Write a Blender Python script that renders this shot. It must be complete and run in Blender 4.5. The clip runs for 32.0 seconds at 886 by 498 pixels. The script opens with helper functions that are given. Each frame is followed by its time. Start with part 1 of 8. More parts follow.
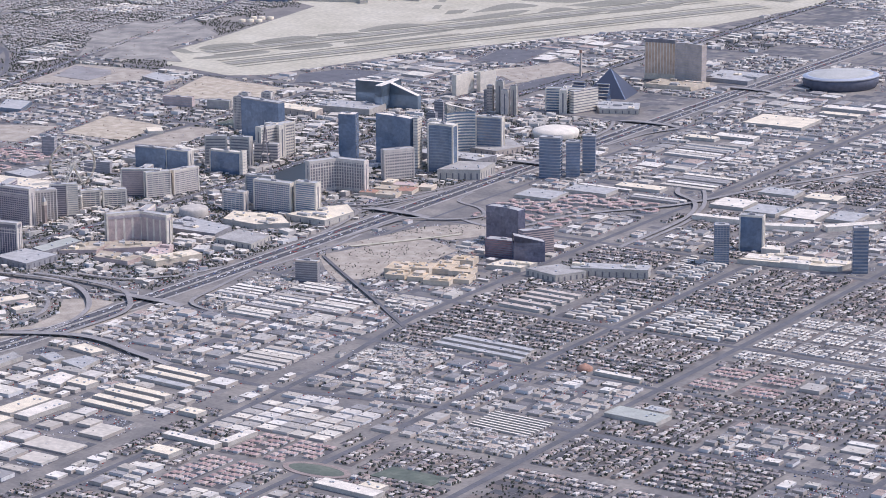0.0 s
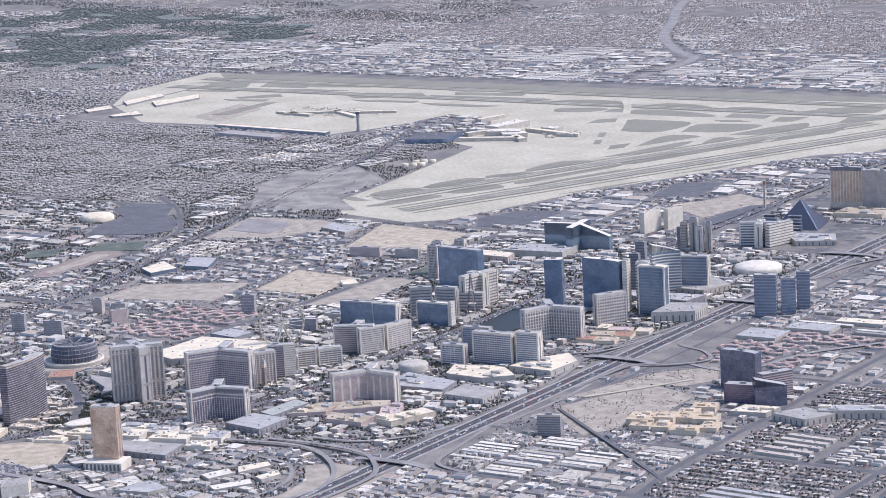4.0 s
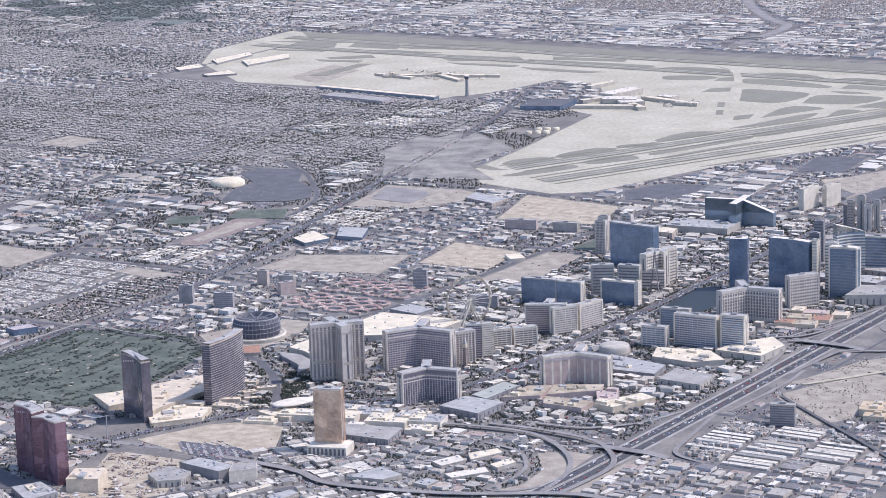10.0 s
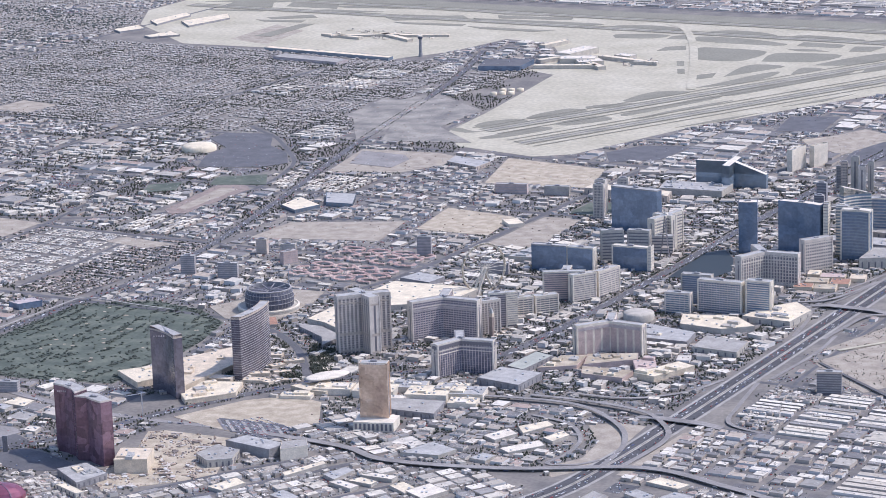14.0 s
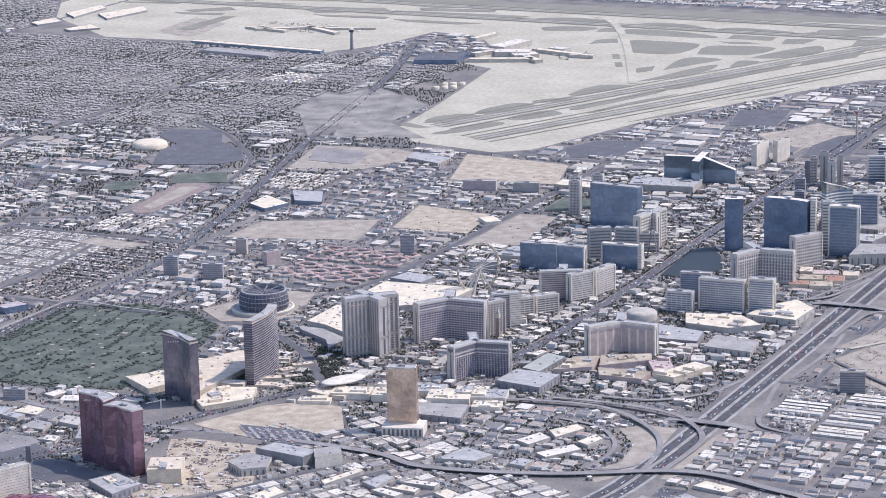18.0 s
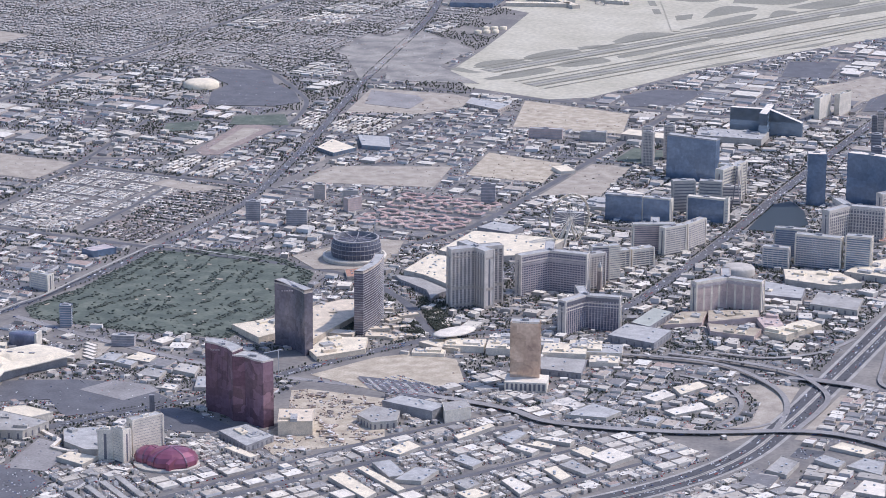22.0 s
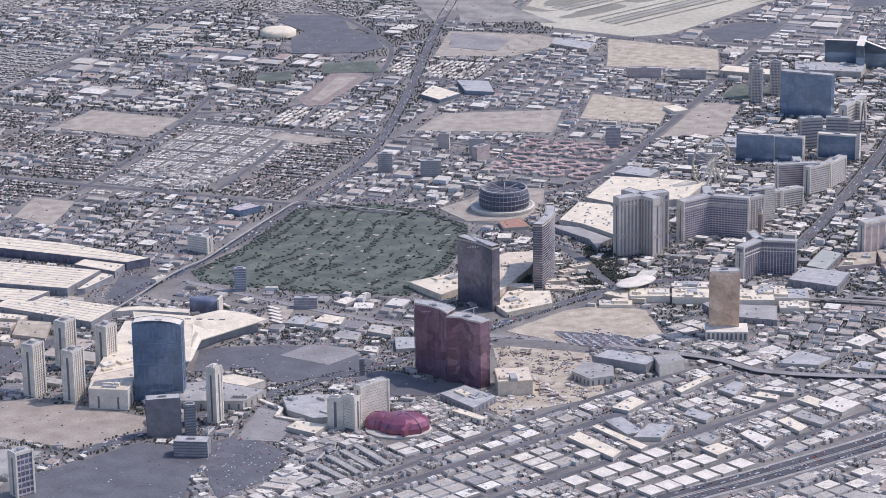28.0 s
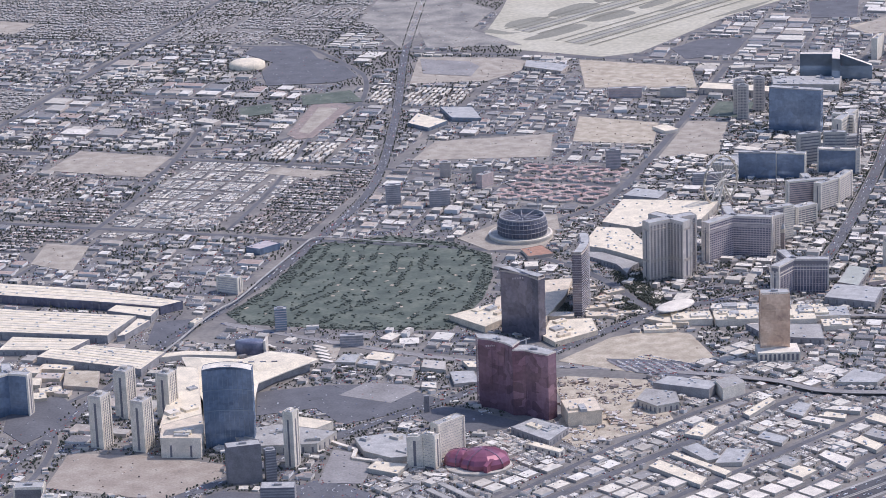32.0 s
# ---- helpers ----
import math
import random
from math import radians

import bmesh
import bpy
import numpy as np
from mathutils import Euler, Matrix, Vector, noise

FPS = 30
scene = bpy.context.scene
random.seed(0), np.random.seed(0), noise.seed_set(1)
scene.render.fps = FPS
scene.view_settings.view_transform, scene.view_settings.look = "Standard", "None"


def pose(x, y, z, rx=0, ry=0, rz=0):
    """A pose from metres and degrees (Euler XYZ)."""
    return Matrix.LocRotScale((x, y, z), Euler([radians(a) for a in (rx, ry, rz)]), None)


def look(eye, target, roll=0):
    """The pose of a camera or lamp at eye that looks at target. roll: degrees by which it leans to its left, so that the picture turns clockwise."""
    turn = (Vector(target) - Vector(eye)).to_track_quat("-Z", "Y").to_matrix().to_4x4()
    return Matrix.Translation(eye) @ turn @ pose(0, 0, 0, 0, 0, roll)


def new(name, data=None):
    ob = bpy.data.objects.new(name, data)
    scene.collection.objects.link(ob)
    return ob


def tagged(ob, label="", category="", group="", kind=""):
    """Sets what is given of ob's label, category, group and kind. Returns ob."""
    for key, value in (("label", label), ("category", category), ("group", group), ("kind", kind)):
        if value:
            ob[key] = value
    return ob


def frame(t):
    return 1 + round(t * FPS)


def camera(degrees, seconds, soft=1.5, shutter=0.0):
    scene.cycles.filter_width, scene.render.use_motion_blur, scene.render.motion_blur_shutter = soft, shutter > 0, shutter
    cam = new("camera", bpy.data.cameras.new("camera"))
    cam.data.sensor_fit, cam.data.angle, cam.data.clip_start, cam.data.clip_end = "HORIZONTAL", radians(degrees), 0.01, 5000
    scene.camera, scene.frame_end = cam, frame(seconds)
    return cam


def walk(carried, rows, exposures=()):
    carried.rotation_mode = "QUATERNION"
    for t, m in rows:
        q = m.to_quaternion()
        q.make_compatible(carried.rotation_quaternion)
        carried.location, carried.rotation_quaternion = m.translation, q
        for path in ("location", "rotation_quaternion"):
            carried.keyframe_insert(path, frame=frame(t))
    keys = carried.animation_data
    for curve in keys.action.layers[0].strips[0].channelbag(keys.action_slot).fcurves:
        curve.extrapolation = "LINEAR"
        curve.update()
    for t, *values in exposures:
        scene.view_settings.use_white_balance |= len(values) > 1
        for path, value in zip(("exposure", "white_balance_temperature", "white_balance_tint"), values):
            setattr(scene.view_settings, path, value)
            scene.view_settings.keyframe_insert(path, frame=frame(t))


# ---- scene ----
EXPOSURES = [(0, 0.32, 6000, 20.7), (1, 0.42, 5900, 18.0), (6, 0.41, 5900, 18.0), (8, 0.45, 5840, 17.0), (10, 0.41, 5900, 18.0), (11, 0.38, 5920, 18.0), (12, 0.25, 5920, 18.0), (13, 0.37, 5920, 18.0), (17, 0.4, 5920, 18.0), (20, 0.45, 5920, 18.0), (21, 0.27, 5900, 18.6), (23, 0.33, 5860, 17.6), (25, 0.33, 5920, 18.6), (28, 0.22, 5980, 19.6), (32, 0.25, 5980, 19.6)]
cam = camera(18.667, 32.0, soft=0.85)
K = 0.2  # the whole model stands at one fifth of life size; lengths below are in life-size metres
# yaw from north to the left, pitch and roll in degrees
TURNS = [
    (0, -147.090, -13.877, -0.391), (0.5, -146.360, -12.060, -1.751), (1, -146.114, -11.121, -2.676), (1.5, -146.113, -11.123, -2.711),
    (2, -146.077, -11.126, -2.798), (2.5, -145.981, -11.082, -2.807), (3, -145.939, -11.114, -2.866), (3.5, -145.914, -11.182, -2.983),
    (5.5, -145.801, -11.300, -3.221), (6, -145.746, -11.253, -3.170), (6.5, -145.706, -11.270, -3.211), (7, -145.621, -11.224, -3.233),
    (7.5, -145.610, -11.184, -3.149), (8, -145.720, -11.257, -3.030), (8.5, -146.097, -11.435, -2.714), (9, -146.648, -11.941, -2.330),
    (9.5, -146.924, -12.341, -1.788), (10, -146.970, -12.333, -1.905), (10.5, -147.004, -12.320, -1.876), (11, -148.349, -13.008, -1.678),
    (11.5, -148.932, -13.463, -1.586), (12, -148.919, -13.484, -1.512), (12.5, -149.259, -13.566, -1.587), (13, -149.719, -13.549, -1.751),
    (13.5, -149.940, -13.588, -1.689), (14, -150.317, -13.460, -1.788), (14.5, -153.784, -13.433, -1.595), (16.5, -154.440, -13.956, -1.292),
    (17, -154.443, -13.934, -1.217), (17.5, -154.427, -13.894, -1.135), (18, -154.278, -13.873, -1.261), (18.5, -154.310, -13.896, -1.235),
    (19, -154.280, -13.860, -1.162), (19.5, -154.165, -13.860, -1.225), (20, -154.555, -14.135, -0.830), (20.5, -154.957, -14.575, -0.390),
    (21, -156.038, -15.115, 0.266), (21.5, -156.208, -15.320, 0.365), (22, -156.223, -15.321, 0.325), (22.5, -156.120, -15.303, 0.284),
    (23, -156.360, -15.268, 0.308), (23.5, -156.792, -15.208, 0.302), (24, -156.958, -15.260, 0.373), (24.5, -157.191, -15.322, 0.268),
    (25, -157.100, -15.382, 0.235), (25.5, -157.298, -15.275, 0.074), (27.5, -158.689, -16.493, -0.495), (28, -159.098, -17.071, -0.869),
    (28.5, -159.124, -17.030, -0.803), (29, -159.406, -17.075, -0.914), (29.5, -159.624, -17.067, -1.138), (30, -160.252, -16.952, -1.470),
    (30.5, -160.920, -17.137, -1.645), (31, -161.359, -17.228, -1.880), (31.5, -162.106, -17.159, -1.853), (32, -162.845, -16.971, -2.066),
]
FLIGHT = [(-3576.7, 7095.9, 2178.9), (2174.7, 671.1, 147.3), (22.3, 49.0, 21.1), (-4.4, -18.7, 61.0)]


def eye_at(t):
    s = (t - 16) / 16
    return Vector([K * sum(c[i] * s ** n for n, c in enumerate(FLIGHT)) for i in range(3)])


def seen_from(t, yaw, pitch, roll):
    eye, a, b = eye_at(t), radians(yaw), radians(pitch)
    ahead = Vector((-math.sin(a) * math.cos(b), math.cos(a) * math.cos(b), math.sin(b)))
    return t, look(eye, eye + ahead * 100, roll)


walk(cam, [seen_from(*row) for row in TURNS], exposures=EXPOSURES)

# ---- world and sun ----
SUN_AZ, SUN_EL = 233.0, 55.0
world = bpy.data.worlds.new("sky")
scene.world = world
world.use_nodes = True
wn = world.node_tree.nodes
sky = wn.new("ShaderNodeTexSky")
sky.sky_type, sky.sun_disc = "NISHITA", False
sky.sun_elevation, sky.sun_rotation = radians(SUN_EL), radians(SUN_AZ)
sky.air_density, sky.dust_density, sky.altitude = 1.0, 2.0, 600
world.node_tree.links.new(sky.outputs[0], wn["Background"].inputs[0])
wn["Background"].inputs[1].default_value = 0.15
sun = new("sun", bpy.data.lights.new("sun", "SUN"))
sun.data.energy, sun.data.angle, sun.data.color = 2.4, radians(0.6), (1.0, 0.915, 0.80)
sun.matrix_world = look((0, 0, 0), (-math.sin(radians(SUN_AZ)) * math.cos(radians(SUN_EL)) * 10, -math.cos(radians(SUN_AZ)) * math.cos(radians(SUN_EL)) * 10, -math.sin(radians(SUN_EL)) * 10))

# ---- materials ----


def mat(name, colors, rough=0.8, metal=0.0, patch=0.0, grain=0.0, dark=0.75, spread="", spec=0.5, wobble=0.0, mosaic=0.0, cell=12.0, tilt=0.0):
    """mosaic, cell, tilt: how far panes of that size differ in tone, which paints patchy reflections into the colour,
    and lean. colors: one colour, or several to spread over islands ("island") or objects ("object"). patch, grain:
    sizes in metres of stains and of fine relief.
    """
    m = bpy.data.materials.new(name)
    m.use_nodes = True
    nt = m.node_tree
    b = nt.nodes["Principled BSDF"]
    b.inputs["Roughness"].default_value = rough
    b.inputs["Metallic"].default_value = metal
    b.inputs["Specular IOR Level"].default_value = spec
    if isinstance(colors[0], (int, float)):
        colors = [colors]
    if len(colors) > 1:
        ramp = nt.nodes.new("ShaderNodeValToRGB")
        ramp.color_ramp.interpolation = "CONSTANT"
        while len(ramp.color_ramp.elements) < len(colors):
            ramp.color_ramp.elements.new(0.5)
        for i, c in enumerate(colors):
            ramp.color_ramp.elements[i].position = i / len(colors)
            ramp.color_ramp.elements[i].color = (*c, 1)
        if spread == "object":
            src = nt.nodes.new("ShaderNodeObjectInfo").outputs["Random"]
        elif spread == "noise":
            geo0 = nt.nodes.new("ShaderNodeNewGeometry")
            nz = nt.nodes.new("ShaderNodeTexNoise")
            nz.inputs["Scale"].default_value = 1 / (K * patch)
            nt.links.new(geo0.outputs["Position"], nz.inputs["Vector"])
            ramp.color_ramp.interpolation = "LINEAR"
            for i in range(len(colors)):
                ramp.color_ramp.elements[i].position = 0.3 + 0.4 * i / (len(colors) - 1)
            src = nz.outputs["Fac"]
        else:
            src = nt.nodes.new("ShaderNodeNewGeometry").outputs["Random Per Island"]
        nt.links.new(src, ramp.inputs[0])
        col = ramp.outputs[0]
    else:
        rgb = nt.nodes.new("ShaderNodeRGB")
        rgb.outputs[0].default_value = (*colors[0], 1)
        col = rgb.outputs[0]
    for size, low, detail in ((patch, dark, 4), (grain, 0.86, 2)):
        if not size or (size == patch and spread == "noise"):
            continue
        geo = nt.nodes.new("ShaderNodeNewGeometry")
        n = nt.nodes.new("ShaderNodeTexNoise")
        n.inputs["Scale"].default_value = 1 / (K * size)
        n.inputs["Detail"].default_value = detail
        nt.links.new(geo.outputs["Position"], n.inputs["Vector"])
        r = nt.nodes.new("ShaderNodeMapRange")
        r.inputs["From Min"].default_value, r.inputs["From Max"].default_value = 0.3, 0.7
        r.inputs["To Min"].default_value, r.inputs["To Max"].default_value = low, 2 - low if low > 0.8 else 1.1
        nt.links.new(n.outputs["Fac"], r.inputs["Value"])
        mix = nt.nodes.new("ShaderNodeMix")
        mix.data_type, mix.blend_type = "RGBA", "MULTIPLY"
        mix.inputs["Factor"].default_value = 1.0
        nt.links.new(col, mix.inputs["A"])
        nt.links.new(r.outputs["Result"], mix.inputs["B"])
        col = mix.outputs["Result"]
    # pane tones multiply the base colour to imitate blocky reflections
    if mosaic or tilt:
        geo = nt.nodes.new("ShaderNodeNewGeometry")
        cells = nt.nodes.new("ShaderNodeTexVoronoi")
        cells.distance = "CHEBYCHEV"
        cells.inputs["Scale"].default_value, cells.inputs["Randomness"].default_value = 1 / (K * cell), 0.75
        nt.links.new(geo.outputs["Position"], cells.inputs["Vector"])
        tone = nt.nodes.new("ShaderNodeMapRange")
        tone.inputs["To Min"].default_value, tone.inputs["To Max"].default_value = 1 - mosaic, 1 + mosaic
        parts = nt.nodes.new("ShaderNodeSeparateColor")
        nt.links.new(cells.outputs["Color"], parts.inputs["Color"])
        nt.links.new(parts.outputs["Red"], tone.inputs["Value"])
        mix = nt.nodes.new("ShaderNodeMix")
        mix.data_type, mix.blend_type = "RGBA", "MULTIPLY"
        mix.inputs["Factor"].default_value = 1.0
        nt.links.new(col, mix.inputs["A"])
        nt.links.new(tone.outputs["Result"], mix.inputs["B"])
        col = mix.outputs["Result"]
        lean = [nt.nodes.new("ShaderNodeVectorMath") for _ in range(4)]
        for node, kind in zip(lean, ("SUBTRACT", "SCALE", "ADD", "NORMALIZE")):
            node.operation = kind
        lean[0].inputs[1].default_value = (0.5, 0.5, 0.5)
        lean[1].inputs["Scale"].default_value = tilt
        nt.links.new(cells.outputs["Color"], lean[0].inputs[0])
        nt.links.new(lean[0].outputs[0], lean[1].inputs[0])
        nt.links.new(lean[1].outputs[0], lean[2].inputs[0])
        nt.links.new(geo.outputs["Normal"], lean[2].inputs[1])
        nt.links.new(lean[2].outputs[0], lean[3].inputs[0])
        nt.links.new(lean[3].outputs[0], b.inputs["Normal"])
    nt.links.new(col, b.inputs["Base Color"])
    if wobble:
        geo = nt.nodes.new("ShaderNodeNewGeometry")
        n = nt.nodes.new("ShaderNodeTexNoise")
        n.inputs["Scale"].default_value = 1 / (K * 9)
        nt.links.new(geo.outputs["Position"], n.inputs["Vector"])
        bump = nt.nodes.new("ShaderNodeBump")
        bump.inputs["Strength"].default_value, bump.inputs["Distance"].default_value = wobble, 0.3
        nt.links.new(n.outputs["Fac"], bump.inputs["Height"])
        nt.links.new(bump.outputs["Normal"], b.inputs["Normal"])
    return m


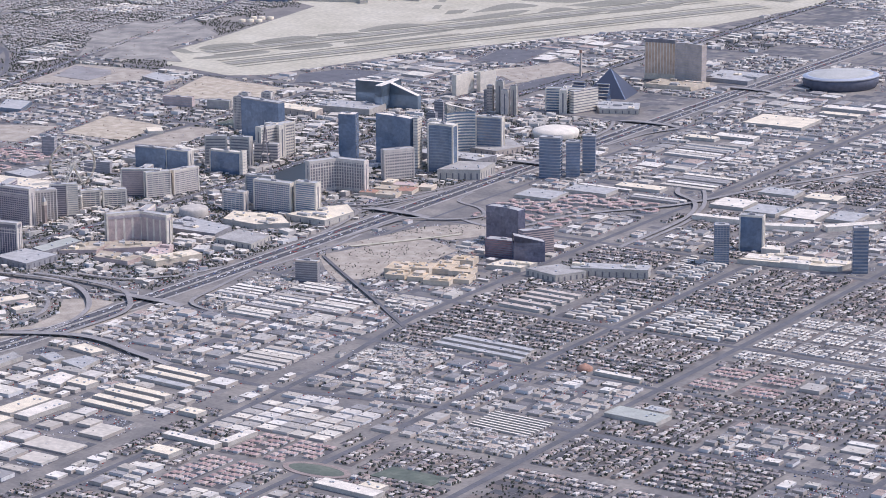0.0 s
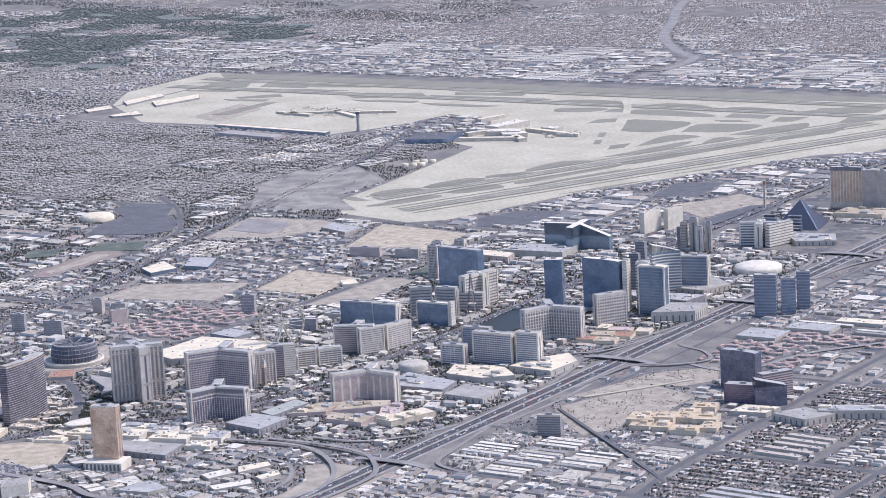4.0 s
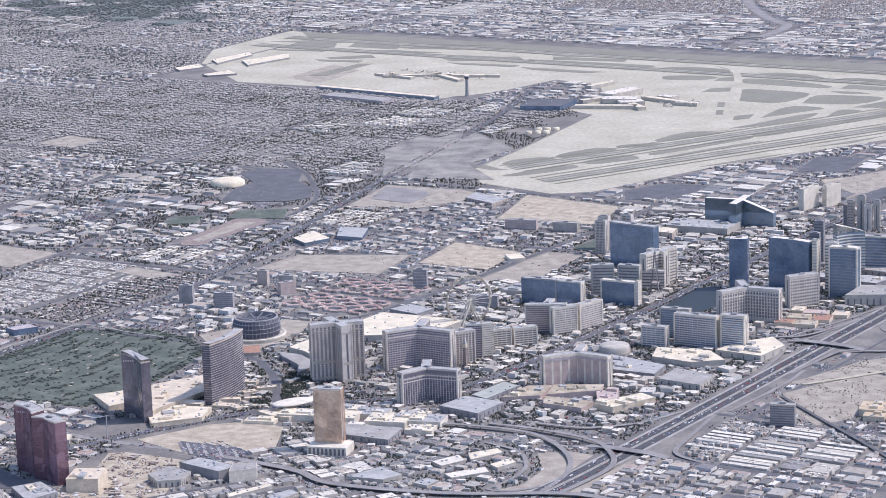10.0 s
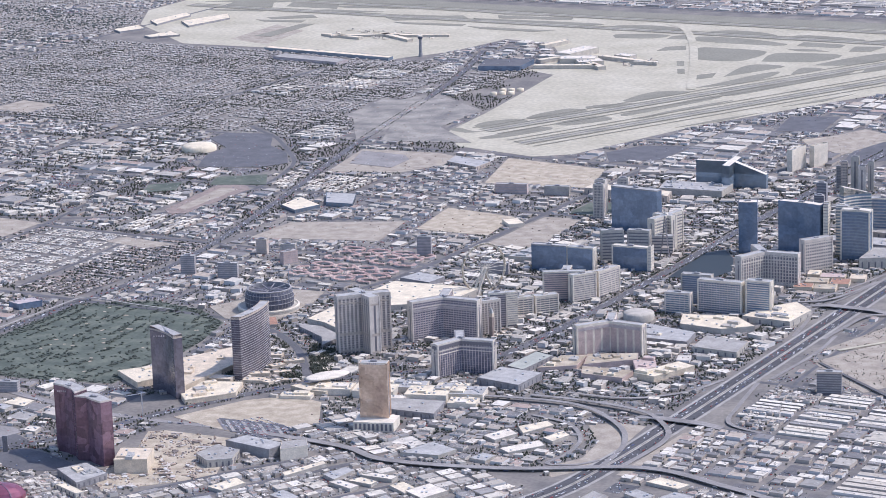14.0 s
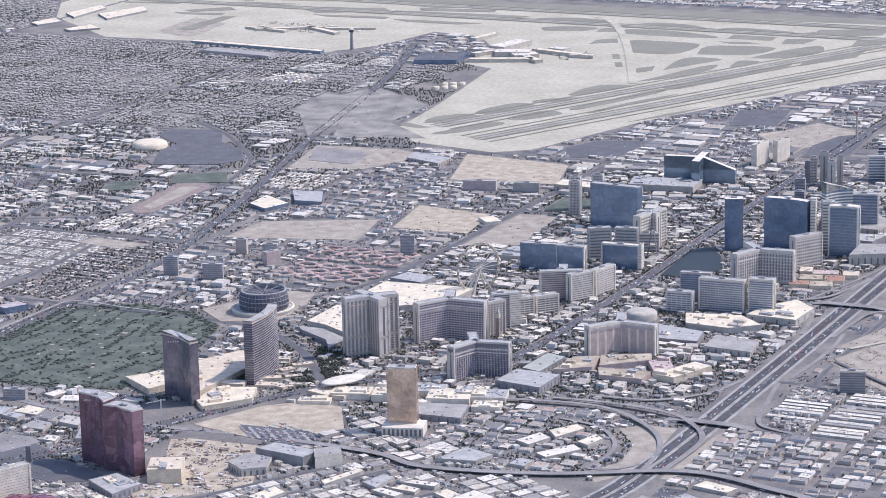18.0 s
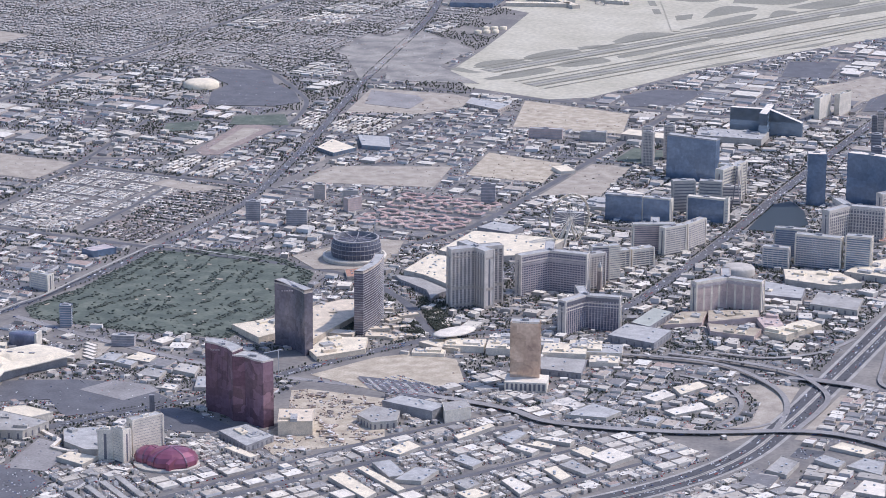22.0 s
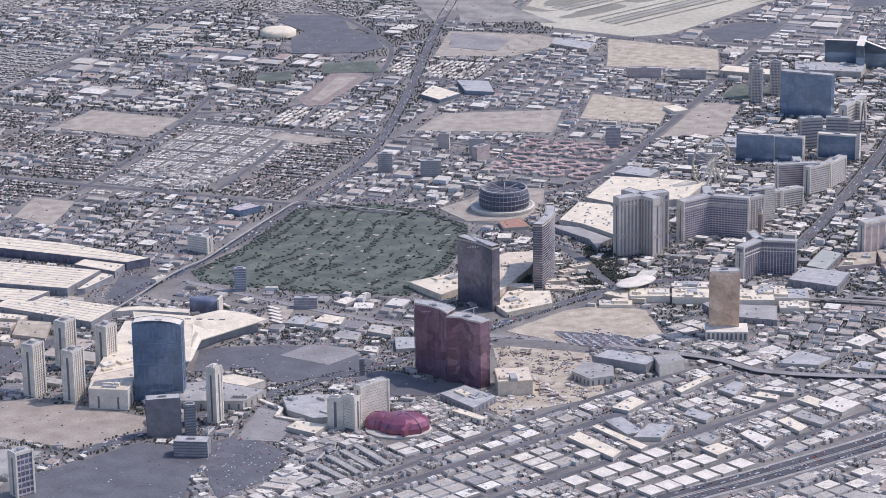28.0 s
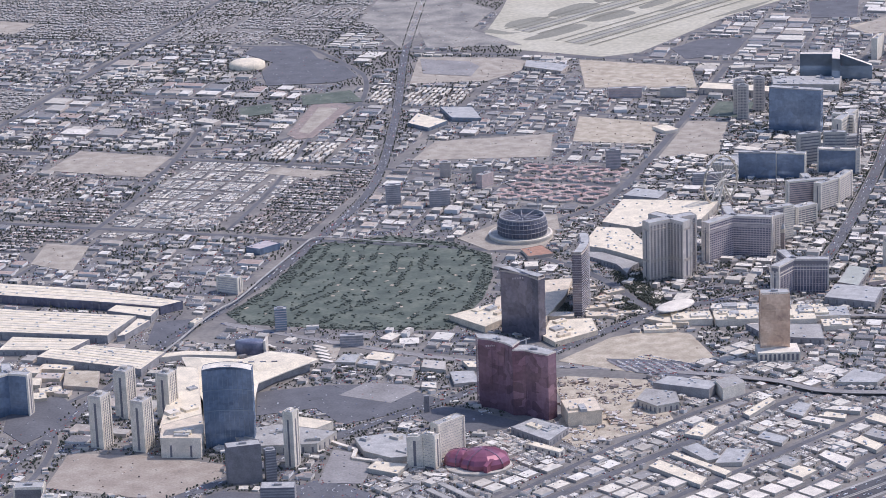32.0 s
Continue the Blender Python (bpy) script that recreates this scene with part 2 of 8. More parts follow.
M = {
    "ground": mat("ground", [(0.155, 0.146, 0.14), (0.205, 0.19, 0.174), (0.28, 0.255, 0.222)], 0.95, patch=120, grain=12, spread="noise"),
    "asphalt": mat("asphalt", (0.138, 0.138, 0.149), 0.9, patch=60, grain=6),
    "road": mat("road", (0.14, 0.139, 0.147), 0.9, patch=90, grain=7),
    "tarmac": mat("tarmac", (0.1, 0.098, 0.104), 0.9, patch=80, grain=7),
    "highway": mat("highway", (0.30, 0.283, 0.27), 0.9, patch=90, grain=7),
    "concrete": mat("concrete", (0.40, 0.38, 0.35), 0.9, patch=40, grain=5),
    "apron": mat("apron", [(0.435, 0.402, 0.305), (0.49, 0.452, 0.348), (0.54, 0.502, 0.397)], 0.9, patch=220, grain=20, spread="noise"),
    "runway": mat("runway", (0.385, 0.365, 0.295), 0.9, patch=120, grain=10),
    "infield": mat("infield", [(0.235, 0.225, 0.18), (0.28, 0.268, 0.215)], 0.95, patch=160, grain=12, spread="noise"),
    "sand": mat("sand", [(0.36, 0.30, 0.225), (0.45, 0.385, 0.29), (0.56, 0.49, 0.38)], 0.95, patch=36, grain=5, spread="noise"),
    "dirt": mat("dirt", [(0.30, 0.262, 0.215), (0.38, 0.332, 0.27), (0.45, 0.40, 0.33)], 0.95, patch=44, grain=5, spread="noise"),
    "lots": mat("lots", [(0.113, 0.115, 0.124), (0.143, 0.142, 0.148), (0.178, 0.172, 0.173), (0.232, 0.217, 0.206), (0.296, 0.27, 0.24), (0.158, 0.154, 0.158), (0.128, 0.127, 0.132), (0.197, 0.188, 0.184)], 0.92, patch=30, grain=4),
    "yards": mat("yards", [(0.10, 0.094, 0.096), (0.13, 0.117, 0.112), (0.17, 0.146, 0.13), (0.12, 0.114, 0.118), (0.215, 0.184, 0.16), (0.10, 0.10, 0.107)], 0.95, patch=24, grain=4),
    "domeroof": mat("domeroof", (0.45, 0.445, 0.41), 0.75, patch=40, grain=6, dark=0.9),
    "greenroof": mat("greenroof", (0.40, 0.41, 0.36), 0.8, patch=30, grain=4, dark=0.88),
    "redsand": mat("redsand", [(0.30, 0.25, 0.205), (0.36, 0.305, 0.25), (0.42, 0.365, 0.305)], 0.95, patch=60, grain=6, spread="noise"),
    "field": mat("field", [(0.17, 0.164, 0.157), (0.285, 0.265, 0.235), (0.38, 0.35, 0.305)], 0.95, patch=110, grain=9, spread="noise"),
    "hometile": mat("hometile", [(0.29, 0.228, 0.2), (0.37, 0.308, 0.27), (0.20, 0.172, 0.162), (0.52, 0.47, 0.42), (0.30, 0.265, 0.25), (0.24, 0.215, 0.208), (0.60, 0.55, 0.49)], 0.9, patch=10, dark=0.85, spread="object"),
    "slate": mat("slate", (0.105, 0.11, 0.145), 0.6, patch=16, grain=3, dark=0.7),
    # house walls far off, contrast narrowed in the colour to imitate haze
    "hazewalls": mat("hazewalls", [(0.38, 0.34, 0.30), (0.44, 0.40, 0.36), (0.33, 0.30, 0.27)], 0.9),
    "turf": mat("turf", [(0.082, 0.1, 0.082), (0.115, 0.135, 0.108), (0.162, 0.18, 0.14)], 0.95, patch=60, grain=11, spread="noise"),
    "leaf": mat("leaf", [(0.07, 0.08, 0.058), (0.09, 0.098, 0.072), (0.062, 0.074, 0.058), (0.115, 0.118, 0.09)], 0.9),
    "roofs": mat("roofs", [(0.62, 0.575, 0.49), (0.42, 0.39, 0.345), (0.31, 0.295, 0.275), (0.50, 0.46, 0.39), (0.24, 0.228, 0.22), (0.38, 0.335, 0.285), (0.66, 0.62, 0.545), (0.28, 0.265, 0.255), (0.19, 0.182, 0.18), (0.68, 0.63, 0.55), (0.22, 0.21, 0.205), (0.38, 0.295, 0.25), (0.46, 0.39, 0.32)], 0.85, patch=14, dark=0.82),
    "tiles": mat("tiles", [(0.29, 0.228, 0.2), (0.37, 0.308, 0.27), (0.20, 0.172, 0.162), (0.52, 0.47, 0.42), (0.30, 0.265, 0.25), (0.16, 0.148, 0.148), (0.24, 0.215, 0.208), (0.60, 0.55, 0.49)], 0.9, patch=10, dark=0.85),
    "walls": mat("walls", [(0.50, 0.44, 0.38), (0.58, 0.54, 0.48), (0.42, 0.37, 0.32), (0.65, 0.63, 0.60)], 0.9),
    "rubber": mat("rubber", (0.23, 0.22, 0.21), 0.9, patch=60, grain=8),
    "rubble": mat("rubble", [(0.42, 0.33, 0.26), (0.30, 0.24, 0.20), (0.55, 0.50, 0.45), (0.22, 0.19, 0.17), (0.6, 0.58, 0.55)], 0.95),
    "storeroof": mat("storeroof", [(0.70, 0.635, 0.52), (0.54, 0.49, 0.41), (0.39, 0.36, 0.315), (0.63, 0.58, 0.49), (0.30, 0.285, 0.27), (0.72, 0.67, 0.58), (0.45, 0.405, 0.34), (0.58, 0.535, 0.465)], 0.85, patch=14, dark=0.82, spread="object"),
    "brightroofs": mat("brightroofs", [(0.70, 0.635, 0.52), (0.54, 0.49, 0.41), (0.39, 0.36, 0.315), (0.63, 0.58, 0.49), (0.30, 0.285, 0.27), (0.72, 0.67, 0.58), (0.45, 0.405, 0.34), (0.58, 0.535, 0.465)], 0.85, patch=14, dark=0.82),
    "aptroof": mat("aptroof", [(0.70, 0.635, 0.52), (0.54, 0.49, 0.41), (0.39, 0.36, 0.315), (0.63, 0.58, 0.49), (0.30, 0.285, 0.27), (0.72, 0.67, 0.58), (0.45, 0.405, 0.34), (0.58, 0.535, 0.465)], 0.85, patch=14, dark=0.82, spread="object"),
    "storewall": mat("storewall", [(0.50, 0.44, 0.38), (0.58, 0.54, 0.48), (0.42, 0.37, 0.32), (0.65, 0.63, 0.60)], 0.9, patch=10, dark=0.85, spread="object"),
    "villaroof": mat("villaroof", [(0.41, 0.285, 0.255), (0.46, 0.34, 0.305), (0.35, 0.245, 0.225), (0.50, 0.395, 0.345)], 0.9),
    "cars": mat("cars", [(0.6, 0.6, 0.6), (0.75, 0.75, 0.75), (0.05, 0.05, 0.06), (0.2, 0.2, 0.22), (0.3, 0.04, 0.03), (0.06, 0.09, 0.2), (0.4, 0.4, 0.4)], 0.35),
    "white": mat("white", (0.73, 0.66, 0.55), 0.7, patch=25, grain=3, dark=0.86),
    "whiteroof": mat("whiteroof", (0.74, 0.645, 0.485), 0.75, patch=30, grain=4, dark=0.86),
    "greyroof": mat("greyroof", (0.45, 0.44, 0.42), 0.85, patch=20, grain=4),
    "cream": mat("cream", (0.66, 0.56, 0.43), 0.85, patch=20, grain=3, dark=0.85),
    "yellowroof": mat("yellowroof", (0.60, 0.48, 0.33), 0.85, patch=20, grain=3, dark=0.8),
    # foliage far off, its green paled and greyed to paint in haze
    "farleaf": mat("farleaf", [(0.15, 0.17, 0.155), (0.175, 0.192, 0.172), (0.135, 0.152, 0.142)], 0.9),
    # roof tones far off, kept close together as painted haze
    "hazetiles": mat("hazetiles", [(0.34, 0.31, 0.28), (0.41, 0.38, 0.345), (0.30, 0.28, 0.26), (0.46, 0.435, 0.395), (0.37, 0.35, 0.325)], 0.9, patch=10, dark=0.88),
    "goldwall": mat("goldwall", [(0.52, 0.355, 0.24), (0.60, 0.42, 0.29), (0.68, 0.50, 0.36)], 0.4, patch=30, grain=6, spread="noise"),
    # pane tones here are reflections put into the glass colour
    "violetglass": mat("violetglass", [(0.13, 0.133, 0.185), (0.165, 0.168, 0.22), (0.205, 0.208, 0.26)], 0.25, metal=0.2, patch=40, grain=8, spec=0.6, spread="noise", mosaic=0.18, cell=18, tilt=0.05),
    "stone": mat("stone", (0.64, 0.575, 0.505), 0.85, patch=20, grain=3, dark=0.88),
    "track": mat("track", (0.31, 0.25, 0.22), 0.9, patch=25, grain=4),
    "tan": mat("tan", (0.52, 0.445, 0.375), 0.85, patch=20, grain=3, dark=0.85),
    "pink": mat("pink", (0.55, 0.435, 0.39), 0.85, patch=20, grain=3, dark=0.85),
    "terracotta": mat("terracotta", (0.42, 0.24, 0.17), 0.85, patch=12, grain=3),
    "beige": mat("beige", (0.50, 0.46, 0.40), 0.85, patch=20, grain=3, dark=0.85),
    "greywall": mat("greywall", (0.34, 0.33, 0.33), 0.85, patch=20, grain=3),
    "mauve": mat("mauve", (0.48, 0.42, 0.41), 0.8, patch=20, grain=3, dark=0.85),
    "water": mat("water", (0.045, 0.056, 0.064), 0.5, spec=0.15, wobble=0.1),
    "golfleaf": mat("golfleaf", [(0.11, 0.127, 0.105), (0.13, 0.145, 0.12), (0.10, 0.115, 0.096)], 0.9),
    "darkwall": mat("darkwall", (0.24, 0.225, 0.23), 0.8, patch=20, grain=3),
    "window": mat("window", (0.165, 0.16, 0.182), 0.3, spec=0.6, wobble=0.05),
    # tower glass: lighter and darker panes are painted reflections
    "blueglass": mat("blueglass", [(0.175, 0.24, 0.34), (0.20, 0.27, 0.375), (0.225, 0.30, 0.41)], 0.18, metal=0.45, patch=190, grain=10, dark=0.7, spec=0.7, spread="noise", mosaic=0.13, cell=24, tilt=0.05),
    "tealglass": mat("tealglass", (0.27, 0.345, 0.42), 0.2, metal=0.35, patch=40, dark=0.75, spec=0.8, wobble=0.12),
    "bronze": mat("bronze", [(0.17, 0.16, 0.195), (0.205, 0.19, 0.222), (0.25, 0.228, 0.252)], 0.2, metal=0.4, patch=120, grain=9, dark=0.7, spec=0.7, spread="noise", mosaic=0.22, cell=20, tilt=0.08),
    "gold": mat("gold", [(0.46, 0.33, 0.27), (0.64, 0.48, 0.36), (0.74, 0.58, 0.45)], 0.2, metal=0.4, patch=60, grain=8, dark=0.7, spec=0.6, spread="noise", mosaic=0.16, cell=36, tilt=0.08),
    "redglass": mat("redglass", [(0.20, 0.118, 0.155), (0.245, 0.15, 0.187), (0.295, 0.19, 0.225)], 0.2, metal=0.35, patch=150, grain=9, dark=0.6, spec=0.7, spread="noise", mosaic=0.32, cell=24, tilt=0.1),
    "magenta": mat("magenta", (0.30, 0.10, 0.15), 0.28, metal=0.3, patch=18, dark=0.75, spec=0.7),
    "steel": mat("steel", (0.55, 0.56, 0.58), 0.4, metal=0.6),
    "black": mat("black", (0.07, 0.082, 0.115), 0.35, spec=0.5, wobble=0.1),
}

# ---- building blocks ----
rng = np.random.default_rng(7)


def mesh_from(name, verts, faces, mats, slots=None):
    """verts: n x 3 in life-size metres; faces: lists of indices."""
    me = bpy.data.meshes.new(name)
    me.from_pydata([(K * x, K * y, K * z) for x, y, z in verts], [], faces)
    for m in mats if isinstance(mats, (list, tuple)) else [mats]:
        me.materials.append(M[m])
    if slots is not None:
        me.polygons.foreach_set("material_index", slots)
    me.update()
    return me


class Geo:
    def __init__(self):
        self.v, self.f = [], []

    def box(self, cx, cy, z0, sx, sy, h, ang=0.0, top=1.0):
        c, s = math.cos(radians(ang)), math.sin(radians(ang))
        n = len(self.v)
        for z, k in ((z0, 1.0), (z0 + h, top)):
            for a, b in ((-1, -1), (1, -1), (1, 1), (-1, 1)):
                x, y = a * sx / 2 * k, b * sy / 2 * k
                self.v.append((cx + c * x - s * y, cy + s * x + c * y, z))
        self.f += [[n + i for i in q] for q in ((3, 2, 1, 0), (4, 5, 6, 7), (0, 1, 5, 4), (1, 2, 6, 5), (2, 3, 7, 6), (3, 0, 4, 7))]
        return self

    def prism(self, poly, z0, z1, close=True):
        if area(poly) < 0:
            poly = poly[::-1]
        n, k = len(self.v), len(poly)
        self.v += [(x, y, z0) for x, y in poly] + [(x, y, z1 if not callable(z1) else z1(x, y)) for x, y in poly]
        self.f += [[n + i, n + (i + 1) % k, n + k + (i + 1) % k, n + k + i] for i in range(k)]
        if close:
            self.f += [[n + k + i for i in range(k)], [n + i for i in reversed(range(k))]]
        return self

    def ring(self, poly, out, z0, z1):
        """A hollow band round an outline, standing proud of it."""
        if area(poly) < 0:
            poly = poly[::-1]
        o = grown(poly, out)
        n, k = len(self.v), len(poly)
        self.v += [(x, y, z0) for x, y in o] + [(x, y, z1) for x, y in o] + [(x, y, z0) for x, y in poly] + [(x, y, z1) for x, y in poly]
        for i in range(k):
            j = (i + 1) % k
            self.f += [[n + i, n + j, n + k + j, n + k + i], [n + k + i, n + k + j, n + 3 * k + j, n + 3 * k + i], [n + 2 * k + i, n + 2 * k + j, n + j, n + i]]
        return self

    def lathe(self, profile, sides=24, cx=0, cy=0, sx=1.0, sy=1.0, cap=True):
        n, k = len(self.v), sides
        for r, z in profile:
            self.v += [(cx + sx * r * math.cos(2 * math.pi * i / k), cy + sy * r * math.sin(2 * math.pi * i / k), z) for i in range(k)]
        for a in range(len(profile) - 1):
            self.f += [[n + a * k + i, n + a * k + (i + 1) % k, n + (a + 1) * k + (i + 1) % k, n + (a + 1) * k + i] for i in range(k)]
        if cap:
            self.f.append([n + (len(profile) - 1) * k + i for i in range(k)])
        return self

    def strip(self, line, width, z, thick=0.0):
        """A flat band along a line of (x, y) or (x, y, z)."""
        pts = [Vector((p[0], p[1], p[2] if len(p) > 2 else z)) for p in line]
        n = len(self.v)
        for i, p in enumerate(pts):
            d = (pts[min(i + 1, len(pts) - 1)] - pts[max(i - 1, 0)]).to_2d().normalized()
            side = Vector((-d.y, d.x)) * width / 2
            for s in (1, -1):
                self.v.append((p.x + s * side.x, p.y + s * side.y, p.z))
                self.v.append((p.x + s * side.x, p.y + s * side.y, p.z - thick))
        for i in range(len(pts) - 1):
            a, b = n + 4 * i, n + 4 * i + 4
            self.f.append([a + 2, b + 2, b, a])
            if thick:
                self.f += [[a, b, b + 1, a + 1], [a + 3, b + 3, b + 2, a + 2], [a + 1, b + 1, b + 3, a + 3]]
        return self


def area(poly):
    return sum(a[0] * b[1] - b[0] * a[1] for a, b in zip(poly, [*poly[1:], poly[0]])) / 2


def grown(poly, d):
    out, k = [], len(poly)
    for i in range(k):
        p, q, r = Vector(poly[i - 1]), Vector(poly[i]), Vector(poly[(i + 1) % k])
        a, b = (q - p).normalized(), (r - q).normalized()
        m = Vector((a.y + b.y, -a.x - b.x))
        m = m / max(0.3, m.length_squared / 2) if m.length > 1e-6 else Vector((a.y, -a.x))
        out.append((q.x + m.x * d, q.y + m.y * d))
    return out


def smooth(line, n=6):
    """A rounder line through the same points."""
    pts = [Vector(p) for p in line]
    out = []
    for i in range(len(pts) - 1):
        a, b, c, d = pts[max(i - 1, 0)], pts[i], pts[i + 1], pts[min(i + 2, len(pts) - 1)]
        for k in range(n):
            t = k / n
            out.append(0.5 * (2 * b + (c - a) * t + (2 * a - 5 * b + 4 * c - d) * t * t + (3 * b - a - 3 * c + d) * t ** 3))
    return [tuple(p) for p in out] + [tuple(pts[-1])]


def thing(name, label, category, x, y, ang=0.0, group="", kind="", z=0.0):
    ob = new(name)
    ob.empty_display_size = 1
    ob.matrix_world = pose(K * x, K * y, K * z, 0, 0, ang)
    return tagged(ob, label, category, group, kind)


def part(name, geo, material, parent, label="", at=(0, 0, 0), rz=0.0):
    me = geo if isinstance(geo, bpy.types.Mesh) else mesh_from(name, geo.v, geo.f, material)
    ob = new(name, me)
    ob.parent = parent
    ob.location, ob.rotation_euler = [K * v for v in at], (0, 0, radians(rz))
    return tagged(ob, label) if label else ob


def setting(name, geo, material, label, category, kind="structure"):
    ob = new(name, mesh_from(name, geo.v, geo.f, material))
    return tagged(ob, label, category, kind=kind)


# ---- plan of taken ground, on a raster of 8 m ----
X0, Y0, STEP = -6000.0, -13000.0, 8.0
GX, GY = np.meshgrid(np.arange(X0, 12800, STEP), np.arange(Y0, 4200, STEP))
TAKEN = np.zeros(GX.shape, bool)


def inside(poly, px, py):
    hit = np.zeros(np.shape(px), bool)
    for (ax, ay), (bx, by) in zip(poly, [*poly[1:], poly[0]]):
        if ay != by:
            hit ^= ((ay > py) != (by > py)) & (px < (bx - ax) * (py - ay) / (by - ay) + ax)
    return hit


def take(poly, grow=0.0):
    if grow:
        poly = grown(poly if area(poly) > 0 else poly[::-1], grow)
    xs, ys = [p[0] for p in poly], [p[1] for p in poly]
    i0, i1 = int((min(xs) - X0) // STEP), int((max(xs) - X0) // STEP) + 2
    j0, j1 = int((min(ys) - Y0) // STEP), int((max(ys) - Y0) // STEP) + 2
    i0, j0 = max(i0, 0), max(j0, 0)
    win = np.s_[j0:j1, i0:i1]
    TAKEN[win] |= inside(poly, GX[win], GY[win])


def take_line(line, width):
    for a, b in zip(line, line[1:]):
        a, b = Vector(a[:2]), Vector(b[:2])
        if (b - a).length < 0.1:
            continue
        d = (b - a).normalized() * width / 2
        s = Vector((-d.y, d.x))
        take([tuple(a - d + s), tuple(a - d - s), tuple(b + d - s), tuple(b + d + s)])


def is_free(x, y):
    i = np.clip(((np.asarray(x) - X0) / STEP).round().astype(int), 0, TAKEN.shape[1] - 1)
    j = np.clip(((np.asarray(y) - Y0) / STEP).round().astype(int), 0, TAKEN.shape[0] - 1)
    return ~TAKEN[j, i]


SEEN = [(-4300, 1200), (-3000, 2300), (1900, 2900), (4600, -2600), (11400, -9000), (11000, -12300), (1800, -12300), (300, -7200), (-1100, -6500)]


class Soup:
    """Many small blocks in one mesh, from arrays of numbers."""

    def __init__(self):
        self.v, self.q, self.s, self.n = [], [], [], 0

    def boxes(self, x, y, z, sx, sy, h, ang=0.0, top=1.0, roof=0, wall=1):
        x, y, z, sx, sy, h, ang, top = np.broadcast_arrays(*[np.atleast_1d(np.asarray(a, float)) for a in (x, y, z, sx, sy, h, ang, top)])
        n = len(x)
        if not n:
            return
        c, s = np.cos(ang), np.sin(ang)
        v = np.empty((n, 8, 3))
        for i, (a, b, t) in enumerate(((-1, -1, 0), (1, -1, 0), (1, 1, 0), (-1, 1, 0), (-1, -1, 1), (1, -1, 1), (1, 1, 1), (-1, 1, 1))):
            k = np.where(t, top, 1.0)
            dx, dy = a * sx / 2 * k, b * sy / 2 * k
            v[:, i] = np.stack([x + c * dx - s * dy, y + s * dx + c * dy, z + t * h], 1)
        q = np.array([(4, 5, 6, 7), (0, 1, 5, 4), (1, 2, 6, 5), (2, 3, 7, 6), (3, 0, 4, 7)])
        self.q.append((self.n + 8 * np.arange(n)[:, None, None] + q[None]).reshape(-1, 4))
        self.s.append(np.tile([roof, wall, wall, wall, wall], n))
        self.v.append(v.reshape(-1, 3))
        self.n += 8 * n

    def flats(self, x, y, z, sx, sy, ang=0.0):
        x, y, z, sx, sy, ang = np.broadcast_arrays(*[np.atleast_1d(np.asarray(a, float)) for a in (x, y, z, sx, sy, ang)])
        n = len(x)
        if not n:
            return
        c, s = np.cos(ang), np.sin(ang)
        v = np.empty((n, 4, 3))
        for i, (a, b) in enumerate(((-1, -1), (1, -1), (1, 1), (-1, 1))):
            dx, dy = a * sx / 2, b * sy / 2
            v[:, i] = np.stack([x + c * dx - s * dy, y + s * dx + c * dy, z], 1)
        self.q.append((self.n + 4 * np.arange(n)[:, None] + np.arange(4)[None]).reshape(-1, 4))
        self.s.append(np.zeros(n, int))
        self.v.append(v.reshape(-1, 3))
        self.n += 4 * n

    def clumps(self, x, y, z, r, h):
        """Tree crowns: three ragged eight-sided lumps each, as folded quads."""
        x, y, z, r, h = np.broadcast_arrays(*[np.atleast_1d(np.asarray(a, float)) for a in (x, y, z, r, h)])
        n = len(x)
        if not n:
            return
        for k in range(3):
            a = rng.uniform(0, 6.28, n)
            off = 0.0 if k == 0 else 0.55
            cx, cy, cz = x + off * r * np.cos(a), y + off * r * np.sin(a), z + h * (0.55 + 0.18 * (k - 1) * rng.uniform(0.3, 1, n))
            rr = r * (1 - 0.18 * k) * rng.uniform(0.7, 1.1, n)
            v = np.empty((n, 8, 3))
            for i in range(8):
                t = i * np.pi / 2 + (np.pi / 4 if i > 3 else 0) + rng.uniform(-0.4, 0.4, n)
                q = rng.uniform(0.7, 1.2, n)
                low = i < 4
                v[:, i] = np.stack([cx + rr * q * np.cos(t) * (0.75 if low else 0.8), cy + rr * q * np.sin(t) * (0.75 if low else 0.8), cz + (-0.30 if low else 0.32) * h * q], 1)
            q = np.array([(4, 5, 6, 7), (0, 1, 5, 4), (1, 2, 6, 5), (2, 3, 7, 6), (3, 0, 4, 7)])
            self.q.append((self.n + 8 * np.arange(n)[:, None, None] + q[None]).reshape(-1, 4))
            self.s.append(np.zeros(5 * n, int))
            self.v.append(v.reshape(-1, 3))
            self.n += 8 * n

    def build(self, name, mats, label, category, kind="stuff"):
        if not self.n:
            return
        v, q, s = np.concatenate(self.v) * K, np.concatenate(self.q), np.concatenate(self.s)
        me = bpy.data.meshes.new(name)
        me.vertices.add(len(v))
        me.vertices.foreach_set("co", v.ravel())
        me.loops.add(4 * len(q))
        me.loops.foreach_set("vertex_index", q.ravel())
        me.polygons.add(len(q))
        me.polygons.foreach_set("loop_start", 4 * np.arange(len(q)))
        me.polygons.foreach_set("loop_total", np.full(len(q), 4))
        for m in mats:
            me.materials.append(M[m])
        me.polygons.foreach_set("material_index", s.astype(int))
        me.update(calc_edges=True)
        me.shade_flat()
        return tagged(new(name, me), label, category, kind=kind)


# ---- ground and roads ----
setting("ground", Geo().prism([(-60000, -60000), (60000, -60000), (60000, 60000), (-60000, 60000)], -50, 0), "ground", "grey-tan desert valley floor under the city", "ground")


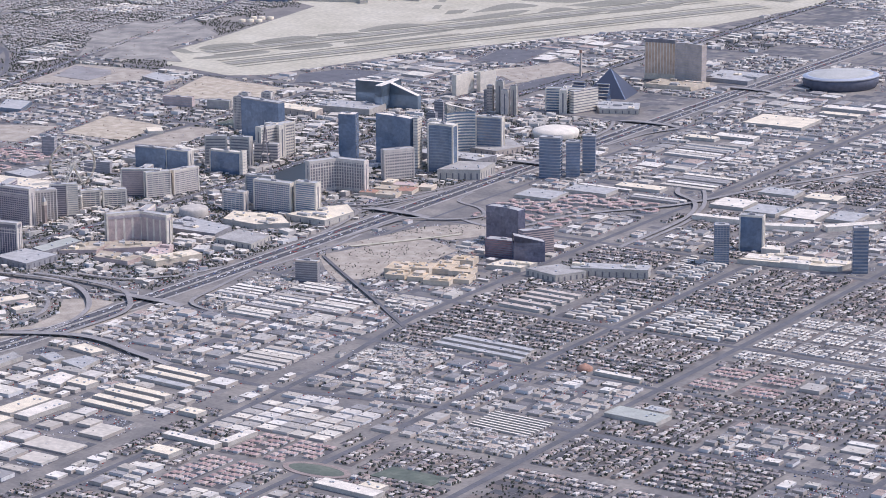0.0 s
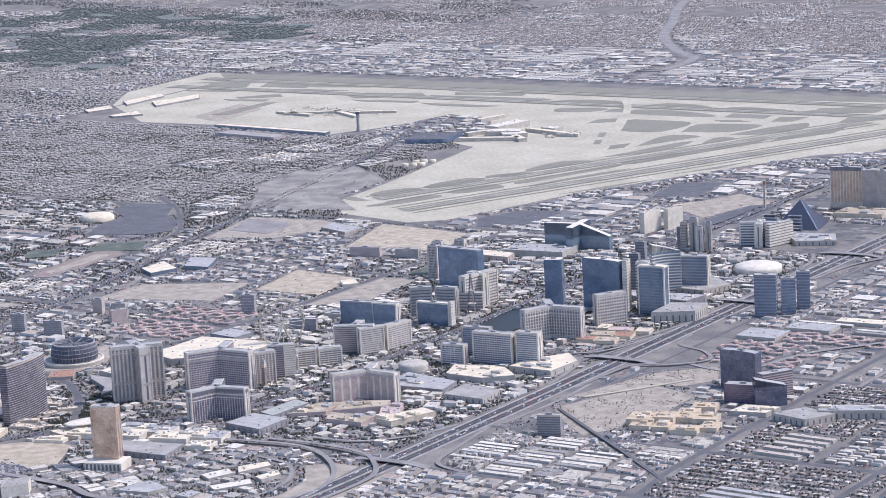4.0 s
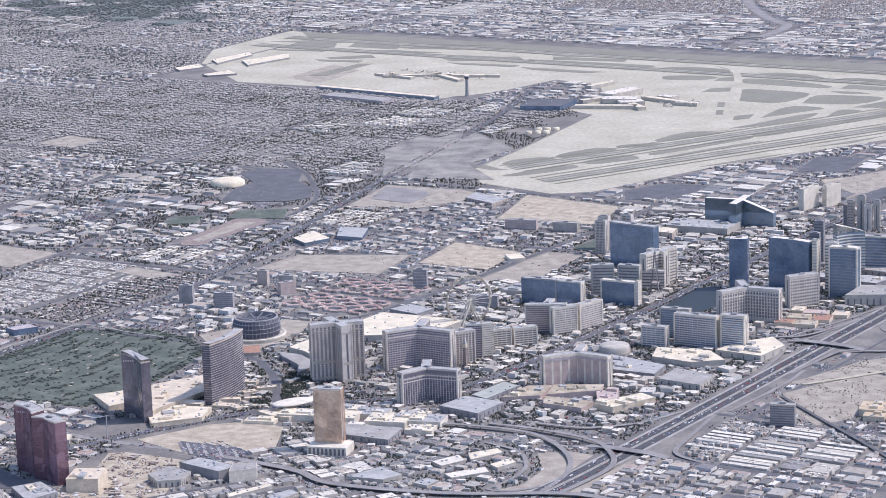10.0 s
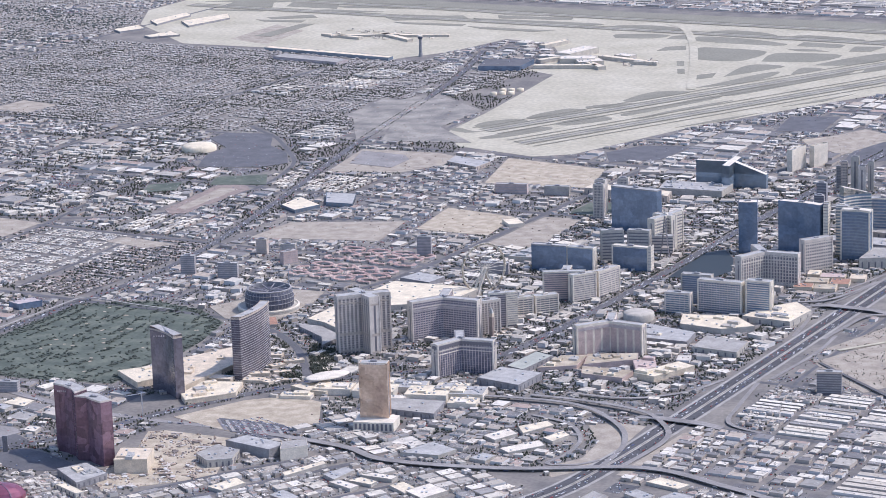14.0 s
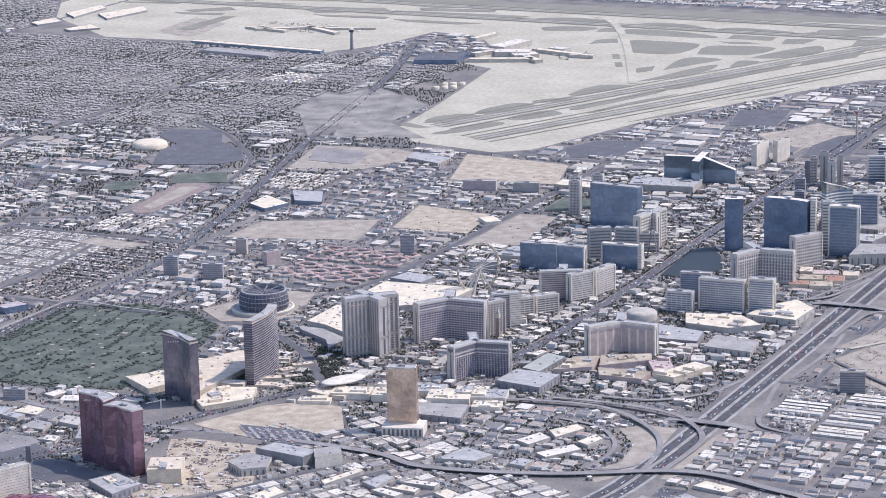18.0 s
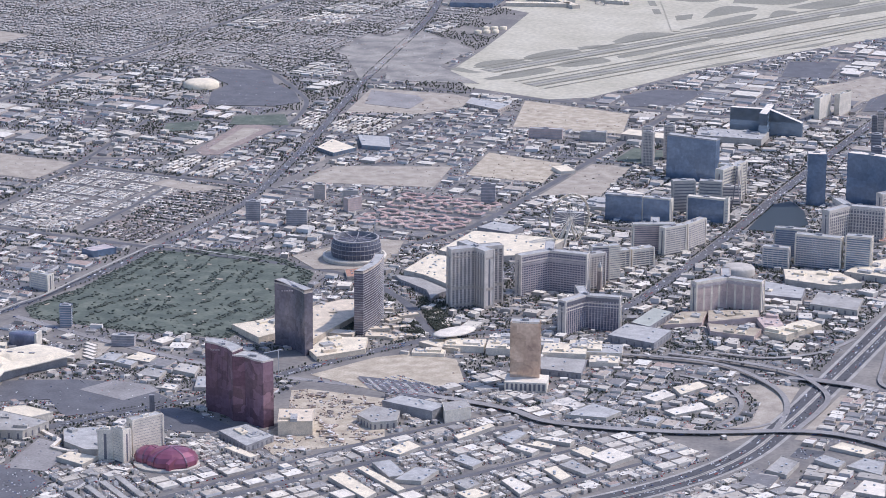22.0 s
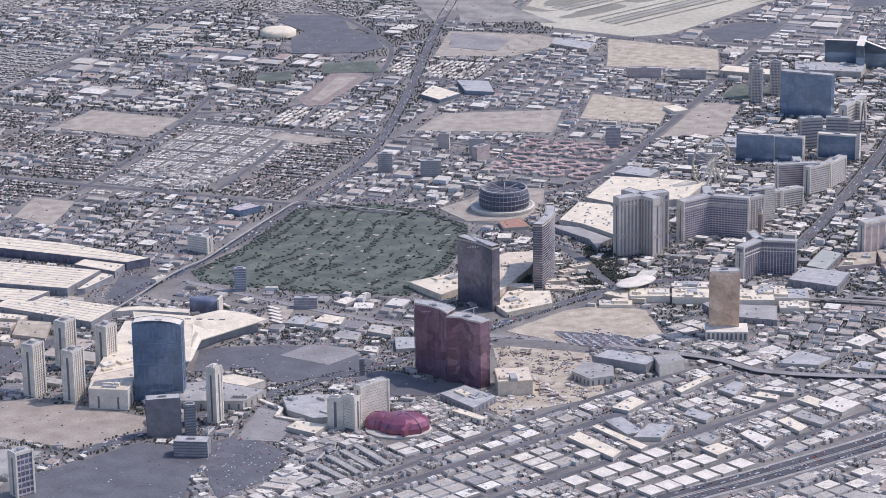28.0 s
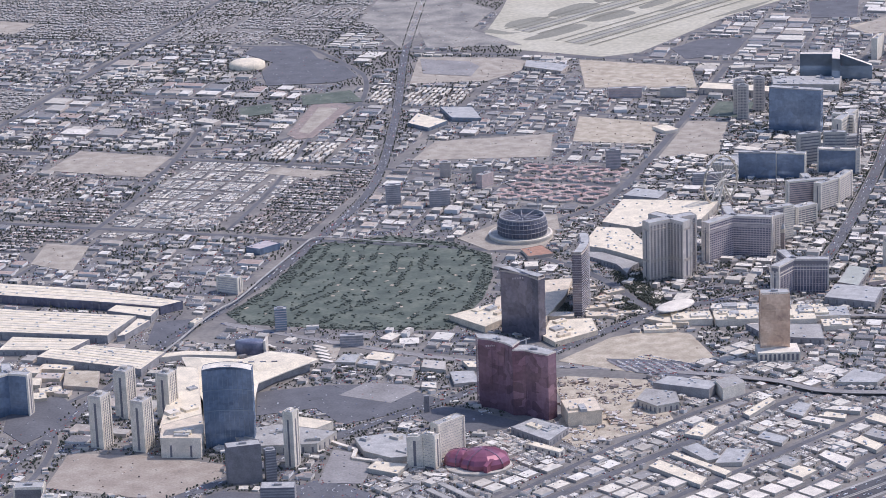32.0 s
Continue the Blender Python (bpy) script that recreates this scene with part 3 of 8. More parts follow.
def road(name, line, width, material, label, z=0.5, curve=True, thick=0.0, keep=10):
    line = smooth(line) if curve and len(line) > 2 else line
    take_line(line, width + keep)
    return setting(name, Geo().strip(line, width, z, thick), material, label, "road")


STRIP = [(1010, 2350), (722, 1800), (515, 1477), (366, 1108), (176, 753), (-20, 560), (-175, 380), (-222, 0), (-226, -874), (-212, -1400), (-215, -3000), (-260, -6500)]
AIRPORT_ROAD = [(1480, 2600), (1450, 1303), (1395, 918), (1357, 256), (1381, -404), (1592, -1319), (1864, -2305), (2200, -3700), (2500, -4600)]
road("road_boulevard", STRIP, 34, "road", "wide grey asphalt boulevard between the resorts", 0.7)
road("road_airport", AIRPORT_ROAD, 30, "road", "grey asphalt avenue running to the airport", 0.75)
for n, line in (("tunnel", [(300, 2300), (228, 2146), (-8, 1652), (-179, 1372), (-243, 1299)]), ("industrial", [(330, 2480), (208, 2272), (-51, 1828), (-329, 1337)]), ("rails", [(60, 2440), (-85, 2188), (-301, 1819), (-536, 1416)]), ("yard", [(-250, 2300), (-341, 2137), (-582, 1700), (-700, 1480)])):
    road("road", line, 22 if n == "industrial" else 15, "road", "straight grey road between warehouses", 0.66)
road("pale_service_road", [(-1086, -150), (-1187, -296), (-1293, -463)], 15, "apron", "pale concrete service road over waste ground", 3, True, 1)
road("road_curved", [(1480, 1640), (1509, 1705), (1530, 1848), (1441, 2016), (1390, 2227), (1395, 2384), (1450, 2600)], 16, "road", "curving grey access road beside towers", 0.8)
road("road_university", [(2500, -2500), (2414, -2428), (2256, -2312), (2026, -2057), (1886, -1858), (1786, -1507), (1796, -1279), (1857, -980), (1995, -806), (2371, -658), (2784, -569)], 18, "road", "grey road curving round university grounds", 0.71)
road("road_back", [(700, -60), (560, -450), (542, -1683), (545, -2250)], 22, "road", "grey asphalt street behind the resorts", 0.72)
road("road_convention", [(176, 753), (420, 440), (680, 270), (1000, 235), (1357, 240), (4600, 240)], 24, "road", "grey asphalt street curving past the convention halls", 0.74)
for n, y, a, b in (("arterial", 2700, -6000, 9000), ("arterial", -600, -6000, 11000), ("arterial", -1450, -240, 3000), ("arterial", -2330, -6000, 12000), ("arterial", -3950, -6000, -300), ("arterial", -6130, -6000, 12000), ("arterial", -7500, -3000, 12500), ("arterial", -9100, -3000, 12500), ("arterial", 240, -6000, -1000), ("arterial", 690, -6000, -960)):
    road("road", [(a, y), (b, y)], 20, "road", "straight grey asphalt arterial road", 0.62, False, 0.0, 4)
road("road", [(-1810, 2700), (-1834, 1941), (-1829, 1618), (-1805, 1192), (-1780, 906), (-1722, 551), (-1704, 281), (-1704, -600), (-1720, -2300), (-1720, -6000)], 19, "road", "grey asphalt arterial road bending past warehouses", 0.64, True, 0.0, 4)
road("road", [(2163, 943), (2100, 307), (2145, -409), (2237, -984), (2310, -1362)], 16, "road", "grey street through low apartment quarters", 0.63, True, 0.0, 4)
road("road", [(1675, 187), (1709, -351), (1832, -1190), (1864, -1721)], 14, "road", "grey street through low apartment quarters", 0.65, True, 0.0, 4)
for n, x, a, b in (("arterial", -3400, -6000, 3000), ("arterial", -2620, -5000, 3000), ("arterial", -2235, -5000, 3000), ("arterial", 3000, -3900, 2700), ("arterial", 4650, -9500, 2600), ("arterial", 6260, -11000, 1000), ("arterial", 7900, -12000, -3000), ("arterial", 9500, -12000, -5000)):
    road("road", [(x, a), (x, b)], 19, "road", "straight grey asphalt arterial road", 0.6, False, 0.0, 4)
VIADUCT = [(1357, 1060), (900, 1180), (500, 1240), (100, 1215), (-233, 1245), (-407, 1299), (-723, 1232), (-1039, 1087), (-1287, 1140), (-1420, 1165)]
road("road_viaduct", [(*p, 8.0 if -1400 < p[0] < -200 else 1.0) for p in VIADUCT], 24, "highway", "grey concrete arterial crossing the freeway on a viaduct", 1, True, 1.5)

road("road", [(-1400, 1162), (-1621, 1187), (-1805, 1190), (-2018, 1150), (-2203, 1122), (-2620, 1105), (-6000, 1100)], 20, "road", "grey asphalt street west of the freeway viaduct", 0.68, True, 0.0, 4)
# the freeway: two carriageways with a median wall and frontage strips
FREEWAY = [(350, 3060), (-150, 2470), (-458, 2100), (-656, 1832), (-780, 1650), (-868, 1477), (-920, 1290), (-938, 1050), (-946, 800), (-952, 0), (-950, -1500), (-946, -2500), (-950, -4500), (-955, -7000)]
FLINE = smooth(FREEWAY)
take_line(FLINE, 110)


def beside(line, d):
    out = []
    for i, p in enumerate(line):
        a, b = Vector(line[max(i - 1, 0)][:2]), Vector(line[min(i + 1, len(line) - 1)][:2])
        n = (b - a).normalized()
        out.append((p[0] - n.y * d, p[1] + n.x * d, *p[2:]))
    return out


setting("freeway_shoulder", Geo().strip(FLINE, 84, 0.9), "concrete", "pale concrete shoulders and verge of a freeway", "road")
for d in (-19, 19):
    setting("freeway_carriageway", Geo().strip(beside(FLINE, d), 27, 1.4), "tarmac", "dark grey multi-lane freeway carriageway", "road")
setting("median_wall", Geo().strip(FLINE, 2.5, 3.2, 3), "concrete", "low pale concrete wall between carriageways", "wall")
RAMPS = [
    ("ramp", [(-153, 733, 5), (-414, 677, 9), (-640, 665, 10), (-822, 784, 8), (-905, 930, 3), (-930, 1150, 1.6)], 15),
    ("ramp", [(-474, 620, 6), (-640, 622, 10), (-806, 645, 11), (-900, 700, 10), (-985, 830, 5), (-975, 1080, 1.6)], 15),
    ("ramp", [(-900, 1060, 2), (-860, 1120, 2), (-790, 1140, 2), (-800, 1050, 2), (-780, 930, 4), (-690, 820, 5), (-560, 780, 3)], 11),
    ("ramp", [(-1000, 250, 1.5), (-1040, 480, 3), (-1080, 640, 5), (-1190, 680, 1)], 12),
    ("ramp", [(-900, 260, 1.5), (-850, 420, 3), (-740, 540, 6), (-560, 560, 6)], 12),
    ("ramp", [(-1000, -250, 1.5), (-1012, -400, 4), (-1040, -540, 8), (-1150, -600, 6), (-1220, -700, 4), (-1150, -800, 3), (-1030, -860, 2), (-1000, -1000, 1.5)], 12),
    ("ramp", [(-905, -250, 1.5), (-880, -420, 4), (-840, -540, 6), (-760, -590, 4)], 12),
    ("ramp", [(-905, -960, 1.5), (-880, -780, 4), (-840, -660, 6), (-760, -610, 4)], 12),
    ("ramp", [(-1180, -640, 3), (-1300, -600, 2.4), (-1392, -640, 2.4), (-1477, -902, 3), (-1686, -1171, 6), (-1810, -1544, 3), (-2036, -2049, 2.2), (-2200, -2400, 2)], 17),
    ("ramp", [(-1560, -1420, 3), (-1607, -1320, 6), (-1714, -1230, 8), (-1782, -1087, 8), (-1802, -914, 5), (-1800, -567, 2)], 15),
    ("ramp", [(-1650, -1420, 3), (-1705, -1326, 6), (-1775, -1173, 7), (-1822, -967, 4), (-1824, -700, 2)], 13),
    ("ramp", [(-1000, -1900, 1.5), (-1030, -2150, 4), (-1090, -2300, 6)], 12),
    ("ramp", [(-900, -1900, 1.5), (-870, -2150, 4), (-810, -2300, 6)], 12),
    ("ramp", [(-757, -205, 1.9), (-775, -498, 1.9), (-813, -692, 1.9), (-879, -962, 1.9), (-930, -1280, 1.9)], 10),
    ("ramp", [(-838, -237, 1.9), (-841, -523, 1.9), (-880, -718, 1.9), (-923, -1037, 1.9)], 10),
    ("ramp", [(-1020, 200, 1.4), (-1035, -100, 1.4), (-1020, -300, 1.4)], 11),
]
for n, line, w in RAMPS:
    sl = smooth(line, 8)
    take_line(sl, w + 14)
    setting(n, Geo().strip(sl, w, 2, 1.4), "highway", "curved grey concrete freeway ramp on piers", "road")
    setting("ramp_parapet", Geo().strip(beside(sl, w / 2), 0.8, 2, 0.1).strip(beside(sl, -w / 2), 0.8, 2, 0.1), "concrete", "thin pale parapets of a ramp", "wall")
    for p in sl[::5]:
        if p[2] > 4:
            setting("ramp_pier", Geo().lathe([(1.6, 0), (1.6, p[2] - 2.4), (2.6, p[2] - 1.4)], 8, p[0], p[1]), "concrete", "round concrete pier under a ramp", "pier")
for n, y in (("overpass", 685), ("overpass", -600), ("overpass", -1480), ("overpass", -2330), ("overpass", -3150)):
    setting(n, Geo().strip([(-1080, y, 2), (-1020, y, 9), (-880, y, 9), (-820, y, 2)], 30, 9, 2), "highway", "concrete road bridge across the freeway", "bridge")
TRACK = smooth([(1417, 1359, 11), (1413, 1229, 11), (1412, 1091, 11), (1402, 968, 11), (1382, 866, 11), (1381, 642, 11), (1375, 374, 11), (1364, 241, 11), (1279, 229, 11), (1163, 242, 11), (996, 249, 11)], 6)
setting("monorail_track", Geo().strip(TRACK, 6, 11, 1.8), "concrete", "pale concrete elevated railway beam beside an avenue", "railway")
for p in TRACK[::4]:
    setting("track_pier", Geo().lathe([(1.3, 0), (1.3, 7.6), (2.4, 9.3)], 8, p[0], p[1]), "concrete", "round concrete pier under an elevated railway", "pier")
RAIL = [(-1105, 260), (-1090, 100), (-1088, -400), (-1090, -1500), (-1095, -6000)]
road("railway_bed", RAIL, 12, "asphalt", "gravel railway bed west of the freeway", 0.55)
road("road_embankment", [(-1086, -3, 4), (-1280, 160, 6), (-1493, 332, 6), (-1738, 533, 1)], 11, "road", "dark asphalt road crossing waste ground on an embankment", 2, True, 2)

road("beltway", [(4500, -12500), (3887, -10025), (3300, -8700), (3000, -8050), (2578, -7448), (2301, -7130), (2250, -6400)], 62, "highway", "wide grey beltway curving out of the valley", 1.0)

# ---- airport ----
AIRPORT = [(1640, -2690), (1452, -2430), (1064, -2350), (930, -2450), (711, -3167), (388, -3848), (143, -4318), (-60, -4460), (-250, -5396), (-150, -5600), (540, -5890), (2093, -5950), (3535, -5930), (5000, -6010), (4960, -5200), (4700, -4760), (4098, -4290), (3565, -4320), (2796, -4225), (2640, -4500), (2560, -4950), (2280, -4900), (2050, -4560), (2020, -4150), (1850, -4080), (1760, -3560), (1690, -3120)]
take(AIRPORT, 10)
setting("airfield", Geo().prism(AIRPORT, 0, 0.5), "apron", "pale sandy concrete and gravel of an airfield", "airfield")
setting("airfield_verge", Geo().prism([(4930, -6020), (4200, -6018), (3237, -6004), (2327, -5972), (1132, -6010), (400, -5990), (300, -5860), (978, -5800), (1991, -5780), (3078, -5800), (4754, -5840)], 0, 0.62), "infield", "brownish gravel verge along the far runway", "ground")
setting("hangar_apron", Geo().prism([(3939, -4493), (3971, -4989), (3712, -4846), (3657, -4400)], 0, 0.62), "dirt", "tan stained apron beside hangars", "ground")
DIR = Vector((-0.428, -0.904)).normalized()
for through_point, back, ahead in (((1135, -3525), 850, 1900), ((961, -3149), 640, 2250)):
    p = Vector(through_point)
    line = [tuple(p - DIR * back), tuple(p + DIR * ahead)]
    setting("runway", Geo().strip(line, 60, 1.75), "runway", "long grey asphalt runway with pale shoulders", "runway")
    setting("runway_stripe", Geo().strip(line, 9, 2.15), "rubber", "dark tyre-marked middle line of a runway", "runway")
    for s in (-88, -40, 40, 88):
        setting("runway_edge", Geo().strip(beside(line, s), 8 if abs(s) < 60 else 12, 2.0), "infield", "dark gravel strip along a runway", "runway")
for y in (-5400, -5720):
    line = [(-80, y), (4850, y - 60)]
    setting("runway", Geo().strip(line, 60, 1.75), "runway", "long grey asphalt runway with pale shoulders", "runway")
    setting("runway_stripe", Geo().strip(line, 9, 2.15), "rubber", "dark tyre-marked middle line of a runway", "runway")
    for s in (-46, 46):
        setting("runway_edge", Geo().strip(beside(line, s), 12, 2.0), "infield", "dark gravel strip along a runway", "runway")


PLOTS = []
PLOTS.append([(1654, -2721), (1641, -2780), (1545, -2736), (1494, -2743), (1556, -2692)])
PLOTS.append([(1596, -2838), (1595, -2934), (1501, -3039), (1404, -2993), (1454, -2879), (1538, -2806)])
PLOTS.append([(1456, -2612), (1404, -2737), (1324, -2915), (1249, -2890), (1330, -2700), (1416, -2602)])
PLOTS.append([(1472, -3078), (1465, -3179), (1394, -3335), (1295, -3315), (1337, -3172), (1414, -3058)])
PLOTS.append([(1298, -2993), (1272, -3099), (1195, -3226), (1107, -3175), (1152, -3076), (1224, -2981)])
PLOTS.append([(1347, -3396), (1297, -3473), (1169, -3550), (1220, -3429), (1310, -3366)])
PLOTS.append([(1258, -3590), (1221, -3829), (1059, -3889), (1118, -3732), (1205, -3566)])
PLOTS.append([(1126, -3294), (1058, -3490), (930, -3832), (881, -3790), (972, -3537), (1085, -3267)])
PLOTS.append([(1022, -3236), (931, -3509), (807, -3759), (833, -3647), (932, -3396), (989, -3235)])
PLOTS.append([(1095, -3968), (1031, -4147), (952, -4416), (883, -4506), (886, -4296), (989, -4085)])
PLOTS.append([(1080, -4288), (1105, -4558), (1057, -4660), (918, -4643), (982, -4487)])
PLOTS.append([(1394, -4692), (1529, -4999), (1371, -5037), (1159, -5004), (1165, -4740), (1272, -4684)])
PLOTS.append([(1077, -4738), (1109, -4969), (925, -5034), (776, -5017), (832, -4808)])
PLOTS.append([(809, -4716), (737, -4928), (606, -5148), (536, -4965), (648, -4773)])
PLOTS.append([(812, -4451), (833, -4590), (809, -4649), (731, -4644), (756, -4520)])
PLOTS.append([(924, -3879), (822, -4115), (633, -4630), (563, -4574), (696, -4208), (848, -3862)])
PLOTS.append([(1614, -5191), (1666, -5324), (1445, -5343), (1164, -5255), (1196, -5189), (1434, -5179)])
PLOTS.append([(1708, -5443), (1602, -5558), (1410, -5546), (1291, -5454), (1508, -5416)])
PLOTS.append([(1233, -5455), (1161, -5537), (845, -5496), (897, -5404), (1107, -5405)])
PLOTS.append([(1091, -5208), (1101, -5333), (873, -5321), (866, -5215)])
PLOTS.append([(1786, -5206), (1797, -5297), (1742, -5354), (1682, -5223)])
PLOTS.append([(1681, -4855), (1686, -4980), (1608, -5044), (1557, -4935)])
PLOTS.append([(2045, -5154), (2094, -5252), (1938, -5325), (1813, -5311), (1861, -5199)])
PLOTS.append([(791, -5135), (816, -5287), (671, -5320), (689, -5171)])
PLOTS.append([(807, -5362), (793, -5477), (746, -5531), (702, -5417)])
PLOTS.append([(1104, -5113), (969, -5143), (877, -5104), (1027, -5069)])
PLOTS.append([(1463, -4616), (1430, -4628), (1376, -4511), (1408, -4499)])
PLOTS.append([(1368, -4413), (1335, -4425), (1283, -4312), (1315, -4300)])
PLOTS.append([(1178, -4172), (1224, -4284), (1151, -4376), (1120, -4258)])
PLOTS.append([(2165, -5364), (2233, -5500), (2059, -5580), (1866, -5546), (1848, -5473)])
PLOTS.append([(779, -3098), (686, -3323), (564, -3549), (661, -3278)])
PLOTS.append([(543, -3685), (439, -3912), (357, -4090), (418, -3861)])
PLOTS.append([(4611, -5450), (4673, -5618), (4451, -5709), (4348, -5531)])
PLOTS.append([(4284, -5574), (4343, -5742), (4041, -5741), (3957, -5583)])
PLOTS.append([(3528, -5383), (3162, -5586), (3072, -5484), (3424, -5308)])
PLOTS.append([(4163, -5183), (3976, -5352), (3888, -5270), (4093, -5139)])
PLOTS.append([(2981, -5642), (2552, -5692), (2526, -5615), (2927, -5552)])
PLOTS.append([(520, -4584), (555, -4781), (352, -5068), (342, -4894)])
PLOTS.append([(725, -5409), (749, -5596), (418, -5722), (407, -5533)])
PLOTS.append([(452, -5167), (479, -5362), (304, -5522), (279, -5324)])
PLOTS.append([(4842, -5592), (4588, -5756), (4272, -5787), (4469, -5663)])
PLOTS.append([(4674, -5343), (4309, -5414), (4312, -5366), (4605, -5313)])
PLOTS.append([(4223, -5437), (3963, -5552), (3648, -5564), (3887, -5454)])
PLOTS.append([(4177, -5640), (3884, -5715), (3587, -5697), (3907, -5638)])
PLOTS.append([(4219, -5800), (3974, -5887), (3555, -5872), (3877, -5814)])
PLOTS.append([(4176, -5100), (3894, -5154), (3882, -5089), (4097, -5054)])
PLOTS.append([(3490, -5512), (3199, -5544), (3210, -5450), (3480, -5446)])
PLOTS.append([(3061, -5512), (2520, -5546), (2297, -5541), (2427, -5462), (2899, -5444)])
PLOTS.append([(3212, -5724), (2923, -5754), (2646, -5736), (2902, -5668)])
PLOTS.append([(3419, -5259), (2993, -5308), (2985, -5245), (3313, -5221)])
PLOTS.append([(3872, -4611), (3853, -5052), (3780, -5072), (3771, -4618)])
PLOTS.append([(2953, -5253), (2442, -5265), (2541, -5195), (2839, -5198)])
for i, plot in enumerate(PLOTS):
    plot = smooth([*plot, plot[0]], 3)[:-1] if len(plot) > 4 else plot
    setting("infield_plot", Geo().prism(plot, 0.4, 0.7 + 0.02 * i), "infield", "brownish gravel plot between taxiways", "ground")
setting("taxi_road", Geo().strip(smooth([(1973, -5656), (1800, -5480), (1500, -4900), (1082, -3933)]), 40, 2.5), "apron", "pale concrete taxiway across the airfield", "road")

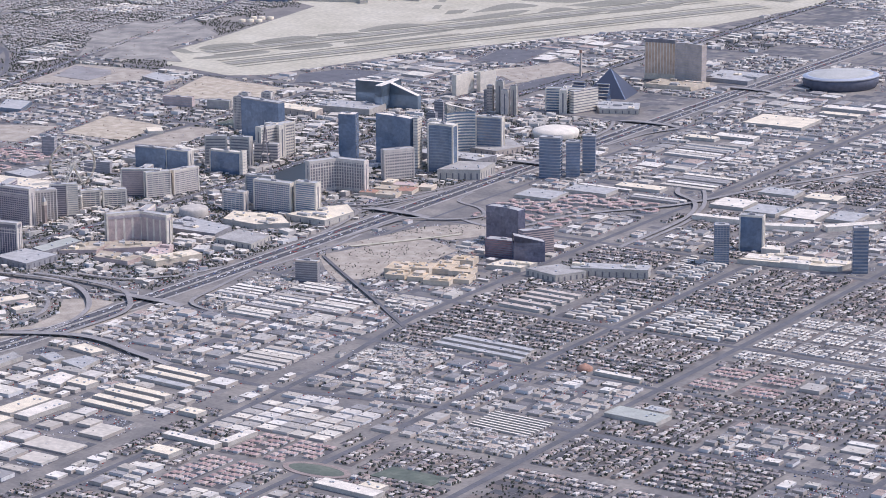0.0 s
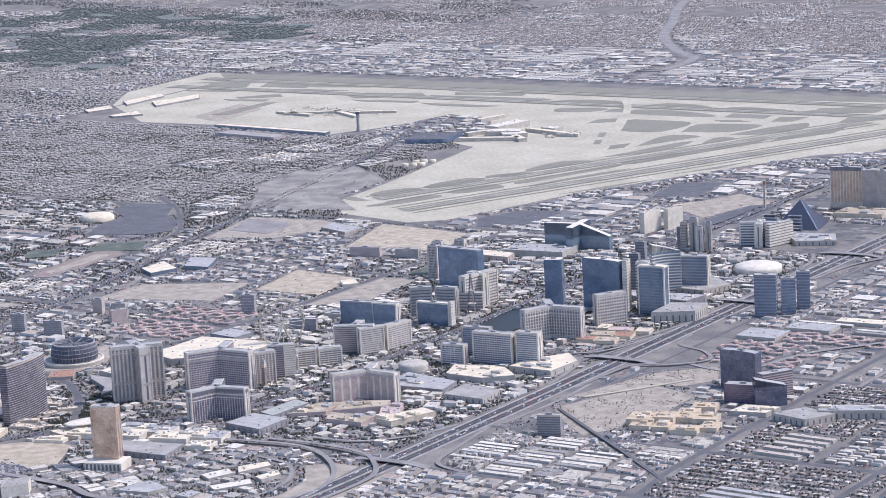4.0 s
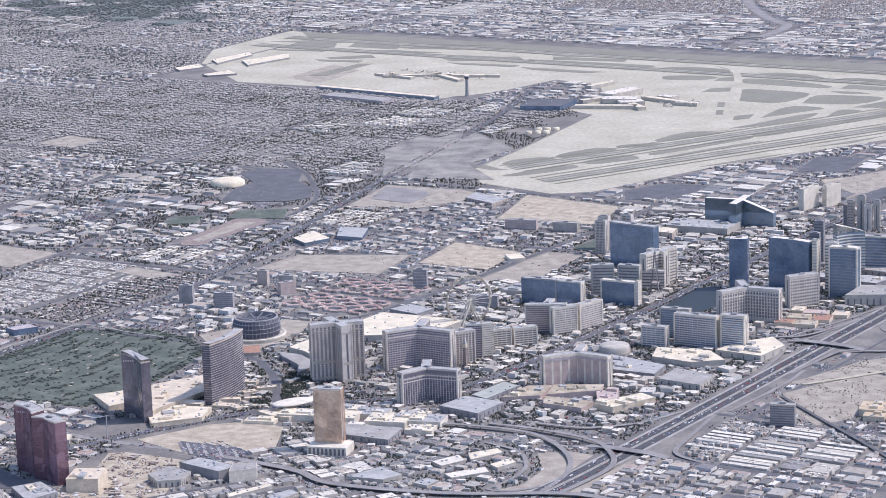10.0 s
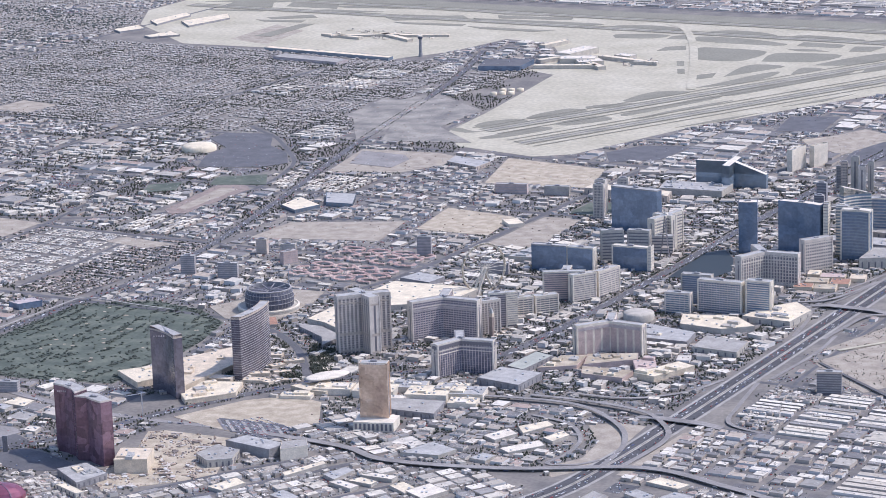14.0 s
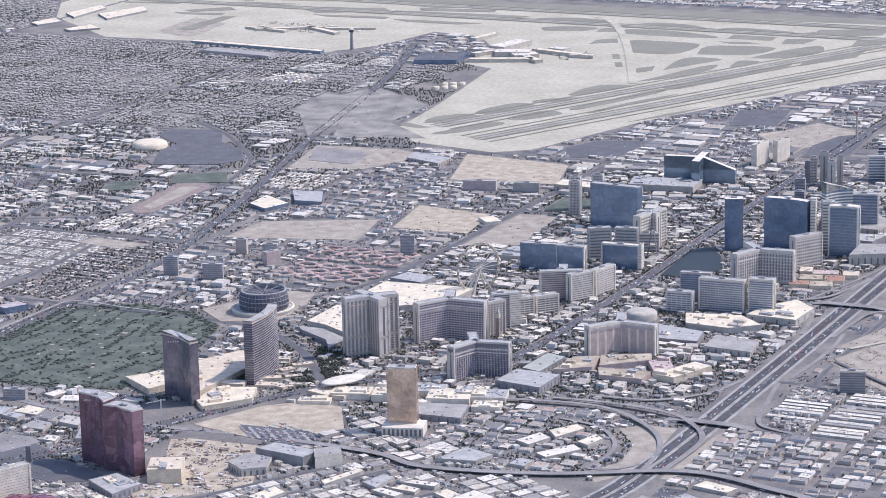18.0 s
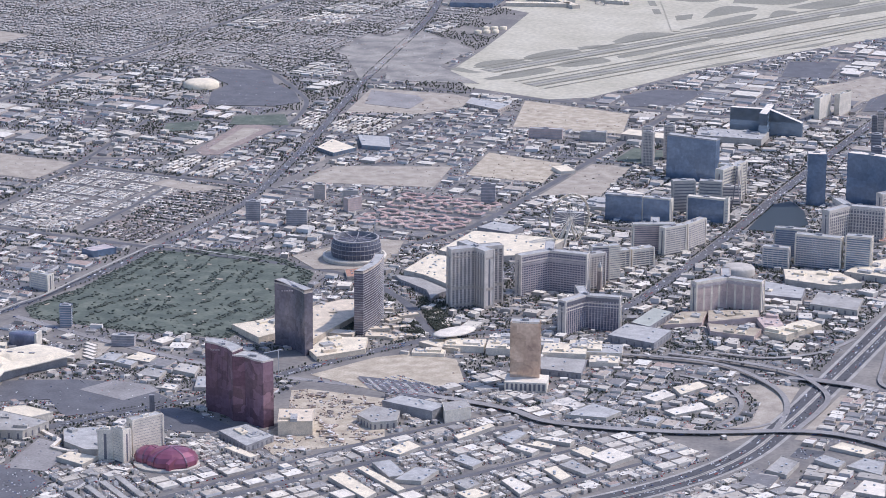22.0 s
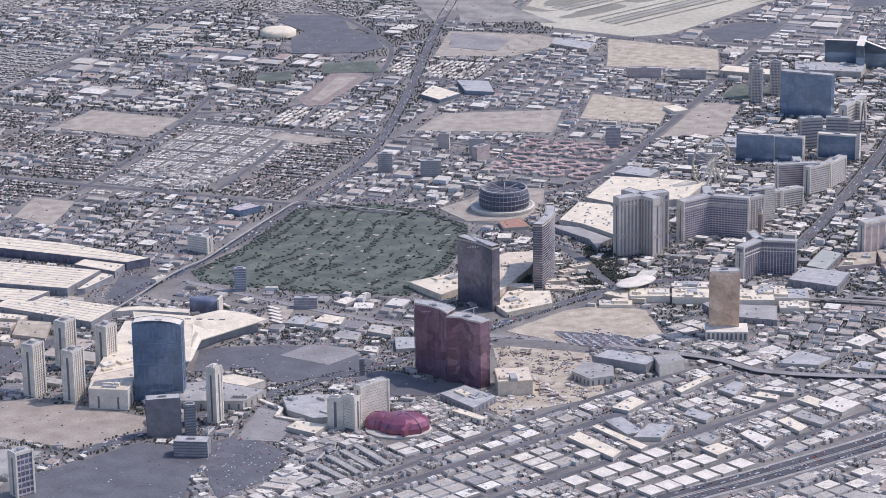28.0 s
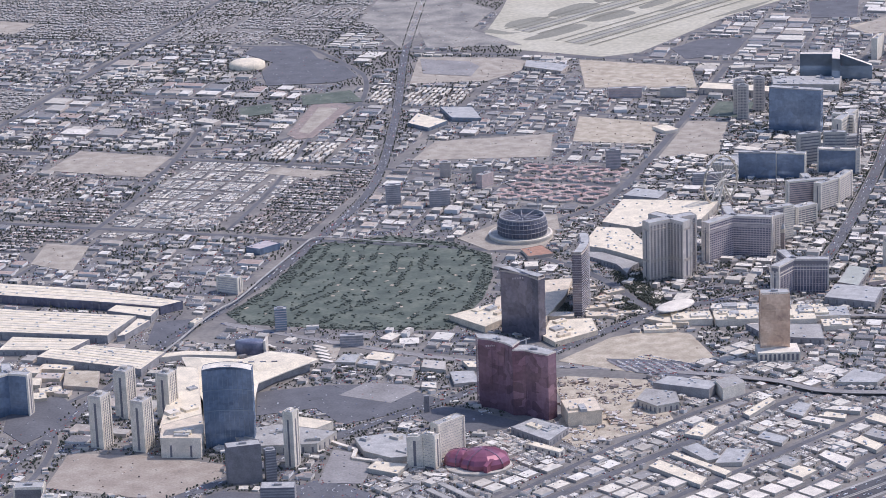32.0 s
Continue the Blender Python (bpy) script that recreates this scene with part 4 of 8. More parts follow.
# ---- named open lots, golf, water ----
LOTS = [
    ("bare_lot", [(1006, -1840), (1140, -2290), (680, -2230), (590, -1900)], "sand", "bare reddish sandy building lot"),
    ("bare_lot", [(1688, -1800), (1788, -2240), (1449, -2280), (1340, -2235), (1320, -2080), (1407, -1888)], "dirt", "bare grey-brown lot beside the airport road"),
    ("bare_lot", [(861, -1060), (923, -1408), (620, -1360), (575, -1067)], "sand", "bare sandy lot with vehicle tracks"),
    ("bare_lot", [(520, -900), (520, -1400), (380, -1420), (330, -980)], "dirt", "pale graded lot behind the resorts"),
    ("bare_lot", [(1331, 2314), (1369, 2088), (1143, 2061), (961, 2083), (931, 2180), (1026, 2328)], "redsand", "fenced reddish sand lot beside towers"),
    ("bare_lot", [(330, 1330), (292, 1301), (80, 1289), (-60, 1583), (143, 1798), (244, 1704), (225, 1560)], "sand", "rubble-strewn construction site in pale sand"),
    ("bare_lot", [(345, 1190), (250, 976), (150, 880), (40, 905), (-60, 1080), (100, 1245)], "sand", "bare sandy lot with parking rows at its edge"),
    ("bare_lot", [(-1062, -11), (-1120, -160), (-1220, -357), (-1300, -330), (-1390, -283), (-1400, -100), (-1350, -10), (-1360, 120), (-1303, 222), (-1180, 120)], "dirt", "pale waste ground dotted with shrubs beside the freeway"),
    ("bare_lot", [(-1040, -140), (-1130, -480), (-1200, -560), (-1289, -644), (-1365, -488), (-1300, -380), (-1225, -375), (-1130, -190)], "dirt", "pale waste ground inside a freeway loop"),
    ("parking_field", [(560, 1585), (590, 1660), (520, 1735), (420, 1745), (350, 1708), (300, 1662), (470, 1600)], "asphalt", "dark asphalt forecourt beside red towers"),
    ("bare_lot", [(2559, -385), (2554, -651), (2196, -628), (2188, -363)], "dirt", "pale empty lot among houses"),
    ("bare_lot", [(3867, -2442), (3856, -2660), (3631, -2619), (3645, -2404)], "dirt", "pale empty lot among houses"),
    ("bare_lot", [(2149, 632), (2191, 425), (2045, 425), (1990, 686)], "dirt", "pale empty lot among houses"),
    ("bare_lot", [(1799, -479), (1768, -560), (1533, -533), (1602, -446)], "dirt", "pale gravel lot among low blocks"),
    ("bare_lot", [(1347, -722), (1339, -980), (955, -1149), (891, -846)], "dirt", "pale vacant lot with car tracks"),
    ("bare_lot", [(2185, -2819), (2211, -3245), (2152, -3439), (2040, -3124), (1901, -2598), (1911, -2390)], "field", "pale open field beside the airport road"),
    ("bare_lot", [(2058, -3013), (2114, -3452), (1736, -3162), (1719, -2765), (1429, -2509), (1801, -2405)], "field", "bare tan ground at the end of the runways"),
    ("bare_lot", [(192, -3037), (56, -3207), (-205, -3213), (-105, -2857), (105, -2923)], "sand", "bare tan lot near the boulevard"),
    ("parking_field", [(-123, -2658), (-61, -3066), (-247, -3191), (-271, -2767)], "asphalt", "large dark asphalt lot behind resorts"),
    ("parking_field", [(362, -3175), (423, -3490), (221, -3560), (176, -3203)], "asphalt", "dark asphalt airport parking lot"),
    ("parking_field", [(822, -2528), (745, -2697), (552, -2765), (557, -2472), (725, -2355)], "asphalt", "dark asphalt lot beside the airfield"),
    ("bare_lot", [(164, -2992), (29, -3336), (-158, -3233), (-70, -2809)], "dirt", "bare tan strip beside the freeway"),
    ("bare_lot", [(2243, -2837), (2299, -3306), (2117, -3175), (2082, -2777)], "field", "pale open field beside the airport"),
    ("sports_track", [(1898, -987), (1955, -1440), (1930, -1480), (1830, -1450), (1795, -1400), (1790, -960), (1840, -930)], "track", "reddish-brown running track ground"),
    ("sports_field", [(1868, -1030), (1915, -1390), (1835, -1390), (1820, -1010)], "dirt", "worn tan sports field inside a running track"),
    ("parking_field", [(1060, 1581), (889, 1488), (627, 1640), (764, 1765), (867, 1663), (1000, 1745)], "asphalt", "empty dark asphalt parking field"),
    ("parking_field", [(640, 1650), (560, 1540), (740, 1450), (880, 1490)], "road", "grey worn parking lot"),
    ("parking_field", [(770, 2222), (693, 2125), (547, 2186), (518, 2364), (574, 2505)], "asphalt", "asphalt lot full of parked cars"),
    ("parking_field", [(1684, 1753), (1553, 1717), (1450, 1824), (1476, 1962), (1508, 2056), (1600, 1980)], "road", "grey landscaped parking field with trees"),
    ("parking_field", [(693, 2150), (728, 1935), (664, 1946), (597, 2034), (587, 2134)], "highway", "pale grey forecourt of a casino"),
    ("parking_field", [(1060, 2540), (903, 2248), (778, 2243), (705, 2180), (690, 2400), (600, 2664), (905, 2800)], "asphalt", "dark asphalt car park behind hotels"),
    ("parking_field", [(931, 145), (801, 250), (642, 195), (640, 0), (690, -163), (800, -150)], "dirt", "pale building yard round a round arena"),
    ("parking_field", [(1500, 1276), (1551, 1090), (1455, 1041), (1440, 1086), (1445, 1272)], "asphalt", "dark asphalt parking field beside the avenue"),
    ("parking_field", [(1010, 1345), (1030, 1180), (960, 1185), (935, 1315)], "dirt", "pale gravel lot with ranks of sheds"),
    ("parking_field", [(1259, 2465), (1210, 2392), (1096, 2368), (1101, 2522), (1191, 2601)], "concrete", "pale gravel yard crowded with low white roofs"),
    ("parking_field", [(840, 1560), (799, 1454), (690, 1450), (645, 1478), (689, 1590)], "highway", "grey-tan worn concrete lot"),
    ("parking_field", [(1685, -1965), (1770, -2205), (1563, -2194), (1500, -2120), (1487, -1955)], "highway", "worn grey asphalt in the middle of a bare lot"),
    ("parking_field", [(222, 1148), (121, 1241), (-60, 1255), (20, 1130)], "asphalt", "asphalt lot marked in dark and pale rows"),
    ("lake", [(-260, -760), (-235, -1111), (-279, -1180), (-358, -1069), (-420, -911), (-390, -780)], "water", "blue fountain lake before a hotel"),
    ("parking_field", [(2514, -2197), (2517, -2319), (2316, -2384), (2186, -2161), (2036, -2052), (1925, -1882), (1980, -1773), (2229, -1684), (2330, -1900), (2340, -2060)], "asphalt", "large dark asphalt parking field of an arena"),
    ("sports_field", [(2043, -1550), (1882, -1663), (1780, -1500), (1985, -1411)], "turf", "green sports field in the university grounds"),
    ("sports_field", [(2211, -1329), (2114, -1417), (2055, -1281), (2151, -1194)], "turf", "green sports field in the university grounds"),
    ("sports_field", [(330, -1480), (470, -1480), (470, -1700), (330, -1700)], "turf", "green practice field behind a resort"),
]
for i, (n, poly, m, lab) in enumerate(LOTS):
    take(poly, 4)
    setting(n, Geo().prism(poly, -1, 0.5 + 0.03 * i), m, lab, "lot")
PARK = [(7372, -6310), (9025, -8093), (8643, -8420), (7820, -8944), (5958, -8302), (5542, -7849), (5864, -7276), (6097, -6681), (5494, -5774), (6146, -6015)]
GROVES = []
for i in range(44):
    while True:
        x, y = rng.uniform(min(p[0] for p in PARK), max(p[0] for p in PARK)), rng.uniform(min(p[1] for p in PARK), max(p[1] for p in PARK))
        if inside(PARK, np.array([x]), np.array([y]))[0]:
            break
    a, b, t = rng.uniform(160, 420), rng.uniform(90, 230), rng.uniform(0, 3.1)
    GROVES.append([(x + q * (a * math.cos(u) * math.cos(t) - b * math.sin(u) * math.sin(t)), y + q * (a * math.cos(u) * math.sin(t) + b * math.sin(u) * math.cos(t))) for u, q in ((0.3 * k, rng.uniform(0.75, 1.15)) for k in range(21))])
    take(GROVES[-1], 0)
    # grove floor takes the haze-paled foliage tone instead of turf
    setting("far_grove", Geo().prism(GROVES[-1], -1, 0.4 + 0.03 * i), "farleaf", "wooded parkland far off, its green paled by painted haze", "park")
GORE = [(-740, 800), (-800, 745), (-885, 745), (-900, 900), (-895, 1150), (-850, 1235), (-790, 1180), (-850, 1060), (-830, 930)]
take(GORE, 0)
setting("interchange_ground", Geo().prism(GORE, -1, 0.35), "dirt", "pale bare ground between freeway ramps", "ground")
setting("interchange_ground", Geo().prism([(-1000, 760), (-1075, 700), (-1090, 900), (-1010, 1150), (-990, 1150)], -1, 0.37), "dirt", "pale bare ground beside freeway ramps", "ground")
GOLF = [(1346, 284), (1139, 150), (930, 190), (780, 290), (720, 500), (690, 700), (700, 990), (978, 1047), (1301, 1055), (1375, 980), (1340, 730)]
take(GOLF, 5)
setting("golf_course", Geo().prism(GOLF, 0, 0.6), "turf", "green golf course with rows of trees", "golf course")

# ---- towers ----


def rect(length, depth):
    return [(-length / 2, -depth / 2), (length / 2, -depth / 2), (length / 2, depth / 2), (-length / 2, depth / 2)]


def bow(length, depth, sag, n=10):
    """A slab bent along its length: sag metres out of line at the middle."""
    up = [(-length / 2 + length * i / n, sag * (1 - (2 * i / n - 1) ** 2)) for i in range(n + 1)]
    return [(x, y - depth / 2) for x, y in up] + [(x, y + depth / 2) for x, y in reversed(up)]


def star(wings, depth):
    """Wings as (angle, length), in order of angle, joined at the middle."""
    out, k = [], len(wings)
    for i, (a, ln) in enumerate(wings):
        a = radians(a)
        d, s = Vector((math.cos(a), math.sin(a))), Vector((-math.sin(a), math.cos(a)))
        out += [tuple(d * ln - s * depth / 2), tuple(d * ln + s * depth / 2)]
        nxt = radians(wings[(i + 1) % k][0]) + (2 * math.pi if i == k - 1 else 0)
        gap = nxt - a
        r = depth / 2 / max(0.3, abs(math.sin(gap / 2)))
        out.append((r * math.cos(a + gap / 2), r * math.sin(a + gap / 2)))
    return out


def oval(a, b, n=20):
    return [(a * math.cos(2 * math.pi * i / n), b * math.sin(2 * math.pi * i / n)) for i in range(n)]


def tower(name, label, x, y, ang, poly, h, core="window", band="beige", floor=3.5, share=0.5, pier="", step=8.0, proud=0.5, crown="", cap=4.0, roof="greyroof", house=True, rise=None, z0=0.0, keep=6, group="resort towers", every=0, pier_w=1.6, corner=None, ends=None, belts=()):
    """A tall building: a glazed core with a proud floor band at each storey, piers, a crown, a roof and a plant room."""
    if area(poly) < 0:
        poly = poly[::-1]
    every = every or (3 if y < -600 else 2)
    corner = (crown if crown in ("white", "stone", "beige") else "") if corner is None else corner
    ends = corner if ends is None else ends
    ob = thing(name, label, "tower", x, y, ang, group)
    c, s = math.cos(radians(ang)), math.sin(radians(ang))
    take([(x + c * u - s * v, y + s * u + c * v) for u, v in poly], keep)
    top = rise or (lambda u, v: h)
    part("core", Geo().prism(poly, z0, top), core, ob)
    me = mesh_from("floor_band", *(lambda q: (q.v, q.f))(Geo().ring(poly, proud, 0, floor * every * share)), band)
    low = min(top(*p) for p in poly)
    z = z0 + 4.0
    while z < low - 2:
        part("floor_band", me, band, ob, at=(0, 0, z))
        z += floor * every
    if pier:
        pm = mesh_from("pier", *(lambda q: (q.v, q.f))(Geo().box(0, 0, 0, pier_w, 1.3, low - z0)), pier)
        k = len(poly)
        for i in range(k):
            a, b = Vector(poly[i]), Vector(poly[(i + 1) % k])
            n = max(1, round((b - a).length / step))
            for j in range(n):
                p = a.lerp(b, j / n)
                part("pier", pm, pier, ob, at=(p.x, p.y, z0), rz=math.degrees(math.atan2(b.y - a.y, b.x - a.x)))
    k = len(poly)
    sharp = []
    for i in range(k):
        a, b, c2 = Vector(poly[i - 1]), Vector(poly[i]), Vector(poly[(i + 1) % k])
        d1, d2 = (b - a).normalized(), (c2 - b).normalized()
        sharp.append(d1.x * d2.y - d1.y * d2.x > 0.6)
    if corner:
        cm = mesh_from("corner_pilaster", *(lambda q: (q.v, q.f))(Geo().box(0, 0, 0, 4.6, 4.6, low - z0)), corner)
        for i in range(k):
            if sharp[i]:
                e = Vector(poly[(i + 1) % k]) - Vector(poly[i])
                part("corner_pilaster", cm, corner, ob, at=(*poly[i], z0), rz=math.degrees(math.atan2(e.y, e.x)))
    for i in range(k if ends else 0):
        a, b = Vector(poly[i]), Vector(poly[(i + 1) % k])
        ln, m = (b - a).length, (a + b) / 2
        if sharp[i] and sharp[(i + 1) % k] and 14 < ln < 36:
            turn = math.degrees(math.atan2(b.y - a.y, b.x - a.x))
            wall = part("end_wall", Geo().box(0, 0, 0, ln - 1, 1.8, low - z0 - 1), ends, ob, at=(m.x, m.y, z0), rz=turn)
            part("window_column", Geo().box(0, 0, 4, ln * 0.2, 2.6, (low - z0) * 0.84), "window", wall)
    for z, t, m in belts:
        part("belt", Geo().ring(poly, proud + 1.2, z, z + t), m, ob)
    if crown:
        part("crown", Geo().ring(poly, proud + 0.5, low - cap, low + 1.5), crown, ob)
    g = Geo()
    inner = grown(poly, -1.2)
    n = len(g.v)
    g.v += [(u, v, top(u, v) + 0.3) for u, v in inner]
    g.f.append([n + i for i in range(len(inner))])
    part("roof", g, roof, ob)
    part("parapet", Geo().prism(poly, low, lambda u, v: top(u, v) + 1.3, False), crown or band, ob)
    if house:
        cx, cy = sum(p[0] for p in poly) / len(poly), sum(p[1] for p in poly) / len(poly)
        e = Vector(poly[1]) - Vector(poly[0])
        room = part("plant_room", Geo().box(cx, cy, low, 18, 9, 5, math.degrees(math.atan2(e.y, e.x))), "greywall" if band != "white" else "white", ob)
        part("vent", Geo().box(cx + 3, cy, low + 5, 4, 3, 1.5), "steel", room)
        part("roof_unit", Geo().box(cx + 12, cy + 1, low, 5, 4, 3), "steel", ob)
    return ob


def between(a, b, back):
    """The middle and turn of a slab whose near face runs from a (seen at one end) to b, and its length."""
    a, b = Vector(a), Vector(b)
    d = (a - b)
    ang = math.degrees(math.atan2(d.y, d.x))
    n = Vector((d.y, -d.x)).normalized()
    m = (a + b) / 2 + n * back / 2
    return m.x, m.y, ang, d.length


def slab(name, label, a, b, depth, h, sag=0.0, **kw):
    x, y, ang, ln = between(a, b, depth)
    return tower(name, label, x, y, ang, bow(ln, depth, sag) if sag else rect(ln, depth), h, **kw)


# south end of the boulevard
# the low cream belt is added to paint sun glow reflected at the base
slab("gold_tower", "gold mirror-glass hotel tower with white ribs", (-471, -3167), (-598, -3190), 28, 168, sag=-6, core="goldwall", band="goldwall", share=0.4, pier="white", step=9, pier_w=3, crown="darkwall", cap=14, belts=((2, 24, "cream"),))
slab("gold_tower", "bronze-gold glass hotel tower at an angle", (-640, -3195), (-731, -3170), 28, 160, core="tan", band="mauve", share=0.3, crown="tan", cap=8)
slab("gold_tower", "bronze-gold glass hotel wing in shade", (-598, -3190), (-640, -3195), 60, 158, core="tan", band="mauve", share=0.3)
tower("castle_hotel", "white castle hotel block with blue glazing", -540, -2400, 20, star([(0, 75), (90, 55), (180, 75), (270, 55)], 26), 90, core="blueglass", band="white", share=0.45, crown="white")
slab("castle_hotel", "white end wing of a castle hotel", (-600, -2360), (-640, -2480), 24, 88, core="window", band="white", share=0.7)
tower("white_hotel", "two-part white hotel block", -5, -2500, 84, rect(112, 22), 82, core="white", band="white", share=0.8)
tower("white_hotel", "two-part white hotel block", -60, -2590, 74, rect(84, 22), 80, core="white", band="white", share=0.8)
tower("green_hotel", "huge blue-green glass hotel with sloping wings", 100, -2120, 8, star([(0, 135), (90, 90), (180, 135), (270, 90)], 30), 96, core="tealglass", band="tealglass", share=0.25, roof="white", rise=lambda u, v: 98 - 0.36 * max(0, -u - 10), cap=5)
for k, (dx, dy, w, h, m) in enumerate(((0, 0, 26, 125, "beige"), (38, 12, 22, 105, "tan"), (-34, 18, 24, 95, "stone"), (66, -8, 18, 80, "greywall"), (-60, -4, 18, 110, "beige"))):
    tower("skyline_hotel", "stepped hotel tower in mixed masonry colours", -345 + dx, -2235 + dy, 15, rect(w, w * 0.9), h, band=m, share=0.6, pier=m, step=6, crown=m, group="skyline hotel towers")

# middle of the boulevard
tower("blue_tower", "slender dark-blue glass tower", -362, -1185, 20, bow(62, 46, 3), 176, core="blueglass", band="blueglass", share=0.2, proud=0.25, roof="white")
slab("blue_tower", "broad dark-blue glass tower with a white end", (-459, -1214), (-614, -1197), 34, 178, sag=-8, core="blueglass", band="blueglass", share=0.2, proud=0.25, roof="white")
tower("pale_tower", "pale blade-shaped end tower", -628, -1225, 10, rect(16, 40), 182, core="window", band="white", share=0.8)
slab("blue_tower", "blue-grey glass tower with a white rim", (-689, -1198), (-784, -1207), 36, 170, sag=-9, core="blueglass", band="tealglass", share=0.3, crown="white", cap=5, roof="white")
slab("blue_tower", "pale blade tower beside a glass tower", (-650, -1250), (-690, -1262), 40, 168, core="tealglass", band="white", share=0.5)
slab("pale_tower", "pale grey curved glass hotel tower", (-596, -1465), (-665, -1545), 32, 178, sag=-12, core="tealglass", band="white", share=0.45, rise=lambda u, v: 168 + 0.3 * u, roof="white")
slab("pale_tower", "grey glass hotel wing", (-640, -1590), (-735, -1610), 30, 125, core="blueglass", band="greywall", share=0.4, crown="white", cap=3)
tower("leaning_tower", "grey glass apartment tower", -470, -1560, 12, rect(34, 26), 128, core="window", band="greywall", share=0.4)
tower("leaning_tower", "grey glass apartment tower", -440, -1660, 12, rect(34, 30), 150, core="window", band="greywall", share=0.5)
slab("glass_hotel", "wide deep-blue glass hotel slab", (214, -1319), (30, -1300), 34, 155, core="blueglass", band="blueglass", share=0.2, proud=0.25, crown="greywall", cap=3)
for x, y in ((335, -1470), (362, -1540), (300, -1600)):
    tower("ribbed_tower", "beige ribbed apartment hotel tower", x, y, 10, rect(36, 26), 122, band="beige", share=0.5, pier="stone", step=5, crown="stone", group="beige apartment hotel towers")
tower("stepped_hotel", "white stepped hotel with dark window bays", -85, -1130, 78, star([(0, 85), (90, 30), (180, 75), (270, 45)], 26), 118, band="white", share=0.55, pier="white", step=11, crown="white", cap=7)
slab("stepped_hotel", "low white wing of a stepped hotel", (-60, -1030), (-140, -1060), 30, 62, band="stone", share=0.6)
slab("beige_hotel", "beige hotel slab with dark end", (31, -865), (-30, -905), 26, 108, band="beige", share=0.6, crown="beige")
slab("beige_hotel", "beige hotel slab with dark end", (-42, -915), (-113, -930), 26, 106, band="beige", share=0.6, crown="beige")
slab("glass_hotel", "blue glass slab with white end walls", (-40, -800), (-166, -806), 24, 80, core="blueglass", band="blueglass", share=0.25, crown="white", cap=4, roof="white")
tower("end_wall", "white end wall tower of a glass hotel", -172, -818, 3, rect(9, 27), 82, core="window", band="white", share=0.9, house=False)
slab("glass_hotel", "long blue glass hotel slab", (205, -690), (85, -705), 26, 86, core="blueglass", band="blueglass", share=0.25, crown="greywall", cap=3)
slab("glass_hotel", "long blue glass hotel slab", (84, -712), (-10, -716), 26, 84, core="blueglass", band="blueglass", share=0.25, crown="white", cap=3)
tower("pink_hotel", "tan-pink hotel slab with white gables", -75, -385, 20, star([(10, 70), (185, 62), (270, 70)], 24), 92, band="pink", share=0.65, crown="white", cap=4)
slab("white_hotel", "white hotel slab with tan face", (-120, -350), (-165, -420), 26, 88, band="stone", share=0.7, crown="white", cap=5, pier="white", step=20)
slab("white_hotel", "white hotel slab with tan face", (-165, -440), (-190, -540), 24, 84, band="stone", share=0.7, crown="white", cap=5, pier="white", step=20)
slab("inn_hotel", "white hotel block with dark recessed bays", (-30, -120), (-72, -165), 30, 60, band="white", share=0.45, crown="white", cap=6, pier="white", step=15)
slab("inn_hotel", "white hotel block with dark recessed bays", (-75, -180), (-125, -235), 30, 56, band="white", share=0.45, crown="white", cap=6, pier="white", step=15)
slab("inn_hotel", "small white hotel block", (-5, -75), (-45, -100), 26, 48, band="white", share=0.6, crown="white", cap=6)
slab("grey_hotel", "grey hotel slab with a white end wall", (-16, 15), (-60, -15), 30, 106, core="window", band="mauve", share=0.5, crown="white", cap=4)
slab("grey_hotel", "white end block of a grey hotel", (-60, -15), (-85, -40), 26, 106, core="window", band="white", share=0.8, house=False)

# classical resorts west of the boulevard
slab("grey_hotel", "blue-grey hotel slab with pale end", (-524, -407), (-665, -414), 28, 102, core="blueglass", band="stone", share=0.4, crown="white", cap=4, pier="mauve", step=9)
slab("grey_hotel", "blue-grey hotel slab with pale end", (-679, -423), (-755, -429), 30, 110, core="blueglass", band="stone", share=0.4, crown="white", cap=4)
slab("grey_hotel", "blue-grey short hotel slab", (-437, -353), (-516, -360), 26, 66, core="blueglass", band="stone", share=0.5, pier="stone", step=16, crown="stone")
tower("grey_hotel", "blue-grey hotel wing behind", -480, -500, 8, rect(95, 24), 94, core="blueglass", band="greywall", share=0.4, crown="beige")
tower("lake_hotel", "cream three-winged hotel with ribbed facade", -585, -790, 10, star([(55, 110), (175, 115), (300, 95)], 26), 112, core="window", band="stone", share=0.25, pier="stone", step=10, pier_w=3.8, crown="stone", cap=9, belts=((86, 4, "stone"), (8, 5, "stone")))
slab("lake_hotel", "cream hotel annex with tan windows", (-640, -1000), (-700, -1090), 28, 104, core="window", band="stone", share=0.5, pier="stone", step=9, pier_w=3, crown="stone", cap=9)
tower("pink_hotel", "pink three-winged hotel with white pilasters", -468, 105, 0, star([(54, 114), (178, 112), (290, 92)], 25), 92, core="pink", band="pink", share=0.8, pier="white", step=28, pier_w=6.5, crown="white", cap=6, belts=((76, 8, "mauve"),))
tower("pirate_hotel", "mauve-brown three-winged hotel with pale rim", -165, 470, 0, star([(70, 95), (190, 104), (300, 84)], 25), 98, core="violetglass", band="mauve", share=0.12, pier="mauve", step=9, pier_w=2.2, crown="stone", cap=4, belts=((84, 9, "window"), (76, 3, "stone"), (66, 2.5, "stone")))
